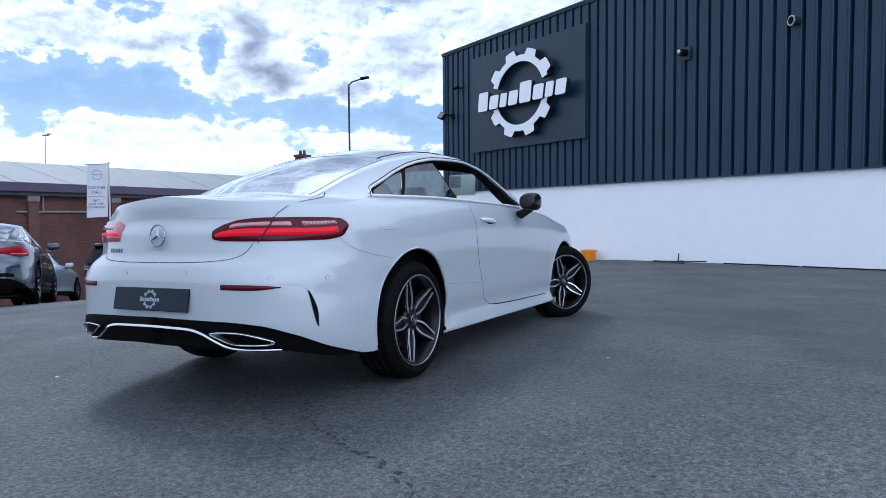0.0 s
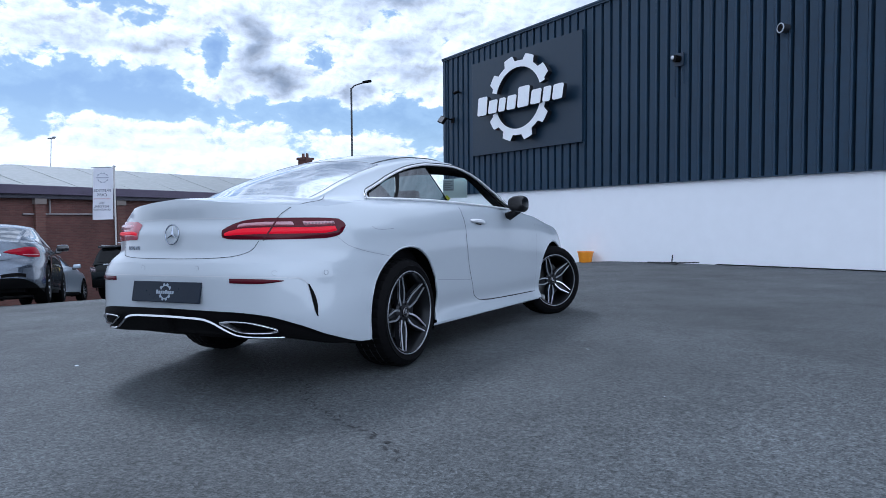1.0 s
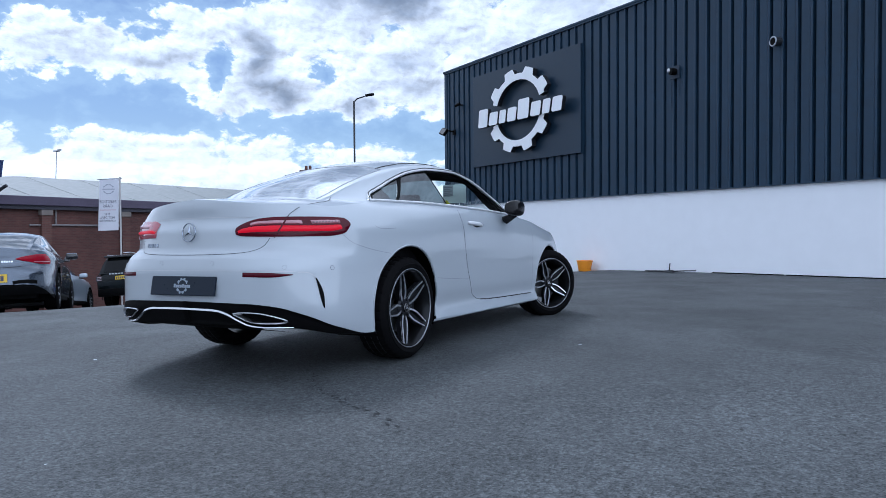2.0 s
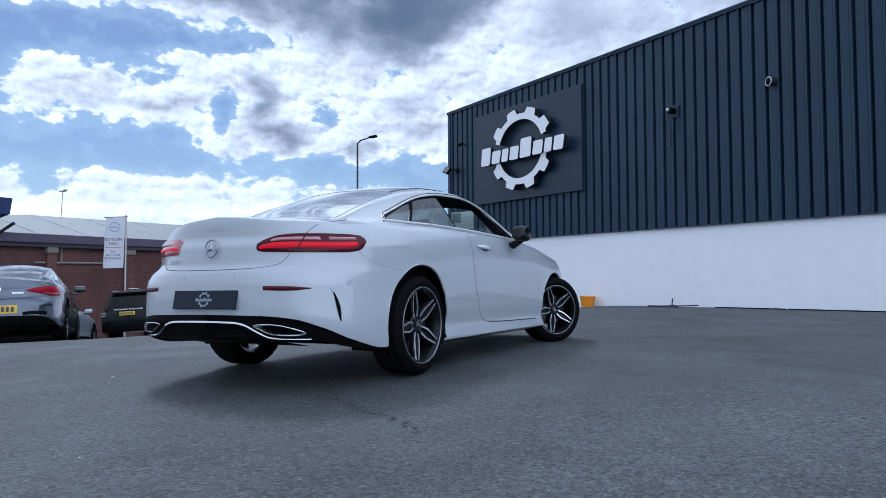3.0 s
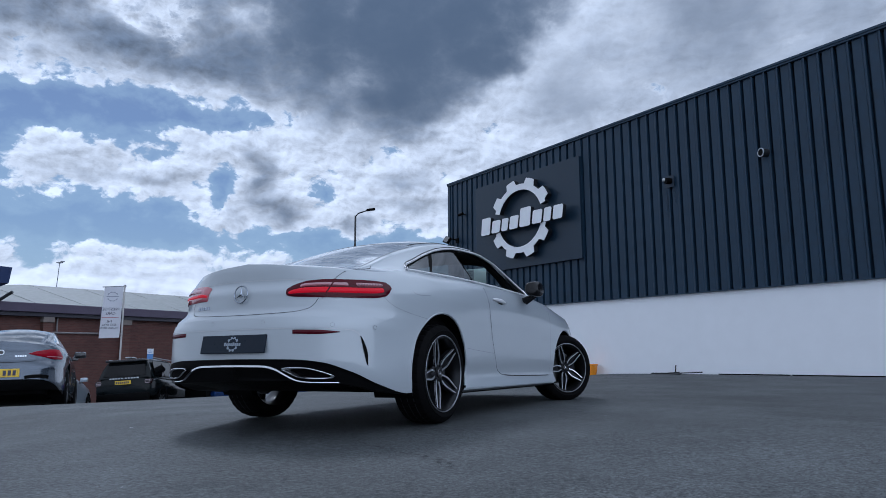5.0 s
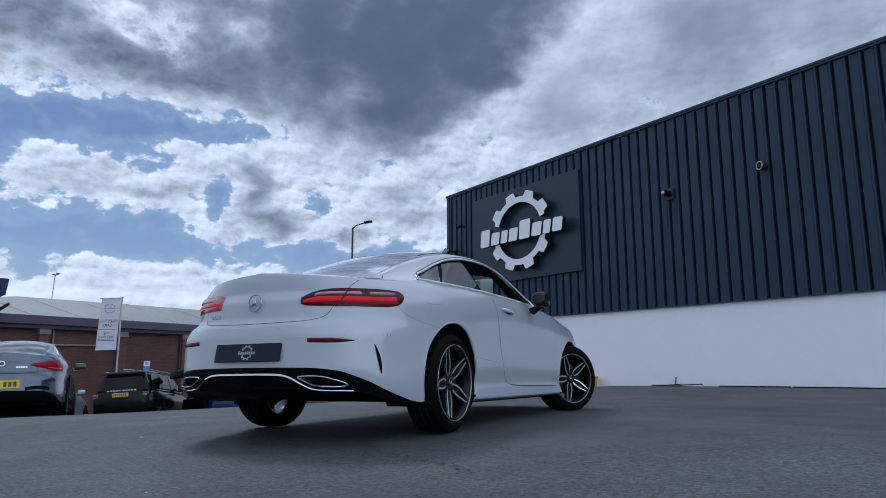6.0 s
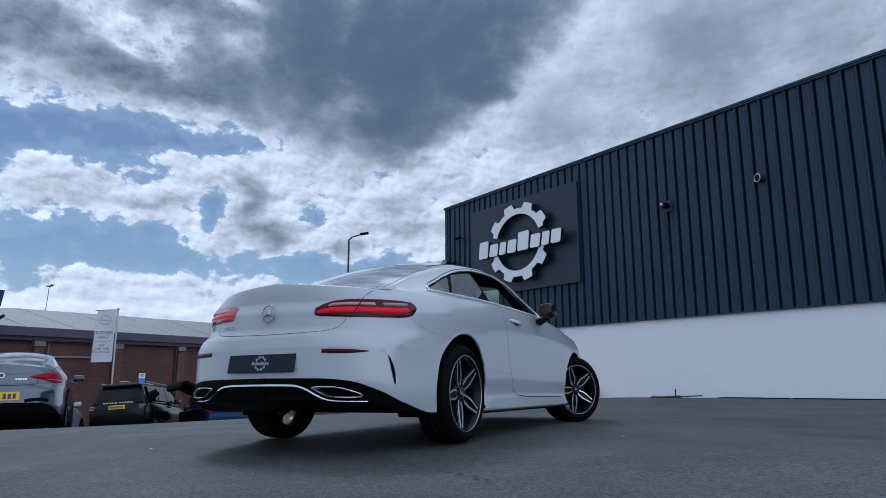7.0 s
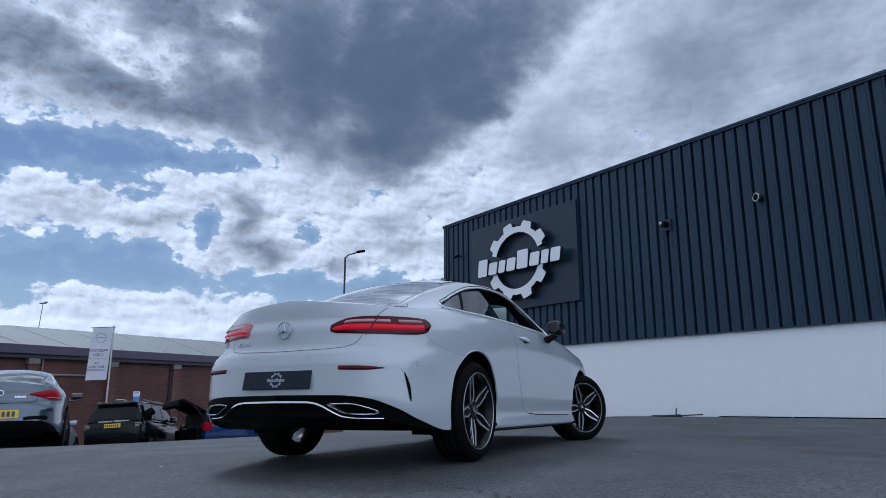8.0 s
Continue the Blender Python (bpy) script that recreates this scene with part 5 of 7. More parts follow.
def build_coupe_fittings(car, door):
    # chrome line of the diffuser, and the two tailpipe surrounds
    def on_tail(x, z, out):
        u = u_at_x(x, max(z, 0.30))
        return skin(u, max(z, 0.29)) + Vector((0, -out, min(0.0, z - 0.29)))
    half = [(0.0, 0.385), (0.15, 0.384), (0.27, 0.380), (0.34, 0.362), (0.40, 0.330), (0.46, 0.300), (0.52, 0.289), (0.60, 0.286), (0.685, 0.284)]
    path = [on_tail(-x, z, 0.018) for x, z in half[::-1]] + [on_tail(x, z, 0.018) for x, z in half[1:]]
    pts = [tuple(p) for p in path]
    path = [catmull(pts, (len(pts) - 1) * i / 80) for i in range(81)]
    rows = []
    for i, p in enumerate(path):
        p = Vector(p)
        k = 1 - 0.6 * min(1.0, max(0.0, (abs(p.x) - 0.36) / 0.2))
        rows.append([p + Vector((0, 0.014, 0.009 * k)), p + Vector((0, -0.004, 0.007 * k)), p + Vector((0, -0.006, -0.004 * k)), p + Vector((0, 0.012, -0.009 * k))])
    part("chrome_strip", from_rows(rows), M_CHROME, car, "bright chrome strip along the diffuser", smooth=40)
    ol = [(0.395, 0.368), (0.48, 0.374), (0.56, 0.368), (0.63, 0.346), (0.672, 0.324), (0.655, 0.312), (0.60, 0.309), (0.53, 0.312), (0.48, 0.322), (0.435, 0.345)]
    n = len(ol)
    loop = [catmull(ol[-1:] + ol + ol[:2], 1 + n * i / 48) for i in range(48)]
    cx, cz = 0.53, 0.342
    for s in (1, -1):
        tip = part("tailpipe_surround", tube([on_tail(s * x, z, 0.030) for x, z in loop], 0.0042, 6, closed=True), M_CHROME, car, "chrome tailpipe surround", smooth=60)
        rows = []
        for k, dep in ((1.0, -0.028), (0.90, -0.024), (0.82, 0.02), (0.72, 0.10)):
            rows.append([on_tail(s * (cx + (x - cx) * k), cz + (z - cz) * k, -dep) for x, z in loop])
        part("tailpipe", from_rows(rows, closed=True), M_PIPE, tip, "brushed steel tailpipe", smooth=60)
        # black disc stands in for the shade deep in the pipe
        part("pipe_shadow", from_rows([[on_tail(s * (cx + (x - cx) * 0.72), cz + (z - cz) * 0.72, -0.098) for x, z in loop], [on_tail(s * cx, cz, -0.098)] * len(loop)], closed=True), M_GAP, tip)
    # parking sensors
    for x, z in ((-0.62, 0.645), (-0.2, 0.655), (0.22, 0.655), (0.655, 0.63)):
        u = u_at_x(x, z)
        p, nn = skin(u, z), skin_normal(u, z) * (1 if u >= 0 else 1)
        bm = add_cyl(bmesh.new(), p - nn * 0.004, p + nn * 0.0015, 0.0125, n=18)
        ob = part("parking_sensor", bm, M_PAINT, car)
        part("sensor_ring", tube([p + nn * 0.001 + (nn.cross(Vector((0, 0, 1))).normalized() * math.cos(a) + Vector((0, 0, 1)) * math.sin(a)) * 0.0135 for a in (math.tau * i / 20 for i in range(20))], 0.0006, 5, closed=True), M_SHADOWLINE, ob)
    u = u_at_y(-0.70, 0.62)
    p, nn = skin(u, 0.622), skin_normal(u, 0.622)
    ob = part("parking_sensor", add_cyl(bmesh.new(), p - nn * 0.004, p + nn * 0.0015, 0.0125, n=18), M_PAINT, car)
    side_dir = nn.cross(Vector((0, 0, 1))).normalized()
    part("sensor_ring", tube([p + nn * 0.002 + (side_dir * math.cos(a) + nn.cross(side_dir) * math.sin(a)) * 0.0135 for a in (math.tau * i / 20 for i in range(20))], 0.0011, 5, closed=True), M_SHADOWLINE, ob)
    # model badge: plain raised bars
    for i, w in enumerate((0.020, 0.013, 0.017, 0.017, 0.017)):
        x = -0.395 + i * 0.026
        u = u_at_x(x, 0.765)
        p = skin(u, 0.765)
        bm = bmesh.new()
        add_box(bm, (-w / 2, -0.004, -0.011), (w / 2, 0.002, 0.011), 0.001, Matrix.Translation(p) @ Matrix.Rotation(radians(-14), 4, "Z"))
        part("badge_bar", bm, M_BADGECHROME, car)
    # light on the bumper's crease and recess edge above the plate, drawn pale
    ribbon("bumper_crease_light", dense([(u_at_x(-0.70, 0.615), 0.612), (u_at_x(-0.45, 0.612), 0.612), (0, 0.612), (u_at_x(0.45, 0.612), 0.612), (u_at_x(0.70, 0.602), 0.604)]), 0.003, M_FOLDTONE, car)
    # door handle
    for s in (1, -1):
        y0, z0 = 0.985, 0.922
        u = u_at_y(y0 + 0.10, z0)
        p = skin(u, z0)
        rows = []
        for i in range(15):
            t = i / 14
            y = y0 + 0.262 * t
            q = skin(u_at_y(y, z0), z0)
            bulge = 0.034 * (math.sin(math.pi * min(max(t, 0.02), 0.98)) ** 0.5)
            h = 0.012 + 0.006 * math.sin(math.pi * t)
            zc = z0 + 0.012 - 0.012 * t
            rows.append([(s * (q.x + bulge - 0.012), y, zc - h), (s * (q.x + bulge), y, zc - h * 0.5), (s * (q.x + bulge), y, zc + h * 0.5), (s * (q.x + bulge - 0.012), y, zc + h)])
        h = part("door_handle", from_rows(rows, closed=True), M_SATIN, door if s > 0 else car, "bright door handle", smooth=50)
        # flat dark oval paints the shade behind and under the handle
        bm = bmesh.new()
        bmesh.ops.create_uvsphere(bm, u_segments=16, v_segments=8, radius=1, matrix=Matrix.Translation((s * (p.x - 0.002), y0 + 0.15, z0 - 0.016)) @ Matrix.Diagonal((0.006, 0.080, 0.034, 1)))
        part("handle_shade", bm, M_TRIM, h, "dark oval painting the shade of the grip recess", smooth=True)
        # mirror: foot, housing, glass
        bm = bmesh.new()
        bmesh.ops.create_uvsphere(bm, u_segments=36, v_segments=18, radius=1)
        for v in bm.verts:
            x, y, z = v.co
            k = (abs(x) ** 2.6 + abs(z) ** 2.6 + abs(y) ** 2.6) ** (-1 / 2.6)
            v.co = (s * (0.988 + 0.070 * x * k), 1.690 + max(0.105 * y * k, -0.088) + 0.03 * x, 1.080 + (0.068 + 0.010 * x) * z * k + (0.006 if z > 0 else 0.0))
        if s < 0:
            bmesh.ops.reverse_faces(bm, faces=bm.faces[:])
        mir = part("wing_mirror", bm, M_MIRRORCASE, car, "black door mirror", smooth=50)
        bm = bmesh.new()
        add_cyl(bm, (s * 0.985, 1.71, 1.025), (s * 0.865, 1.74, 0.985), 0.026, 0.032, 16)
        add_cyl(bm, (s * 0.965, 1.71, 1.01), (s * 0.885, 1.74, 0.955), 0.022, 0.012, 14)
        part("mirror_foot", bm, M_MIRRORCASE, mir, smooth=40)
        bm = bmesh.new()
        bmesh.ops.create_uvsphere(bm, u_segments=28, v_segments=14, radius=1, matrix=Matrix.Translation((s * 0.988, 1.600, 1.078)) @ Matrix.Rotation(s * radians(20), 4, "Z") @ Matrix.Diagonal((0.052, 0.004, 0.055, 1)))
        part("mirror_glass", bm, M_MIRRORCASE, mir, smooth=True)
    # black sill step under the doors
    for s in (1, -1):
        rows = []
        for i in range(30):
            y = 0.372 + 2.11 * i / 29
            rows.append([(s * 0.884, y, 0.212), (s * 0.880, y, 0.196), (s * 0.85, y, 0.180), (s * 0.70, y, 0.172)])
        part("side_skirt", from_rows(rows), M_PAINT, car, "white side skirt", smooth=40)


coupe, coupe_door = build_coupe()
build_coupe_fittings(coupe, coupe_door)


# fittings on the clad wall ------------------------------------------------
M_DARKMETAL = principled("dark_powder_coat", (0.02, 0.022, 0.026), 0.45, vary=0.15, vary_scale=9)
M_PALELENS = principled("pale_lamp_glass", (0.55, 0.57, 0.60), 0.15, coat=0.5)
M_GREYRING = principled("grey_ring", (0.42, 0.45, 0.50), 0.4)
M_ORANGE = principled("orange_plastic", (0.85, 0.30, 0.015), 0.4, vary=0.08, vary_scale=6)


def on_wall(s, z, out=0.0):
    return WALL @ Matrix.Translation((s, -out, z))


def lathe_z(prof, n=28):
    return from_rows([[(r * math.cos(a), r * math.sin(a), z) for a in (math.tau * i / n for i in range(n))] for r, z in prof], closed=True)


def build_wall_lamps():
    # short turret light on a square plate
    t = empty("wall_light", on_wall(-4.70, 4.42, 0.0))
    tagged(t, "small dark wall light with pale lens on square plate", "wall light")
    bm = bmesh.new()
    add_box(bm, (-0.12, -0.058, -0.15), (0.12, -0.036, 0.13), 0.004)
    part("back_plate", bm, M_BACKPLATE, t)
    bm = add_cyl(bmesh.new(), (0.02, -0.05, 0.0), (-0.03, -0.17, 0.0), 0.072, 0.078, 24)
    part("lamp_body", bm, M_BLACK, t, smooth=40)
    bm = bmesh.new()
    bmesh.ops.create_uvsphere(bm, u_segments=20, v_segments=10, radius=0.046, matrix=Matrix.Translation((-0.082, -0.160, 0.034)) @ Matrix.Diagonal((1, 0.7, 1, 1)))
    part("lens", bm, M_PALELENS, t, "pale round lens", smooth=True)
    bm = add_cyl(bmesh.new(), (-0.12, -0.03, -0.22), (-0.12, -0.03, -0.80), 0.012, n=8)
    add_cyl(bm, (0.10, -0.03, -0.22), (0.10, -0.03, -0.55), 0.008, n=8)
    part("conduit", bm, M_CLAD, t)
    # round spotlight
    c = empty("round_spotlight", on_wall(-2.361, 4.530, 0.0))
    tagged(c, "round dark spotlight with pale grey bezel", "wall light")
    a, b = Vector((0.03, -0.002, 0.0)), Vector((-0.03, -0.15, 0.0))
    part("housing", add_cyl(bmesh.new(), a, b, 0.080, 0.092, 28), M_DARKMETAL, c, smooth=40)
    ax = (b - a).normalized()
    p, q = ax.orthogonal().normalized(), None
    q = ax.cross(p)
    part("bezel", tube([b + (p * math.cos(g) + q * math.sin(g)) * 0.084 for g in (math.tau * i / 32 for i in range(32))], 0.014, 8, closed=True), M_GREYRING, c, "pale grey ring", smooth=60)
    part("glass", add_cyl(bmesh.new(), b - ax * 0.01, b + ax * 0.006, 0.076, n=28), M_BLACK, c)
    # floodlight near the corner, on an arm
    f = empty("floodlight", on_wall(-13.30, 4.16, 0.0))
    tagged(f, "dark square floodlight on a bracket beside the corner", "floodlight")
    tilt = Matrix.Translation((-0.14, -0.34, 0.02)) @ Matrix.Rotation(radians(-28), 4, "X") @ Matrix.Rotation(radians(20), 4, "Y")
    bm = bmesh.new()
    add_box(bm, (-0.19, -0.045, -0.12), (0.19, 0.045, 0.12), 0.02, tilt)
    part("lamp_body", bm, M_BLACK, f)
    bm = bmesh.new()
    add_box(bm, (-0.16, -0.053, -0.095), (0.16, -0.046, 0.095), 0.0, tilt)
    part("front_glass", bm, M_GLOSSBLACK, f)
    bm = tube([(0.0, -0.004, 0.02), (0.0, -0.22, 0.05), (-0.08, -0.31, 0.03)], 0.022, 8)
    add_box(bm, (-0.08, -0.03, -0.07), (0.08, -0.003, 0.10), 0.004)
    part("bracket", bm, M_BLACK, f)
    # little camera above
    k = empty("security_camera", on_wall(-12.90, 5.00, 0.0))
    tagged(k, "small dark security camera under the roof edge", "camera")
    part("mount", add_cyl(bmesh.new(), (0.06, -0.002, 0), (0.06, -0.16, 0), 0.03, n=12), M_DARKMETAL, k)
    bm = add_cyl(bmesh.new(), (0.12, -0.16, 0.02), (-0.08, -0.19, -0.02), 0.045, n=16)
    part("barrel", bm, M_BLACK, k, smooth=40)


build_wall_lamps()


def build_bucket():
    p = WALL @ Vector((-7.22, -0.28, 0))
    b = empty("bucket", Matrix.Translation((p.x, p.y, ground_z(p.x, p.y))))
    tagged(b, "orange plastic bucket standing against the white wall", "bucket")
    part("shell", lathe_z([(0.0, 0.004), (0.150, 0.004), (0.155, 0.02), (0.195, 0.255), (0.212, 0.258), (0.212, 0.275), (0.200, 0.275), (0.19, 0.255), (0.148, 0.03), (0.0, 0.03)]), M_ORANGE, b, smooth=40)
    part("handle", tube([(0.207 * math.cos(a), 0.207 * math.sin(a) * 0.9 - 0.03, 0.262 - 0.06 * math.sin(a)) for a in (math.pi * i / 16 for i in range(17))], 0.005, 6), M_ORANGE, b, smooth=60)


build_bucket()


def build_debris():
    d = empty("wooden_offcuts", WALL @ Matrix.Translation((-4.65, -0.35, 0)))
    tagged(d, "thin dark wooden offcuts lying by the white wall", "offcuts")
    g = lambda s, o: (lambda q: ground_z(q.x, q.y))(WALL @ Vector((s, -o, 0)))
    for s0, s1, o0, o1, r, h0, h1 in ((-5.30, -4.55, 0.30, 0.22, 0.018, 0.02, 0.02), (-4.75, -3.98, 0.24, 0.30, 0.015, 0.02, 0.055), (-4.82, -4.30, 0.30, 0.62, 0.015, 0.02, 0.02), (-4.98, -4.5, 0.44, 0.36, 0.012, 0.02, 0.05)):
        bm = tube([(s0 + 4.65, -o0 + 0.35, g(s0, o0) + h0), (s1 + 4.65, -o1 + 0.35, g(s1, o1) + h1)], r, 6)
        part("stick", bm, M_DARKMETAL, d)
    bm = tube([(-0.03, 0.08, g(-4.66, 0.27)), (-0.015, 0.09, g(-4.66, 0.27) + 0.20)], 0.013, 6)
    part("stick", bm, M_DARKMETAL, d)


def build_foot_strip():
    e = empty("foot_strip", WALL @ Matrix.Translation((-3.6, -0.05, 0)))
    tagged(e, "thin black strip along the foot of the white wall", "strip")
    rng = random.Random(9)
    for s0, s1 in ((-3.75, -2.2), (-2.16, -0.4), (-0.36, 2.4)):
        path = []
        for i in range(9):
            s = s0 + (s1 - s0) * i / 8
            o = 0.05 + 0.012 * rng.uniform(-1, 1)
            q = WALL @ Vector((s, -o, 0))
            path.append((s + 3.6, -o + 0.05, ground_z(q.x, q.y) + 0.010))
        part("strip_piece", tube(path, 0.013, 6), M_BLACK, e)


build_debris()
build_foot_strip()


# lower car park: brick unit with pitched roof ------------------------------
def brick_material(name, col, mortar):
    m = principled(name, col, 0.85)
    nt = m.node_tree
    N, L = nt.nodes.new, nt.links.new
    co = N("ShaderNodeTexCoord")
    sep, comb = N("ShaderNodeSeparateXYZ"), N("ShaderNodeCombineXYZ")
    L(co.outputs["Object"], sep.inputs[0])
    add = N("ShaderNodeMath")
    L(sep.outputs[0], add.inputs[0])
    L(sep.outputs[1], add.inputs[1])
    L(add.outputs[0], comb.inputs[0])
    L(sep.outputs[2], comb.inputs[1])
    br = N("ShaderNodeTexBrick")
    L(comb.outputs[0], br.inputs["Vector"])
    br.inputs["Scale"].default_value = 1.0
    br.inputs["Brick Width"].default_value, br.inputs["Row Height"].default_value, br.inputs["Mortar Size"].default_value = 0.225, 0.075, 0.008
    br.inputs["Color1"].default_value = (*col, 1)
    br.inputs["Color2"].default_value = (col[0] * 0.7, col[1] * 0.68, col[2] * 0.7, 1)
    br.inputs["Mortar"].default_value = (*mortar, 1)
    n = N("ShaderNodeTexNoise")
    L(co.outputs["Object"], n.inputs["Vector"])
    n.inputs["Scale"].default_value, n.inputs["Detail"].default_value = 0.5, 6
    mr = N("ShaderNodeMapRange")
    L(n.outputs["Fac"], mr.inputs[0])
    for i, v in zip((1, 2, 3, 4), (0.3, 0.7, 0.75, 1.2)):
        mr.inputs[i].default_value = v
    sc = N("ShaderNodeVectorMath")
    sc.operation = "SCALE"
    L(br.outputs["Color"], sc.inputs[0])
    L(mr.outputs[0], sc.inputs["Scale"])
    L(sc.outputs[0], nt.nodes["Principled BSDF"].inputs["Base Color"])
    bp = N("ShaderNodeBump")
    bp.inputs["Strength"].default_value, bp.inputs["Distance"].default_value = 0.5, 0.01
    L(br.outputs["Fac"], bp.inputs["Height"])
    bp.invert = True
    L(bp.outputs[0], nt.nodes["Principled BSDF"].inputs["Normal"])
    return m


M_BRICK = brick_material("red_brown_brick", (0.10, 0.040, 0.032), (0.085, 0.05, 0.042))
M_BRICK2 = brick_material("paler_brick", (0.118, 0.050, 0.039), (0.10, 0.065, 0.054))
M_FASCIA = principled("faded_purple_fascia", (0.062, 0.048, 0.078), 0.5, vary=0.15, vary_scale=1.5)
M_GUTTER = principled("dark_gutter", (0.03, 0.028, 0.04), 0.5, vary=0.1)
M_SHEET = principled("pale_grey_roof_sheet", (0.155, 0.168, 0.165), 0.55, vary=0.08, vary_scale=0.4)
M_STONE = principled("pale_concrete_pad", (0.17, 0.145, 0.13), 0.8, vary=0.12, vary_scale=3)
M_PIPEWHITE = principled("weathered_white_pipe", (0.45, 0.43, 0.42), 0.6)
M_PIPEGREY = principled("grimy_pipe", (0.20, 0.18, 0.18), 0.6, vary=0.15)
M_SIGNBLUE = principled("blue_notice", (0.10, 0.22, 0.50), 0.5)
M_SIGNWHITE = principled("white_notice", (0.75, 0.77, 0.80), 0.5)
M_NAVY = principled("navy_fascia", (0.02, 0.035, 0.10), 0.4, vary=0.1, vary_scale=1)
M_GALV = principled("galvanised_steel", (0.30, 0.31, 0.33), 0.5, 0.6, vary=0.1, vary_scale=4)


def build_brick_unit():
    X, z0 = -27.0, -4.0
    u = empty("brick_unit", Matrix.Translation((X, 12, 0)))
    tagged(u, "low red-brown brick unit with purple fascia and grey sheet roof", "building")
    bm = bmesh.new()
    add_box(bm, (-14, -0.9, z0), (0, 26, 2.0))
    part("wall", bm, M_BRICK, u)
    bm = bmesh.new()
    add_box(bm, (-0.35, -0.95, 2.18), (0.42, 26.1, 2.58), 0.02)
    part("fascia", bm, M_FASCIA, u, "faded purple fascia board")
    bm = bmesh.new()
    add_box(bm, (-0.3, -0.93, 2.004), (0.28, 26.05, 2.178))
    part("soffit", bm, M_GUTTER, u)
    rows = [[(0.30, -0.8, 2.584), (0.30, 3.0, 2.584), (0.30, 13, 2.584), (0.30, 26, 2.584)],
            [(-6.5, 1.5, 3.72), (-6.2, 4.2, 3.98), (-5.0, 14, 3.95), (-3.5, 26, 3.9)],
            [(-14, -0.8, 2.584), (-14, 3.0, 2.584), (-14, 13, 2.584), (-14, 26, 2.584)]]
    part("roof", from_rows(rows), M_SHEET, u, "pale grey corrugated sheet roof")
    # raised sheet laps across the slope
    for y in (1.2, 3.6, 6.4, 9.2, 12.2, 15.5, 19):
        a = Vector((0.28, y, 2.60))
        k = (y + 0.8) / 26.8
        b = Vector((-6.2 + 2.7 * k, y + 0.6, 3.97))
        part("roof_lap", tube([a, a.lerp(b, 0.97)], 0.010, 5), M_SHEET, u)
    for y in (1.90, 5.90, 9.85, 13.75):
        bm = bmesh.new()
        add_box(bm, (0.005, y - 0.22, z0), (0.20, y + 0.22, 1.75))
        p = part("pilaster", bm, M_BRICK2, u, "brick pilaster")
        bm = bmesh.new()
        add_box(bm, (0.004, y - 0.26, 1.752), (0.26, y + 0.26, 2.002), 0.015)
        part("pad_stone", bm, M_STONE, p, "pale concrete pad stone")
    bm = tube([(0.06, 1.2, 1.30), (0.06, 6.2, 1.30)], 0.045, 8)
    part("service_pipe", bm, M_PIPEGREY, u, "grimy pipe along the wall")
    bm = tube([(0.06, 2.40, 1.30), (0.06, 2.40, 1.98)], 0.04, 8)
    part("service_pipe", bm, M_PIPEGREY, u)
    bm = tube([(0.05, 12.2, -0.55), (0.05, 15.5, -0.55)], 0.03, 8)
    part("service_pipe", bm, M_PIPEGREY, u)
    for y in (9.55, 13.4):
        part("downpipe", tube([(0.09, y, z0), (0.09, y, 2.0)], 0.05, 8), M_GUTTER, u)
    bm = bmesh.new()
    add_box(bm, (0.004, 7.35, 0.30), (0.03, 7.72, 0.56))
    n = part("notice", bm, M_SIGNWHITE, u, "small blue and white notice")
    bm = bmesh.new()
    add_box(bm, (0.004, 7.35, 0.02), (0.034, 7.72, 0.296))
    part("notice_panel", bm, M_SIGNBLUE, n)
    for i, z in enumerate((0.48, 0.42, 0.36)):
        bm = bmesh.new()
        add_box(bm, (0.031, 7.40, z), (0.035, 7.66 - 0.05 * (i % 2), z + 0.03))
        part("print_bar", bm, M_SIGNBLUE, n)
    # mast standing on the ground far beyond the roof
    gz = ground_z(-59.7, 34.4)
    m = empty("aerial_mast", Matrix.Translation((-59.7, 34.4, gz)))
    tagged(m, "tall thin grey mast with small crossbar beyond the roof", "mast")
    top = 8.95 - gz
    part("mast", tube([(-0.30, -0.45, 0.0), (0.0, 0.0, top)], 0.042, 6), M_GALV, m)
    bm = bmesh.new()
    add_box(bm, (-0.28, -0.20, top - 0.08), (0.24, 0.20, top + 0.02), 0.02)
    add_box(bm, (0.0, 0.04, top + 0.02), (0.40, 0.24, top + 0.14), 0.02)
    part("head", bm, M_GALV, m)


build_brick_unit()


def build_navy_corner():
    n = empty("navy_building", Matrix.Translation((-26.0, 11.6, 0)))
    tagged(n, "brick building corner under a deep navy fascia", "building")
    bm = bmesh.new()
    add_box(bm, (-8, -9, -4), (-0.70, -0.45, 3.05))
    part("wall", bm, M_BRICK, n)
    rows = [[(-8, -9, 3.05), (-0.6, -9, 3.05), (-0.45, -0.35, 3.05), (-8, -0.3, 3.05)], [(-8, -9, 3.3), (-0.2, -9, 3.3), (0.0, 0.0, 3.3), (-8, 0.0, 3.3)],
            [(-8, -9, 3.98), (0.0, -9, 3.98), (0.08, 0.05, 3.98), (-8, 0.05, 3.98)], [(-8, -9, 4.0), (-0.4, -9, 4.0), (-0.4, -0.3, 4.0), (-8, -0.3, 4.0)]]
    bm = from_rows(rows, closed=True)
    bm.faces.new([v for v in bm.verts][-4:])
    part("fascia", bm, M_NAVY, n, "deep navy fascia")
    part("brace", tube([(-0.68, -0.3, 2.35), (-0.15, 0.12, 2.85), (-0.02, 0.2, 2.95)], 0.07, 8), M_DARKMETAL, n)


build_navy_corner()


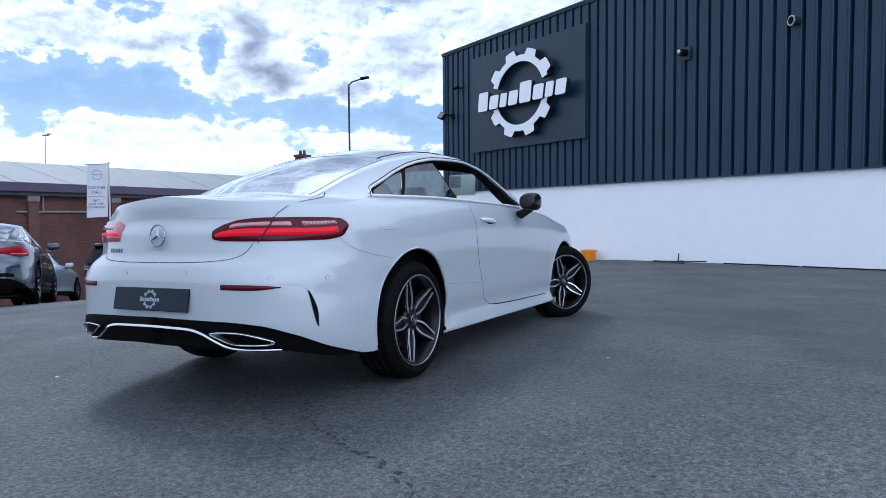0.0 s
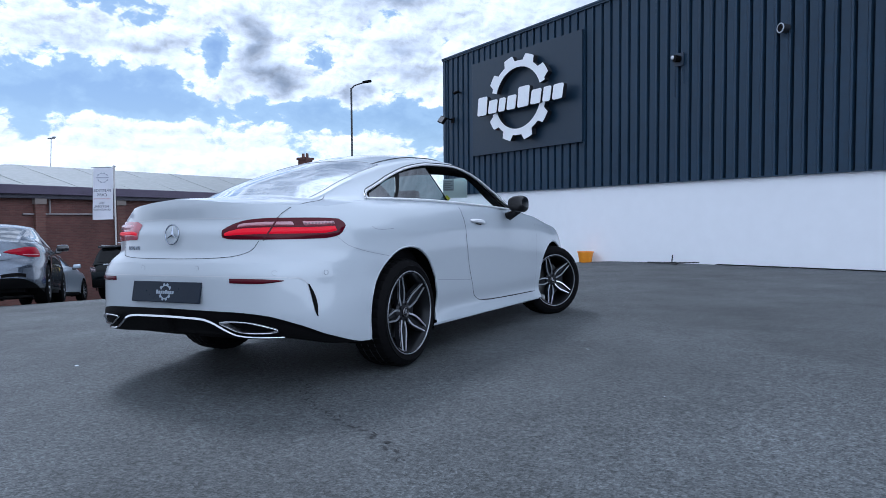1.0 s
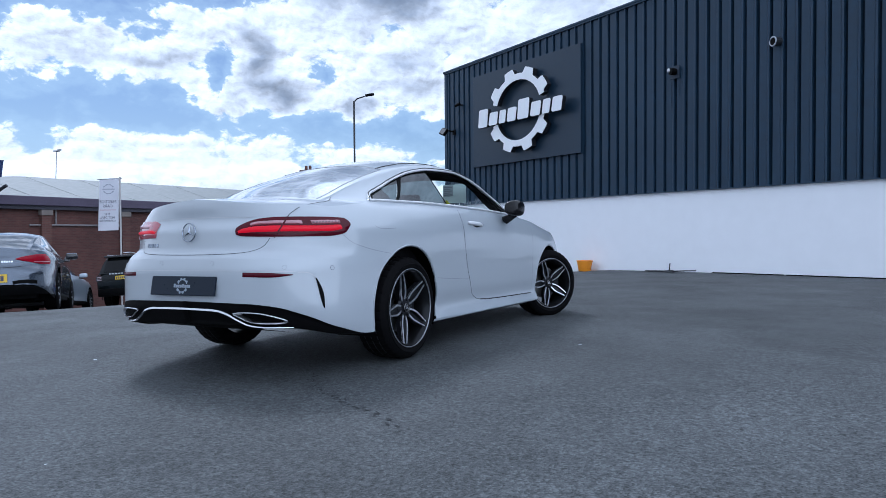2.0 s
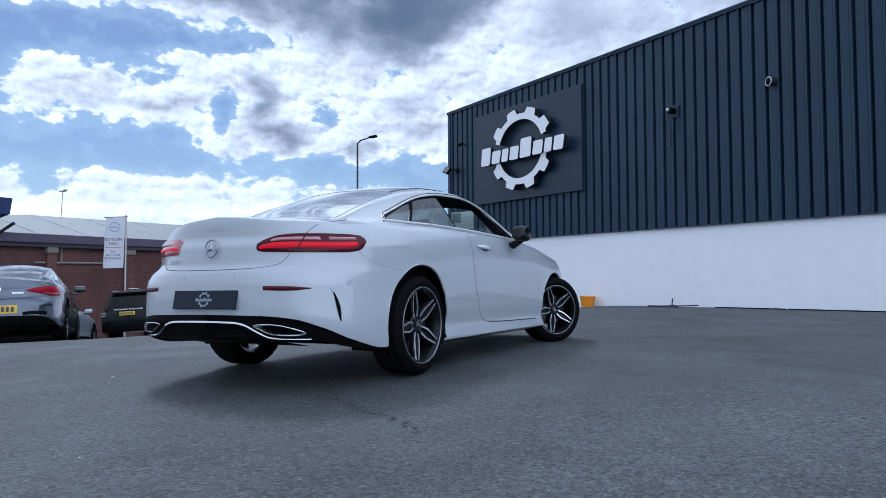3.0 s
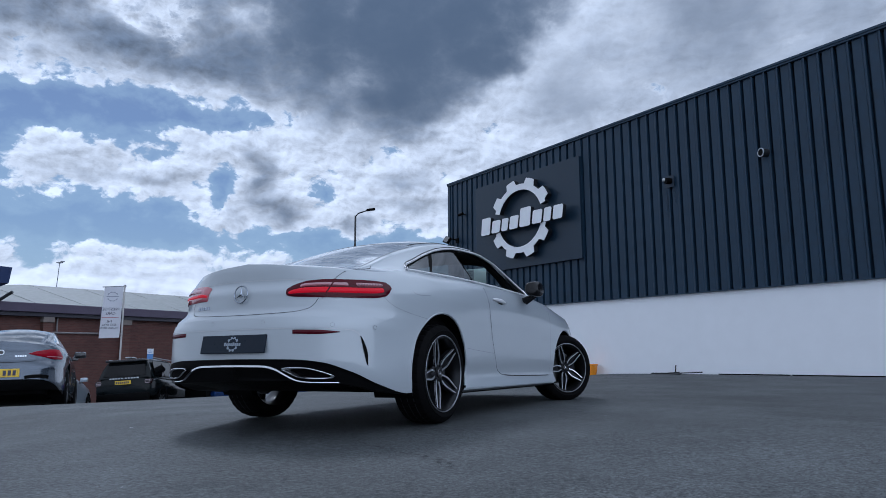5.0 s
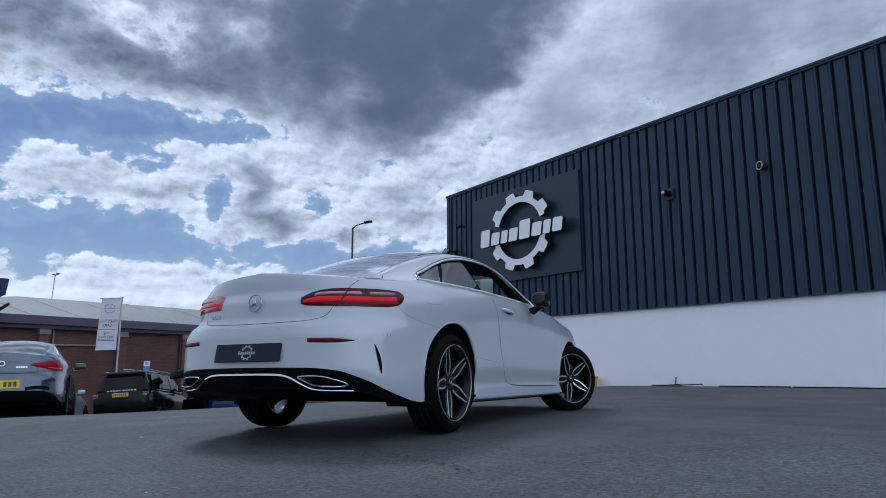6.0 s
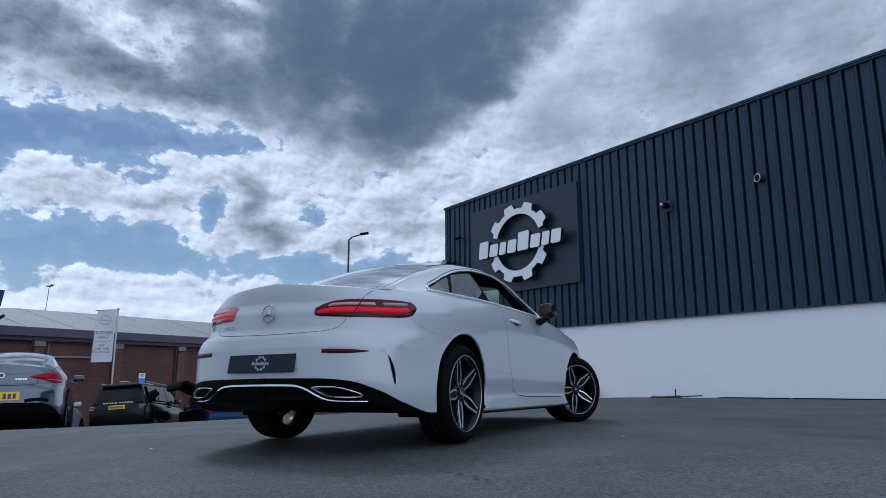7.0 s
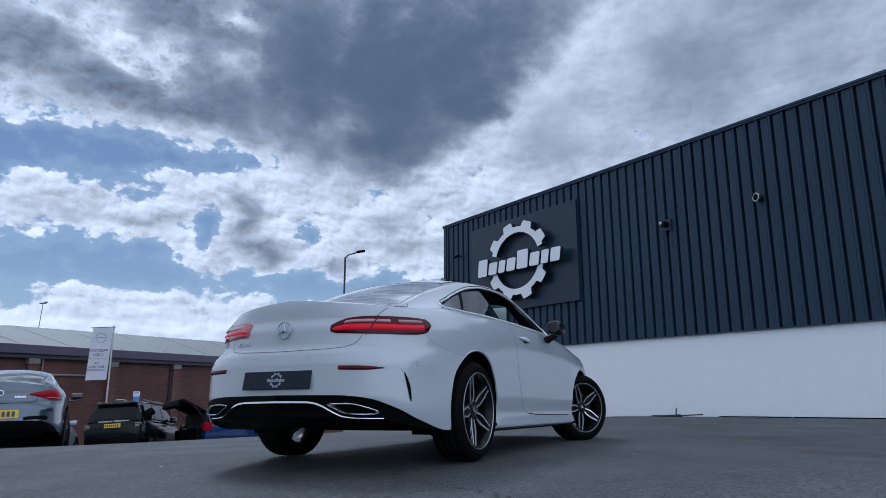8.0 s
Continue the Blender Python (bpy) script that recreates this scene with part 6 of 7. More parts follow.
# street furniture and distance ---------------------------------------------
def build_street_lamp():
    x, y = -30.1, 42.0
    l = empty("street_lamp", Matrix.Translation((x, y, ground_z(x, y))))
    tagged(l, "tall dark steel street lamp with a single arm", "street lamp")
    h = 12.0 - ground_z(x, y)
    part("pole", tube([(0, 0, 0), (0, 0, h * 0.6), (0.0, 0.0, h)], 0.085, 10), M_DARKMETAL, l, smooth=60)
    part("arm", tube([(0, 0, h - 0.05), (0.25, 0.12, h + 0.22), (0.9, 0.45, h + 0.45)], 0.06, 8), M_DARKMETAL, l, smooth=60)
    bm = bmesh.new()
    add_box(bm, (-0.38, -0.17, -0.09), (0.38, 0.17, 0.11), 0.08, Matrix.Translation((1.20, 0.60, h + 0.52)) @ Matrix.Rotation(radians(26.6), 4, "Z") @ Matrix.Rotation(radians(-8), 4, "Y"))
    part("lamp_head", bm, M_BLACK, l, smooth=40)


build_street_lamp()


def build_chimney_house():
    x, y = -36.0, 43.0
    h = empty("house", Matrix.Translation((x, y, 0)))
    tagged(h, "distant brick house with a tall chimney stack", "house")
    bm = bmesh.new()
    add_box(bm, (-3, -3, -5), (3, 3, 2.2))
    part("wall", bm, M_BRICK, h)
    rows = [[(-3.3, -3.3, 2.2), (3.3, -3.3, 2.2)], [(-3.3, 0, 3.9), (3.3, 0, 3.9)], [(-3.3, 3.3, 2.2), (3.3, 3.3, 2.2)]]
    part("roof", from_rows(rows), M_GUTTER, h)
    bm = bmesh.new()
    add_box(bm, (-0.45, -0.45, 2.5), (0.45, 0.45, 6.35))
    add_box(bm, (-0.55, -0.55, 6.352), (0.55, 0.55, 6.56))
    ch = part("chimney", bm, M_BRICK, h, "brick chimney stack")
    for dx in (-0.22, 0.22):
        part("chimney_pot", add_cyl(bmesh.new(), (dx, 0, 6.562), (dx, 0, 6.95), 0.15, 0.12, 12), M_BRICK2, ch)


build_chimney_house()


def text_mesh(body, size, m, mat, parent):
    """Flat lettering from the built-in font, made into a mesh."""
    c = bpy.data.curves.new("lettering", "FONT")
    c.body, c.size, c.align_x, c.align_y, c.extrude = body, size, "CENTER", "CENTER", 0.002
    c.resolution_u = 2
    tmp = bpy.data.objects.new("lettering", c)
    scene.collection.objects.link(tmp)
    dg = bpy.context.evaluated_depsgraph_get()
    dg.update()
    me = bpy.data.meshes.new_from_object(tmp.evaluated_get(dg))
    bpy.data.objects.remove(tmp)
    me.materials.clear()
    me.materials.append(mat)
    ob = new("lettering", me)
    ob.parent = parent
    ob.matrix_basis = m
    return tagged(ob, kind="stuff")


M_CLOTH = principled("white_banner_cloth", (0.75, 0.76, 0.80), 0.8, vary=0.05, vary_scale=1.5)
cloth_nodes = M_CLOTH.node_tree
cloth_back, cloth_mix = cloth_nodes.nodes.new("ShaderNodeBsdfTranslucent"), cloth_nodes.nodes.new("ShaderNodeMixShader")
cloth_back.inputs["Color"].default_value = (0.8, 0.8, 0.84, 1)
cloth_mix.inputs[0].default_value = 0.45
cloth_nodes.links.new(cloth_nodes.nodes["Principled BSDF"].outputs[0], cloth_mix.inputs[1])
cloth_nodes.links.new(cloth_back.outputs[0], cloth_mix.inputs[2])
cloth_nodes.links.new(cloth_mix.outputs[0], cloth_nodes.nodes["Material Output"].inputs["Surface"])
M_INK = principled("dark_ink", (0.06, 0.06, 0.10), 0.7)
M_INKGREY = principled("faint_ink", (0.38, 0.40, 0.46), 0.7)
M_INKRED = principled("red_ink", (0.42, 0.06, 0.07), 0.7)


def build_flag():
    x, y = -23.55, 15.25
    g = ground_z(x, y)
    right = Vector((0.83, 0.48, 0)).normalized()
    f = empty("banner_flag", Matrix.Translation((x, y, g)) @ Matrix.Rotation(math.atan2(right.y, right.x), 4, "Z"))
    tagged(f, "white vertical banner flag seen from behind on a pale pole", "flag")
    top = 3.36 - g
    part("pole", tube([(0.02, 0, 0), (0.02, 0, top + 0.06)], 0.04, 8), M_PIPEWHITE, f, smooth=60)
    part("top_bar", tube([(0.10, 0, top), (-0.96, 0, top - 0.04)], 0.022, 6), M_GALV, f)
    rows = []
    for i in range(15):
        t = i / 14
        row = []
        for j in range(11):
            k = j / 10
            row.append((-0.03 - 0.84 * k - 0.03 * t * k - 0.07 * t, 0.05 * math.sin(4 * k + 2 * t) * t, top - 0.03 - 2.28 * t - 0.03 * k))
        rows.append(row)
    bm = from_rows(rows)
    ret = bmesh.ops.extrude_face_region(bm, geom=bm.faces[:])
    bmesh.ops.translate(bm, verts=[v for v in ret["geom"] if isinstance(v, bmesh.types.BMVert)], vec=(0, 0.006, 0))
    part("cloth", bm, M_CLOTH, f, "white printed cloth", smooth=40)
    # print shows through mirrored, since the back faces the yard
    mir = Matrix.Rotation(math.pi / 2, 4, "X") @ Matrix.Diagonal((-1, 1, 1, 1))
    for body, z, sz, dx in (("PRESTIGE", -1.05, 0.180, -0.49), ("CARS", -1.24, 0.180, -0.50), ("THE", -1.60, 0.135, -0.52), ("BEST DEAL", -1.75, 0.135, -0.53), ("GUARANTEED", -1.89, 0.118, -0.53)):
        text_mesh(body, sz, Matrix.Translation((dx, -0.065, top + z)) @ mir, M_INK, f)
    bm = bmesh.new()
    add_box(bm, (-0.88, -0.064, top - 1.42), (-0.14, -0.058, top - 1.40))
    part("red_line", bm, M_INKRED, f)
    for a0, a1, teeth in ((20, 160, (36, 72, 108, 144)), (200, 340, (216, 252, 288, 324))):
        bm = prism([(-0.46 + px * 0.25, top - 0.48 + pz * 0.22) for px, pz in gear_outline(0.84, 0.93, 1.04, a0, a1, teeth)][::-1], 0.004)
        bmesh.ops.translate(bm, verts=bm.verts, vec=(0, -0.06, 0))
        part("gear_print", bm, M_INKGREY, f)
    bm = bmesh.new()
    add_box(bm, (-0.73, -0.06, top - 0.50), (-0.19, -0.056, top - 0.46))
    part("print_bar", bm, M_INKGREY, f)


build_flag()


# parked cars ----------------------------------------------------------------
M_SILVERGREY = principled("metallic_grey_paint", (0.076, 0.093, 0.120), 0.22, 0.7, 0.8)
M_SILVER = principled("silver_paint", (0.36, 0.41, 0.47), 0.28, 0.3, 1.0)
M_DARKGREEN = principled("very_dark_green_paint", (0.004, 0.006, 0.007), 0.20, 0.0, 0.2, spec=0.22)
M_BLACKGLASS = principled("privacy_glass", (0.004, 0.0045, 0.0055), 0.06, spec=0.3)
M_BLUEPAINT = principled("blue_paint", (0.006, 0.032, 0.13), 0.25, 0.3, 1.0)
M_DARKGLASS = principled("dark_window", (0.02, 0.024, 0.028), 0.04, coat=1.0)
M_YELLOW = principled("yellow_plate", (0.72, 0.48, 0.03), 0.4)
M_REDSOFT = principled("red_lamp", (0.26, 0.003, 0.014), 0.2, spec=0.2)


def on_slope(x, y, heading, base=2.8):
    """A pose standing on the ground: origin under the rear axle, +y forward."""
    h = Vector((-math.sin(radians(heading)), math.cos(radians(heading)), 0))
    r = Vector((h.y, -h.x, 0))
    o = Vector((x, y, ground_z(x, y)))
    fwd = o + h * base
    fwd.z = ground_z(fwd.x, fwd.y)
    sd = o + r * 0.8
    sd.z = ground_z(sd.x, sd.y)
    f = (fwd - o).normalized()
    s = (sd - o)
    s = (s - f * s.dot(f)).normalized()
    up = s.cross(f)
    return Matrix.Translation(o) @ Matrix((s, f, up)).transposed().to_4x4()


def plain_wheel(car, at, side, R=0.335, steer=0):
    w = empty("wheel", Matrix.Translation(at) @ Matrix.Rotation(radians(steer) + (0 if side > 0 else math.pi), 4, "Z"))
    w.parent = car
    def lathe(pf, n=36):
        return from_rows([[(x, r * math.cos(a), r * math.sin(a)) for a in (math.tau * i / n for i in range(n))] for x, r in pf], closed=True)
    ri = R - 0.095
    part("tyre", lathe([(-0.01, ri - 0.01), (0.008, ri + 0.03), (0.0, R - 0.03), (-0.03, R), (-0.19, R), (-0.22, R - 0.03), (-0.22, ri)]), M_TYRE, w, smooth=40)
    part("rim", lathe([(0.0, ri + 0.004), (-0.01, ri - 0.02), (-0.06, ri - 0.03), (-0.08, 0.06), (-0.07, 0.0)]), M_RIMDARK, w, smooth=40)
    for i in range(10):
        a = math.tau * i / 10
        bm = from_rows([[(-0.05, -0.014, 0.04), (-0.05, 0.014, 0.04)], [(-0.012, -0.02, ri - 0.01), (-0.012, 0.02, ri - 0.01)]])
        bmesh.ops.rotate(bm, verts=bm.verts, cent=(0, 0, 0), matrix=Matrix.Rotation(a, 3, "X"))
        part("spoke", bm, M_RIM, w)
    return w


def parked_saloon(name, label, paint, x, y, heading, scale, tail):
    """A low car on the coupe's outlines, with its own lights, plate and glass."""
    car = empty(name, on_slope(x, y, heading) @ Matrix.Diagonal((scale, scale, scale, 1)))
    tagged(car, label, "car")
    nu, nz = 120, 20
    for side in (1, -1):
        rows = []
        for i in range(nu + 1):
            u = NU * i / nu
            zl, zt = max(low_z(u), 0.26), top_z(u)
            row = []
            for j in range(nz + 1):
                p = skin(u, zl + (zt - zl) * j / nz)
                for yc, zc, r in ARCHES:
                    d = math.hypot(p.y - yc, p.z - zc)
                    if abs(d - r) < 0.03 and p.x > 0.5:
                        p.y, p.z = yc + (p.y - yc) * r / d, zc + (p.z - zc) * r / d
                row.append((p.x * side, p.y, p.z))
            rows.append(row)
        bm = from_rows(rows)
        bad = [f for f in bm.faces if abs(f.calc_center_median().x) > 0.5 and any(math.hypot(f.calc_center_median().y - yc, f.calc_center_median().z - zc) < r - 0.006 for yc, zc, r in ARCHES)]
        bmesh.ops.delete(bm, geom=bad, context="FACES")
        if side > 0:
            bmesh.ops.reverse_faces(bm, faces=bm.faces[:])
        part("body_side", bm, paint, car, smooth=50)
    # deck and bonnet
    for nm, u0, u1, yc0, yc1, cr in (("boot_deck", 0.0, 8.2, -1.02, -0.20, 0.05), ("bonnet", 10.9, 17.0, 2.2, 3.55, 0.06)):
        rows = []
        for i in range(21):
            u = u0 + (u1 - u0) * i / 20
            e = skin(u, top_z(u))
            yy = yc0 + (yc1 - yc0) * i / 20
            rows.append([(e.x * k, e.y + (yy - e.y) * (1 - abs(k) ** 2.2), e.z + cr * (i / 20 if u0 == 0 else math.sin(math.pi * i / 20)) * (1 - k * k)) for k in (j / 8 for j in range(-8, 9))])
        part(nm, from_rows(rows), paint, car, smooth=50)
    ys = [-0.62 + 2.97 * i / 45 for i in range(46)]
    secs = [section(v) for v in ys]
    n = len(secs[0])
    for side in (1, -1):
        made = {k: bmesh.new() for k in ("roof", "side_window", "rear_window", "windscreen")}
        for i in range(45):
            for j in range(n - 1):
                v = (ys[i] + ys[i + 1]) / 2
                xm = (secs[i][j][0] + secs[i][j + 1][0]) / 2
                k = "side_window" if 1 <= j <= 4 and -0.05 < v < 1.85 and not 0.93 < v < 1.0 else "rear_window" if j >= 8 and -0.52 < v < 0.28 and xm < 0.49 else "windscreen" if j >= 8 and 1.62 < v < 2.33 and xm < 0.6 else "roof"
                q = [made[k].verts.new((secs[a][b][0] * side, secs[a][b][1], secs[a][b][2])) for a, b in ((i, j), (i + 1, j), (i + 1, j + 1), (i, j + 1))]
                if len({tuple(round(c, 5) for c in w.co) for w in q}) == 4:
                    made[k].faces.new(q if side > 0 else q[::-1])
        for k, bm in made.items():
            bmesh.ops.remove_doubles(bm, verts=bm.verts, dist=1e-5)
            part("roof_panel" if k == "roof" else k, bm, paint if k == "roof" else M_DARKGLASS, car, smooth=50)
        p = skin(u_at_y(1.72, 0.98), 0.98)
        bm = bmesh.new()
        add_box(bm, (side * 0.985 - 0.11, 1.62, 1.0), (side * 0.985 + 0.11, 1.76, 1.13), 0.05)
        mir = part("wing_mirror", bm, M_GLOSSBLACK if tail else paint, car, smooth=40)
        bm = bmesh.new()
        add_box(bm, (side * 0.90 - 0.05, 1.68, 0.96), (side * 0.90 + 0.05, 1.74, 1.03), 0.015)
        part("mirror_foot", bm, M_GLOSSBLACK, mir)
        for yy in (0.0, 2.93):
            plain_wheel(car, (side * 0.89, yy, 0.335), side)
        for yc, zc, r in ARCHES:
            rows = [[(side * xx, yc + rr * math.cos(a), zc + rr * math.sin(a)) for a in (radians(-25 + 230 * i / 20) for i in range(21))] for xx, rr in ((0.56, 0.05), (0.56, r + 0.01), (0.855, r + 0.01))]
            part("wheel_well", from_rows(rows), M_BLACK, car)
        if tail:
            lo = lambda t: smooth_at((0, 0.2, 0.6, 0.95, 1), (0.835, 0.800, 0.765, 0.775, 0.82), t)
            hi = lambda t: smooth_at((0, 0.2, 0.6, 0.95, 1), (0.842, 0.885, 0.925, 0.935, 0.89), t)
            ua, ub = u_at_x(0.37, 0.85), u_at_y(-0.52, 0.86)
            lamp = part("tail_light", patch(ua * side, ub * side, lo, hi, 0.012, 18, 4), M_REDSOFT, car, "red tail light", smooth=50)
            ribbon("lamp_line", [(side * (ua + (ub - ua) * t), 0.79 + 0.02 * t) for t in (0.35, 0.5, 0.7, 0.9)], 0.012, M_PINKLENS, lamp, 0.016)
        ribbon("door_gap", dense([(side * u_at_y(1.02, 1.03), 1.03), (side * u_at_y(1.0, 0.7), 0.7), (side * u_at_y(1.03, 0.4), 0.4)]), 0.008, M_GAP, car)
        ribbon("door_gap", dense([(side * u_at_y(2.40, 0.31), 0.31), (side * u_at_y(2.43, 0.5), 0.5), (side * u_at_y(2.42, 0.75), 0.75)]), 0.008, M_GAP, car)
        ribbon("sill_strip", [(side * u_at_y(v, 0.28), 0.275) for v in (0.45, 1.0, 1.6, 2.2, 2.45)], 0.05, M_BLACK, car, 0.004)
    bm = bmesh.new()
    add_box(bm, (-0.62, -0.85, 0.20), (0.62, 3.4, 0.34), 0.02)
    add_box(bm, (-0.83, 0.45, 0.20), (0.83, 2.45, 0.32), 0.02)
    part("underbody", bm, M_BLACK, car)
    if tail:
        rows = []
        for i in range(-60, 61, 2):
            u = i / 10
            zt = low_z(u) - 0.01
            rows.append([skin(u, 0.26 + (zt - 0.26) * j / 4) for j in range(5)])
        part("rear_skirt", from_rows(rows), M_BLACK, car, smooth=50)
        ribbon("boot_gap", dense([(u_at_x(-0.48, 0.78), 0.78), (u_at_x(-0.46, 0.725), 0.725), (u_at_x(-0.3, 0.705), 0.705), (0, 0.70), (u_at_x(0.3, 0.705), 0.705), (u_at_x(0.46, 0.725), 0.725), (u_at_x(0.48, 0.78), 0.78)]), 0.008, M_GAP, car)
        bm = bmesh.new()
        add_box(bm, (-0.27, -0.012, -0.065), (0.27, 0.006, 0.065), 0.004)
        plate = part("number_plate", bm, M_YELLOW, car, "yellow number plate")
        plate.matrix_basis = Matrix.Translation((0, -1.105, 0.53))
        for i in range(7):
            bm = bmesh.new()
            add_box(bm, (-0.235 + i * 0.066 + (0.02 if i > 3 else 0), -0.016, -0.04), (-0.235 + i * 0.066 + 0.042 + (0.02 if i > 3 else 0), -0.0125, 0.04))
            part("plate_bar", bm, M_INK, plate)
        # black strips paint the shade of the lower bumper's hollows
        for s in (1, -1):
            ribbon("recess_shade", dense([(s * u_at_x(v, z), z) for v, z in ((0.34, 0.452), (0.42, 0.466), (0.52, 0.472), (0.60, 0.468), (0.66, 0.455))], 4), 0.055, M_BLACK, car, 0.004)
        bd = part("badge", add_cyl(bmesh.new(), (0, -1.075, 0.86), (0, -1.05, 0.86), 0.042, n=24), M_CHROME, car, "round badge")
        part("badge_disc", add_cyl(bmesh.new(), (0, -1.079, 0.86), (0, -1.0755, 0.86), 0.032, n=24), M_GLOSSBLACK, bd)
        for i in range(5):
            p = skin(u_at_x(0.20 + i * 0.032, 0.80), 0.80)
            bm = bmesh.new()
            add_box(bm, (-0.011, -0.006, -0.014), (0.011, 0.002, 0.014), 0.001, Matrix.Translation(p) @ Matrix.Rotation(radians(9), 4, "Z"))
            part("badge_bar", bm, M_CHROME, car)
    return car


parked_saloon("grey_coupe", "metallic grey coupe parked in the lower car park", M_SILVERGREY, -9.30, 2.71, 54, 1.04, True)
parked_saloon("silver_coupe", "silver low car parked beyond the grey coupe", M_SILVER, -15.1, 6.48, 44, 0.98, False)


def glass_quad(bm, pts, thick=0.01):
    a = [Vector(p) for p in pts]
    n = (a[1] - a[0]).cross(a[2] - a[0]).normalized() * thick
    vs = [bm.verts.new(p) for p in a] + [bm.verts.new(p + n) for p in a]
    k = len(a)
    bm.faces.new(vs[k:])
    for i in range(k):
        bm.faces.new([vs[i], vs[(i + 1) % k], vs[k + (i + 1) % k], vs[k + i]])
    return bm


def parked_suv():
    car = empty("dark_suv", on_slope(-16.38, 10.70, 30) @ Matrix.Diagonal((0.93, 0.96, 1.0, 1)))
    tagged(car, "very dark green tall estate car parked facing the brick unit", "car")
    def loft(stations, mat, name, n=9, power=4.0):
        rows = []
        for y, hw, z0, z1 in stations:
            row = []
            for i in range(n * 4):
                a = math.tau * i / (n * 4)
                cx, cz = math.cos(a), math.sin(a)
                row.append((hw * math.copysign(abs(cx) ** (2 / power), cx), y, (z0 + z1) / 2 + (z1 - z0) / 2 * math.copysign(abs(cz) ** (2 / power), cz)))
            rows.append(row)
        rows.insert(0, [(0, rows[0][0][1], (stations[0][2] + stations[0][3]) / 2)] * (n * 4))
        rows.append([(0, rows[-1][0][1], (stations[-1][2] + stations[-1][3]) / 2)] * (n * 4))
        return part(name, from_rows(rows, closed=True), mat, car, smooth=35)
    loft([(-0.95, 0.80, 0.62, 1.05), (-0.93, 0.90, 0.52, 1.12), (-0.82, 0.97, 0.46, 1.17), (-0.4, 1.0, 0.42, 1.2), (1.0, 1.0, 0.40, 1.18), (2.5, 0.99, 0.40, 1.14), (3.3, 0.96, 0.42, 1.08), (3.7, 0.88, 0.46, 1.0), (3.82, 0.7, 0.5, 0.92)], M_DARKGREEN, "body_shell")
    rows = []
    for y, hw, z in ((-0.86, 0.86, 1.14), (-0.74, 0.78, 1.45), (-0.66, 0.68, 1.66), (-0.55, 0.66, 1.725), (0.3, 0.67, 1.785), (1.2, 0.67, 1.78), (1.6, 0.67, 1.74), (2.1, 0.76, 1.42), (2.5, 0.86, 1.15)):
        rows.append([(-0.90, max(min(y, 2.5), -0.86), 1.12), (-hw - 0.03, y, z - 0.05), (-hw + 0.06, y, z), (0, y, z + 0.012), (hw - 0.06, y, z), (hw + 0.03, y, z - 0.05), (0.90, y, 1.12)])
    part("roof_panel", from_rows(rows), M_DARKGREEN, car, smooth=30)
    # glass
    part("rear_window", glass_quad(bmesh.new(), [(-0.72, -0.845, 1.20), (0.72, -0.845, 1.20), (0.63, -0.715, 1.60), (-0.63, -0.715, 1.60)], 0.012), M_BLACKGLASS, car)
    bm = bmesh.new()
    add_box(bm, (-0.67, -0.88, 1.655), (0.67, -0.50, 1.730), 0.030)
    part("roof_spoiler", bm, M_GLOSSBLACK, car, smooth=40)
    for s in (1, -1):
        for y0, y1, t0, t1 in ((-0.50, 0.30, -0.42, 0.30), (0.36, 1.15, 0.36, 1.12), (1.21, 2.2, 1.18, 1.62)):
            q = [(s * 0.906, y0, 1.19), (s * 0.906, y1, 1.19), (s * 0.745, t1, 1.67), (s * 0.745, t0, 1.67)]
            part("side_window", glass_quad(bmesh.new(), q if s > 0 else q[::-1], 0.012), M_BLACKGLASS, car)
        bm = bmesh.new()
        add_box(bm, (s * 0.84 - 0.11, -0.955, 0.90), (s * 0.84 + 0.11, -0.60, 1.08), 0.05)
        lamp = part("tail_light", bm, M_SMOKE, car, "smoked tail light", smooth=40)
        bm = bmesh.new()
        for k in range(3):
            add_box(bm, (s * 0.82 - 0.08, -0.965, 0.930 + 0.046 * k), (s * 0.82 + 0.08, -0.956, 0.950 + 0.046 * k), 0.004)
        part("lens", bm, M_LAMPGREY, lamp, "pale lamp strips")
        bm = bmesh.new()
        add_box(bm, (s * 1.06 - 0.12, 1.75, 1.12), (s * 1.06 + 0.12, 1.9, 1.32), 0.05)
        part("wing_mirror", bm, M_GLOSSBLACK, car, smooth=40)
        bm = bmesh.new()
        add_box(bm, (s * 0.76 - 0.02, -0.4, 1.765), (s * 0.76 + 0.02, 1.4, 1.80), 0.012)
        part("roof_rail", bm, M_GALV, car)
        for y in (0.0, 2.92):
            plain_wheel(car, (s * 0.985, y, 0.385), s, 0.385)
            rows = [[(s * 1.003, y + rr * math.cos(a), 0.385 + rr * math.sin(a)) for a in (radians(-10 + 200 * i / 20) for i in range(21))] for rr in (0.385, 0.47)]
            part("arch_trim", from_rows(rows), M_BLACK, car)
    bm = bmesh.new()
    add_box(bm, (-0.88, -0.98, 0.40), (0.88, -0.80, 0.66), 0.05)
    part("rear_bumper", bm, M_BLACK, car, smooth=40)
    bm = bmesh.new()
    add_box(bm, (-0.27, -0.972, 0.93), (0.27, -0.955, 1.05), 0.004)
    plate = part("number_plate", bm, M_YELLOW, car, "yellow number plate")
    for i in range(7):
        bm = bmesh.new()
        add_box(bm, (-0.235 + i * 0.066, -0.976, 0.955), (-0.193 + i * 0.066, -0.9725, 1.025))
        part("plate_bar", bm, M_INK, plate)
    for i in range(10):
        bm = bmesh.new()
        x = -0.46 + i * 0.098 + (0.03 if i > 4 else 0)
        add_box(bm, (x, -0.965, 1.105), (x + 0.06, -0.93, 1.145))
        part("badge_bar", bm, M_WHITEINK, car)
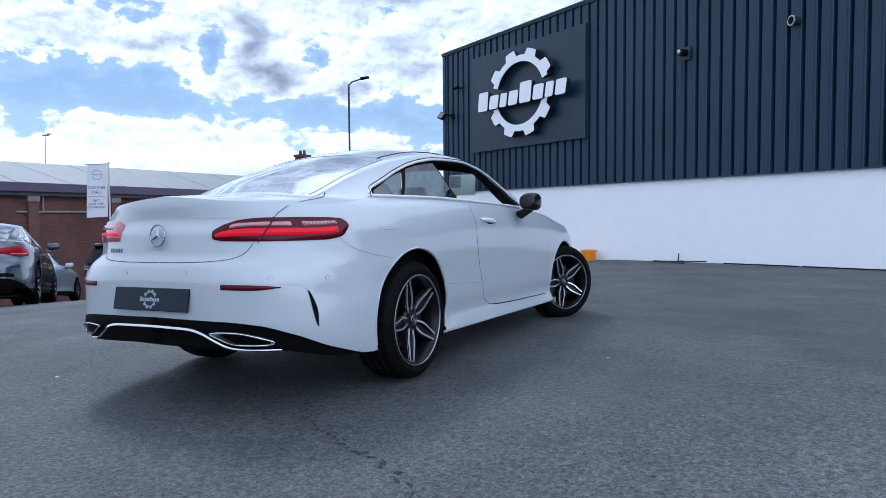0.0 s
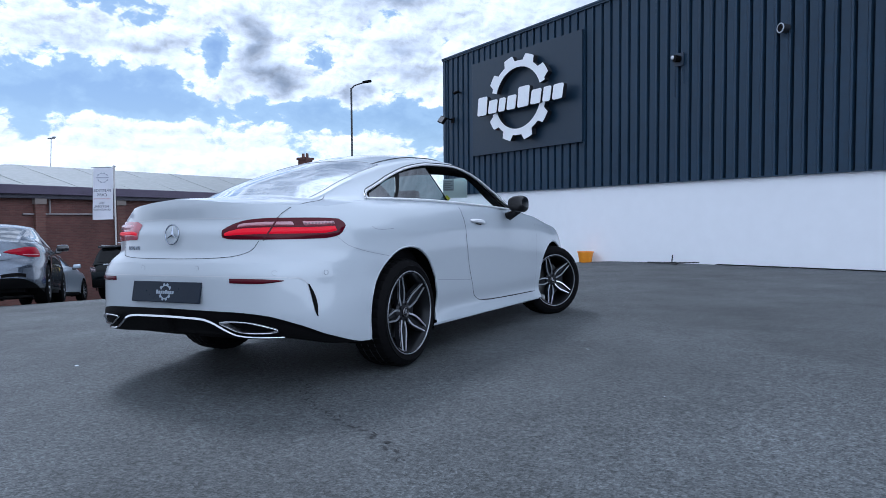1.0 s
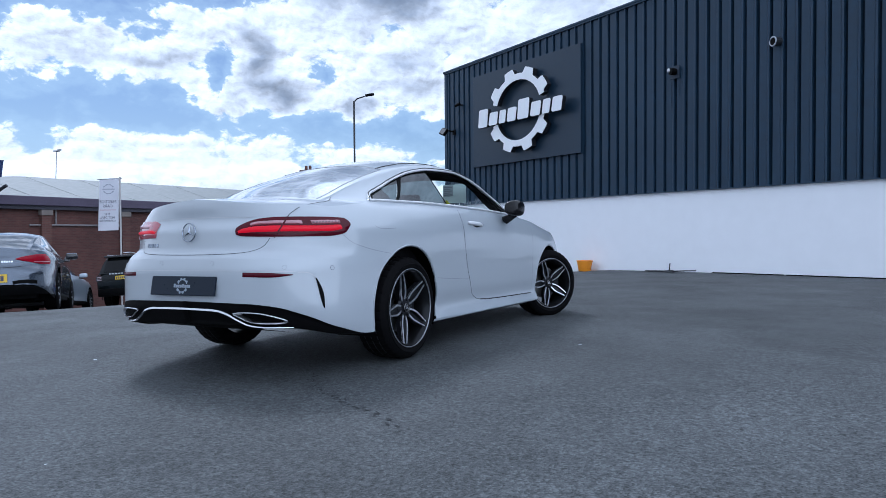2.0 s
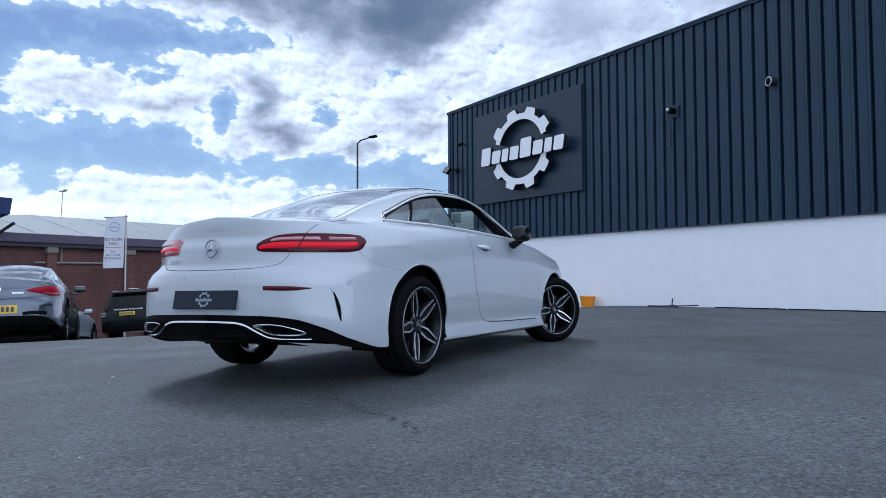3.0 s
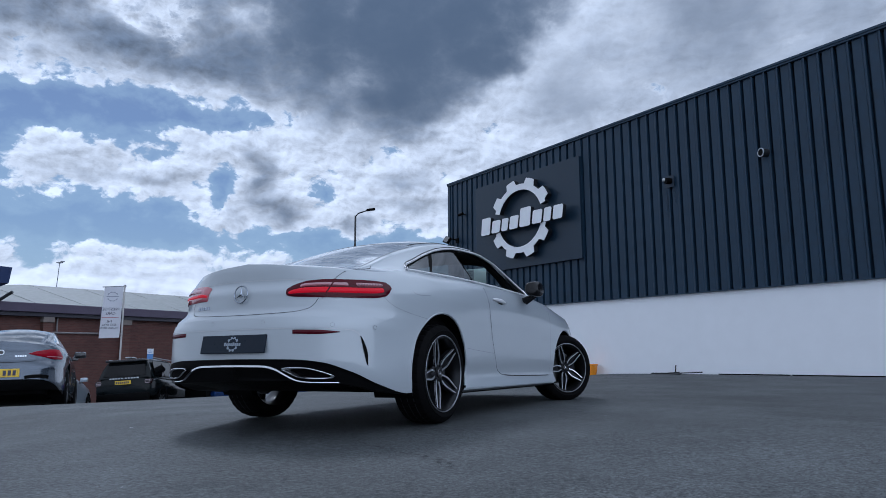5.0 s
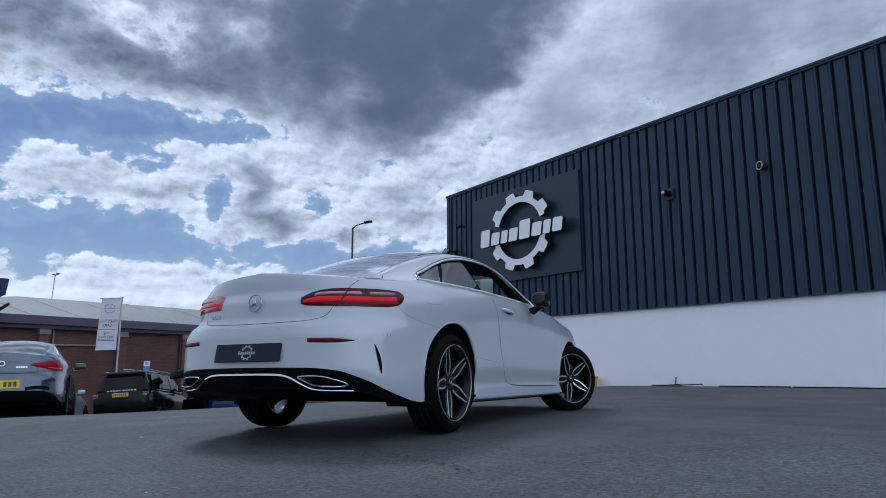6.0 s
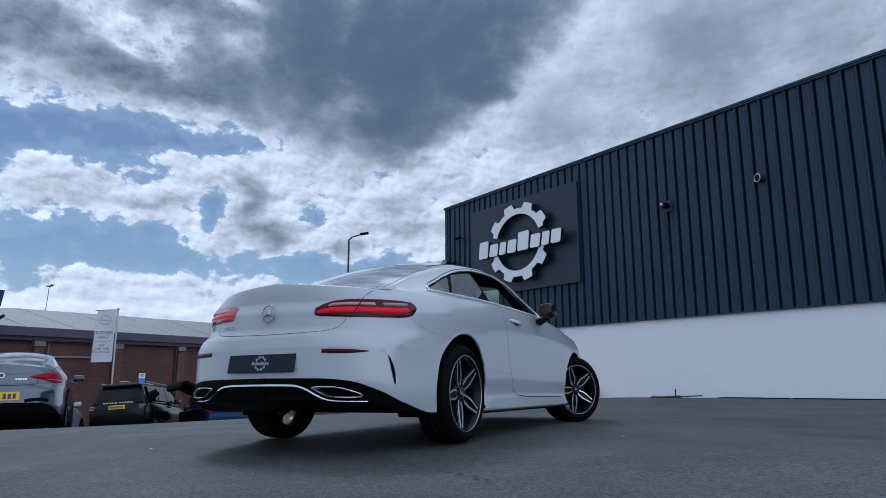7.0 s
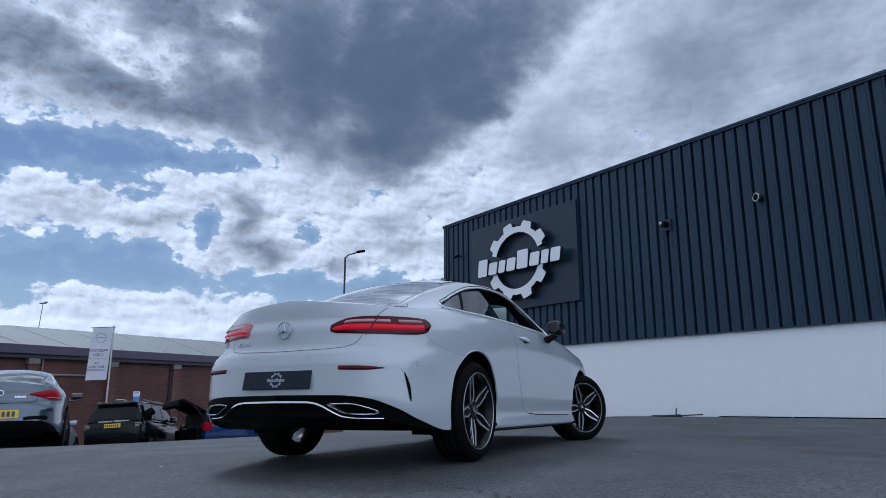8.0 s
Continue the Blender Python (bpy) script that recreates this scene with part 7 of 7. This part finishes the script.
    bm = bmesh.new()
    add_box(bm, (-0.12, -0.60, 1.80), (0.12, -0.20, 1.83), 0.012)
    part("aerial_fin", bm, M_WHITEINK, car)


M_LAMPGREY = principled("dim_lamp_lens", (0.34, 0.28, 0.30), 0.2, spec=0.3)
M_SMOKE = principled("smoked_lamp", (0.018, 0.008, 0.010), 0.12, coat=0.4)
parked_suv()


def parked_hatch():
    car = empty("blue_hatchback", on_slope(-15.29, 13.46, -14))
    tagged(car, "blue hatchback with its tailgate raised wide open", "car")
    bm = bmesh.new()
    add_box(bm, (-0.86, -0.78, 0.30), (0.86, 3.2, 0.95), 0.14)
    part("body_shell", bm, M_BLUEPAINT, car, smooth=40)
    rows = [[(-0.80, y, 0.93), (-hw, y, z - 0.05), (-hw + 0.08, y, z), (0, y, z + 0.01), (hw - 0.08, y, z), (hw, y, z - 0.05), (0.80, y, 0.93)] for y, hw, z in ((-0.55, 0.60, 1.36), (0.2, 0.64, 1.44), (1.0, 0.63, 1.43), (1.6, 0.66, 1.22), (2.2, 0.76, 0.95))]
    part("roof_panel", from_rows(rows), M_BLUEPAINT, car, smooth=30)
    for s in (1, -1):
        q = [(s * 0.81, -0.4, 0.98), (s * 0.81, 1.85, 0.98), (s * 0.675, 1.25, 1.33), (s * 0.645, -0.30, 1.33)]
        part("side_window", glass_quad(bmesh.new(), q if s > 0 else q[::-1]), M_DARKGLASS, car)
        bm = bmesh.new()
        add_box(bm, (s * 0.74 - 0.10, -0.80, 0.72), (s * 0.74 + 0.125, -0.50, 1.02), 0.04)
        part("tail_light", bm, M_REDSOFT if s > 0 else M_SMOKE, car, "red tail light" if s > 0 else "dark unlit tail light", smooth=40)
        for y in (0.0, 2.55):
            plain_wheel(car, (s * 0.83, y, 0.31), s, 0.31)
        part("gas_strut", tube([(s * 0.62, -0.58, 1.0), (s * 0.60, -1.05, 1.58)], 0.014, 6), M_DARKMETAL, car)
    # solid black block in place of the shade inside the open boot
    bm = bmesh.new()
    add_box(bm, (-0.70, -0.66, 0.55), (0.66, -0.56, 1.36), 0.02)
    part("boot_shade", bm, M_GAP, car)
    bm = bmesh.new()
    add_box(bm, (-0.84, -0.98, 0.32), (0.66, -0.785, 0.86), 0.06)
    part("rear_bumper", bm, M_BLACK, car, "black rear bumper", smooth=40)
    gate = Matrix.Translation((0, -0.55, 1.40)) @ Matrix.Rotation(radians(-24), 4, "X")
    bm = bmesh.new()
    add_box(bm, (-0.50, -1.05, -0.10), (0.60, 0.0, 0.0), 0.04, gate)
    add_box(bm, (-0.44, -1.12, -0.32), (0.54, -0.98, -0.06), 0.05, gate)
    tg = part("tailgate", bm, M_BLACK, car, "raised black tailgate underside", smooth=40)
    bm = bmesh.new()
    add_box(bm, (-0.44, -1.0, 0.004), (0.54, -0.1, 0.03), 0.01, gate)
    part("tailgate_glass", bm, M_BLACKGLASS, tg)


parked_hatch()


# marks on the tarmac ---------------------------------------------------------
M_CRACK = principled("crack", (0.022, 0.023, 0.025), 0.9)


def build_cracks():
    rng = random.Random(11)
    bm = bmesh.new()
    path = [(0.55, -0.62), (0.70, -0.76), (0.86, -0.92), (1.05, -1.0), (1.26, -1.11), (1.50, -1.22), (1.72, -1.38)]
    for (x0, y0), (x1, y1) in zip(path, path[1:]):
        for k in range(7):
            t = (k + rng.random()) / 7
            x, y = x0 + (x1 - x0) * t + rng.uniform(-0.03, 0.03), y0 + (y1 - y0) * t + rng.uniform(-0.03, 0.03)
            a = math.atan2(y1 - y0, x1 - x0) + rng.uniform(-0.9, 0.9)
            ln, w = rng.uniform(0.012, 0.035), rng.uniform(0.003, 0.008)
            c, s = math.cos(a), math.sin(a)
            vs = [bm.verts.new((x + c * u * ln - s * v * w, y + s * u * ln + c * v * w, ground_z(x, y) + 0.0035)) for u, v in ((-1, 0), (-0.3, 1), (0.5, 0.7), (1, 0), (0.4, -1), (-0.4, -0.8))]
            bm.faces.new(vs)
    ob = part("tarmac_crack", bm, M_CRACK)
    tagged(ob, "broken line of dark cracks across the tarmac", "crack", kind="stuff")
    bm = bmesh.new()
    for _ in range(18):
        x, y = rng.uniform(-3, 5), rng.uniform(-2.5, 5)
        z = ground_z(x, y) + 0.003
        r = rng.uniform(0.003, 0.007)
        bm.faces.new([bm.verts.new((x + r * math.cos(a) * rng.uniform(0.6, 1.3), y + r * math.sin(a) * rng.uniform(0.6, 1.3), z)) for a in (0, 1.2, 2.5, 3.8, 5)])
    for x, y, r in ((-1.34, -0.79, 0.02), (1.77, 1.05, 0.016)):
        z = ground_z(x, y) + 0.0035
        bm.faces.new([bm.verts.new((x + r * math.cos(a), y + r * 0.6 * math.sin(a), z)) for a in (0, 1.2, 2.5, 3.8, 5)])
    ob = part("pale_litter", bm, M_WHITEINK)
    tagged(ob, "tiny pale scraps scattered on the tarmac", "litter", kind="stuff")


build_cracks()
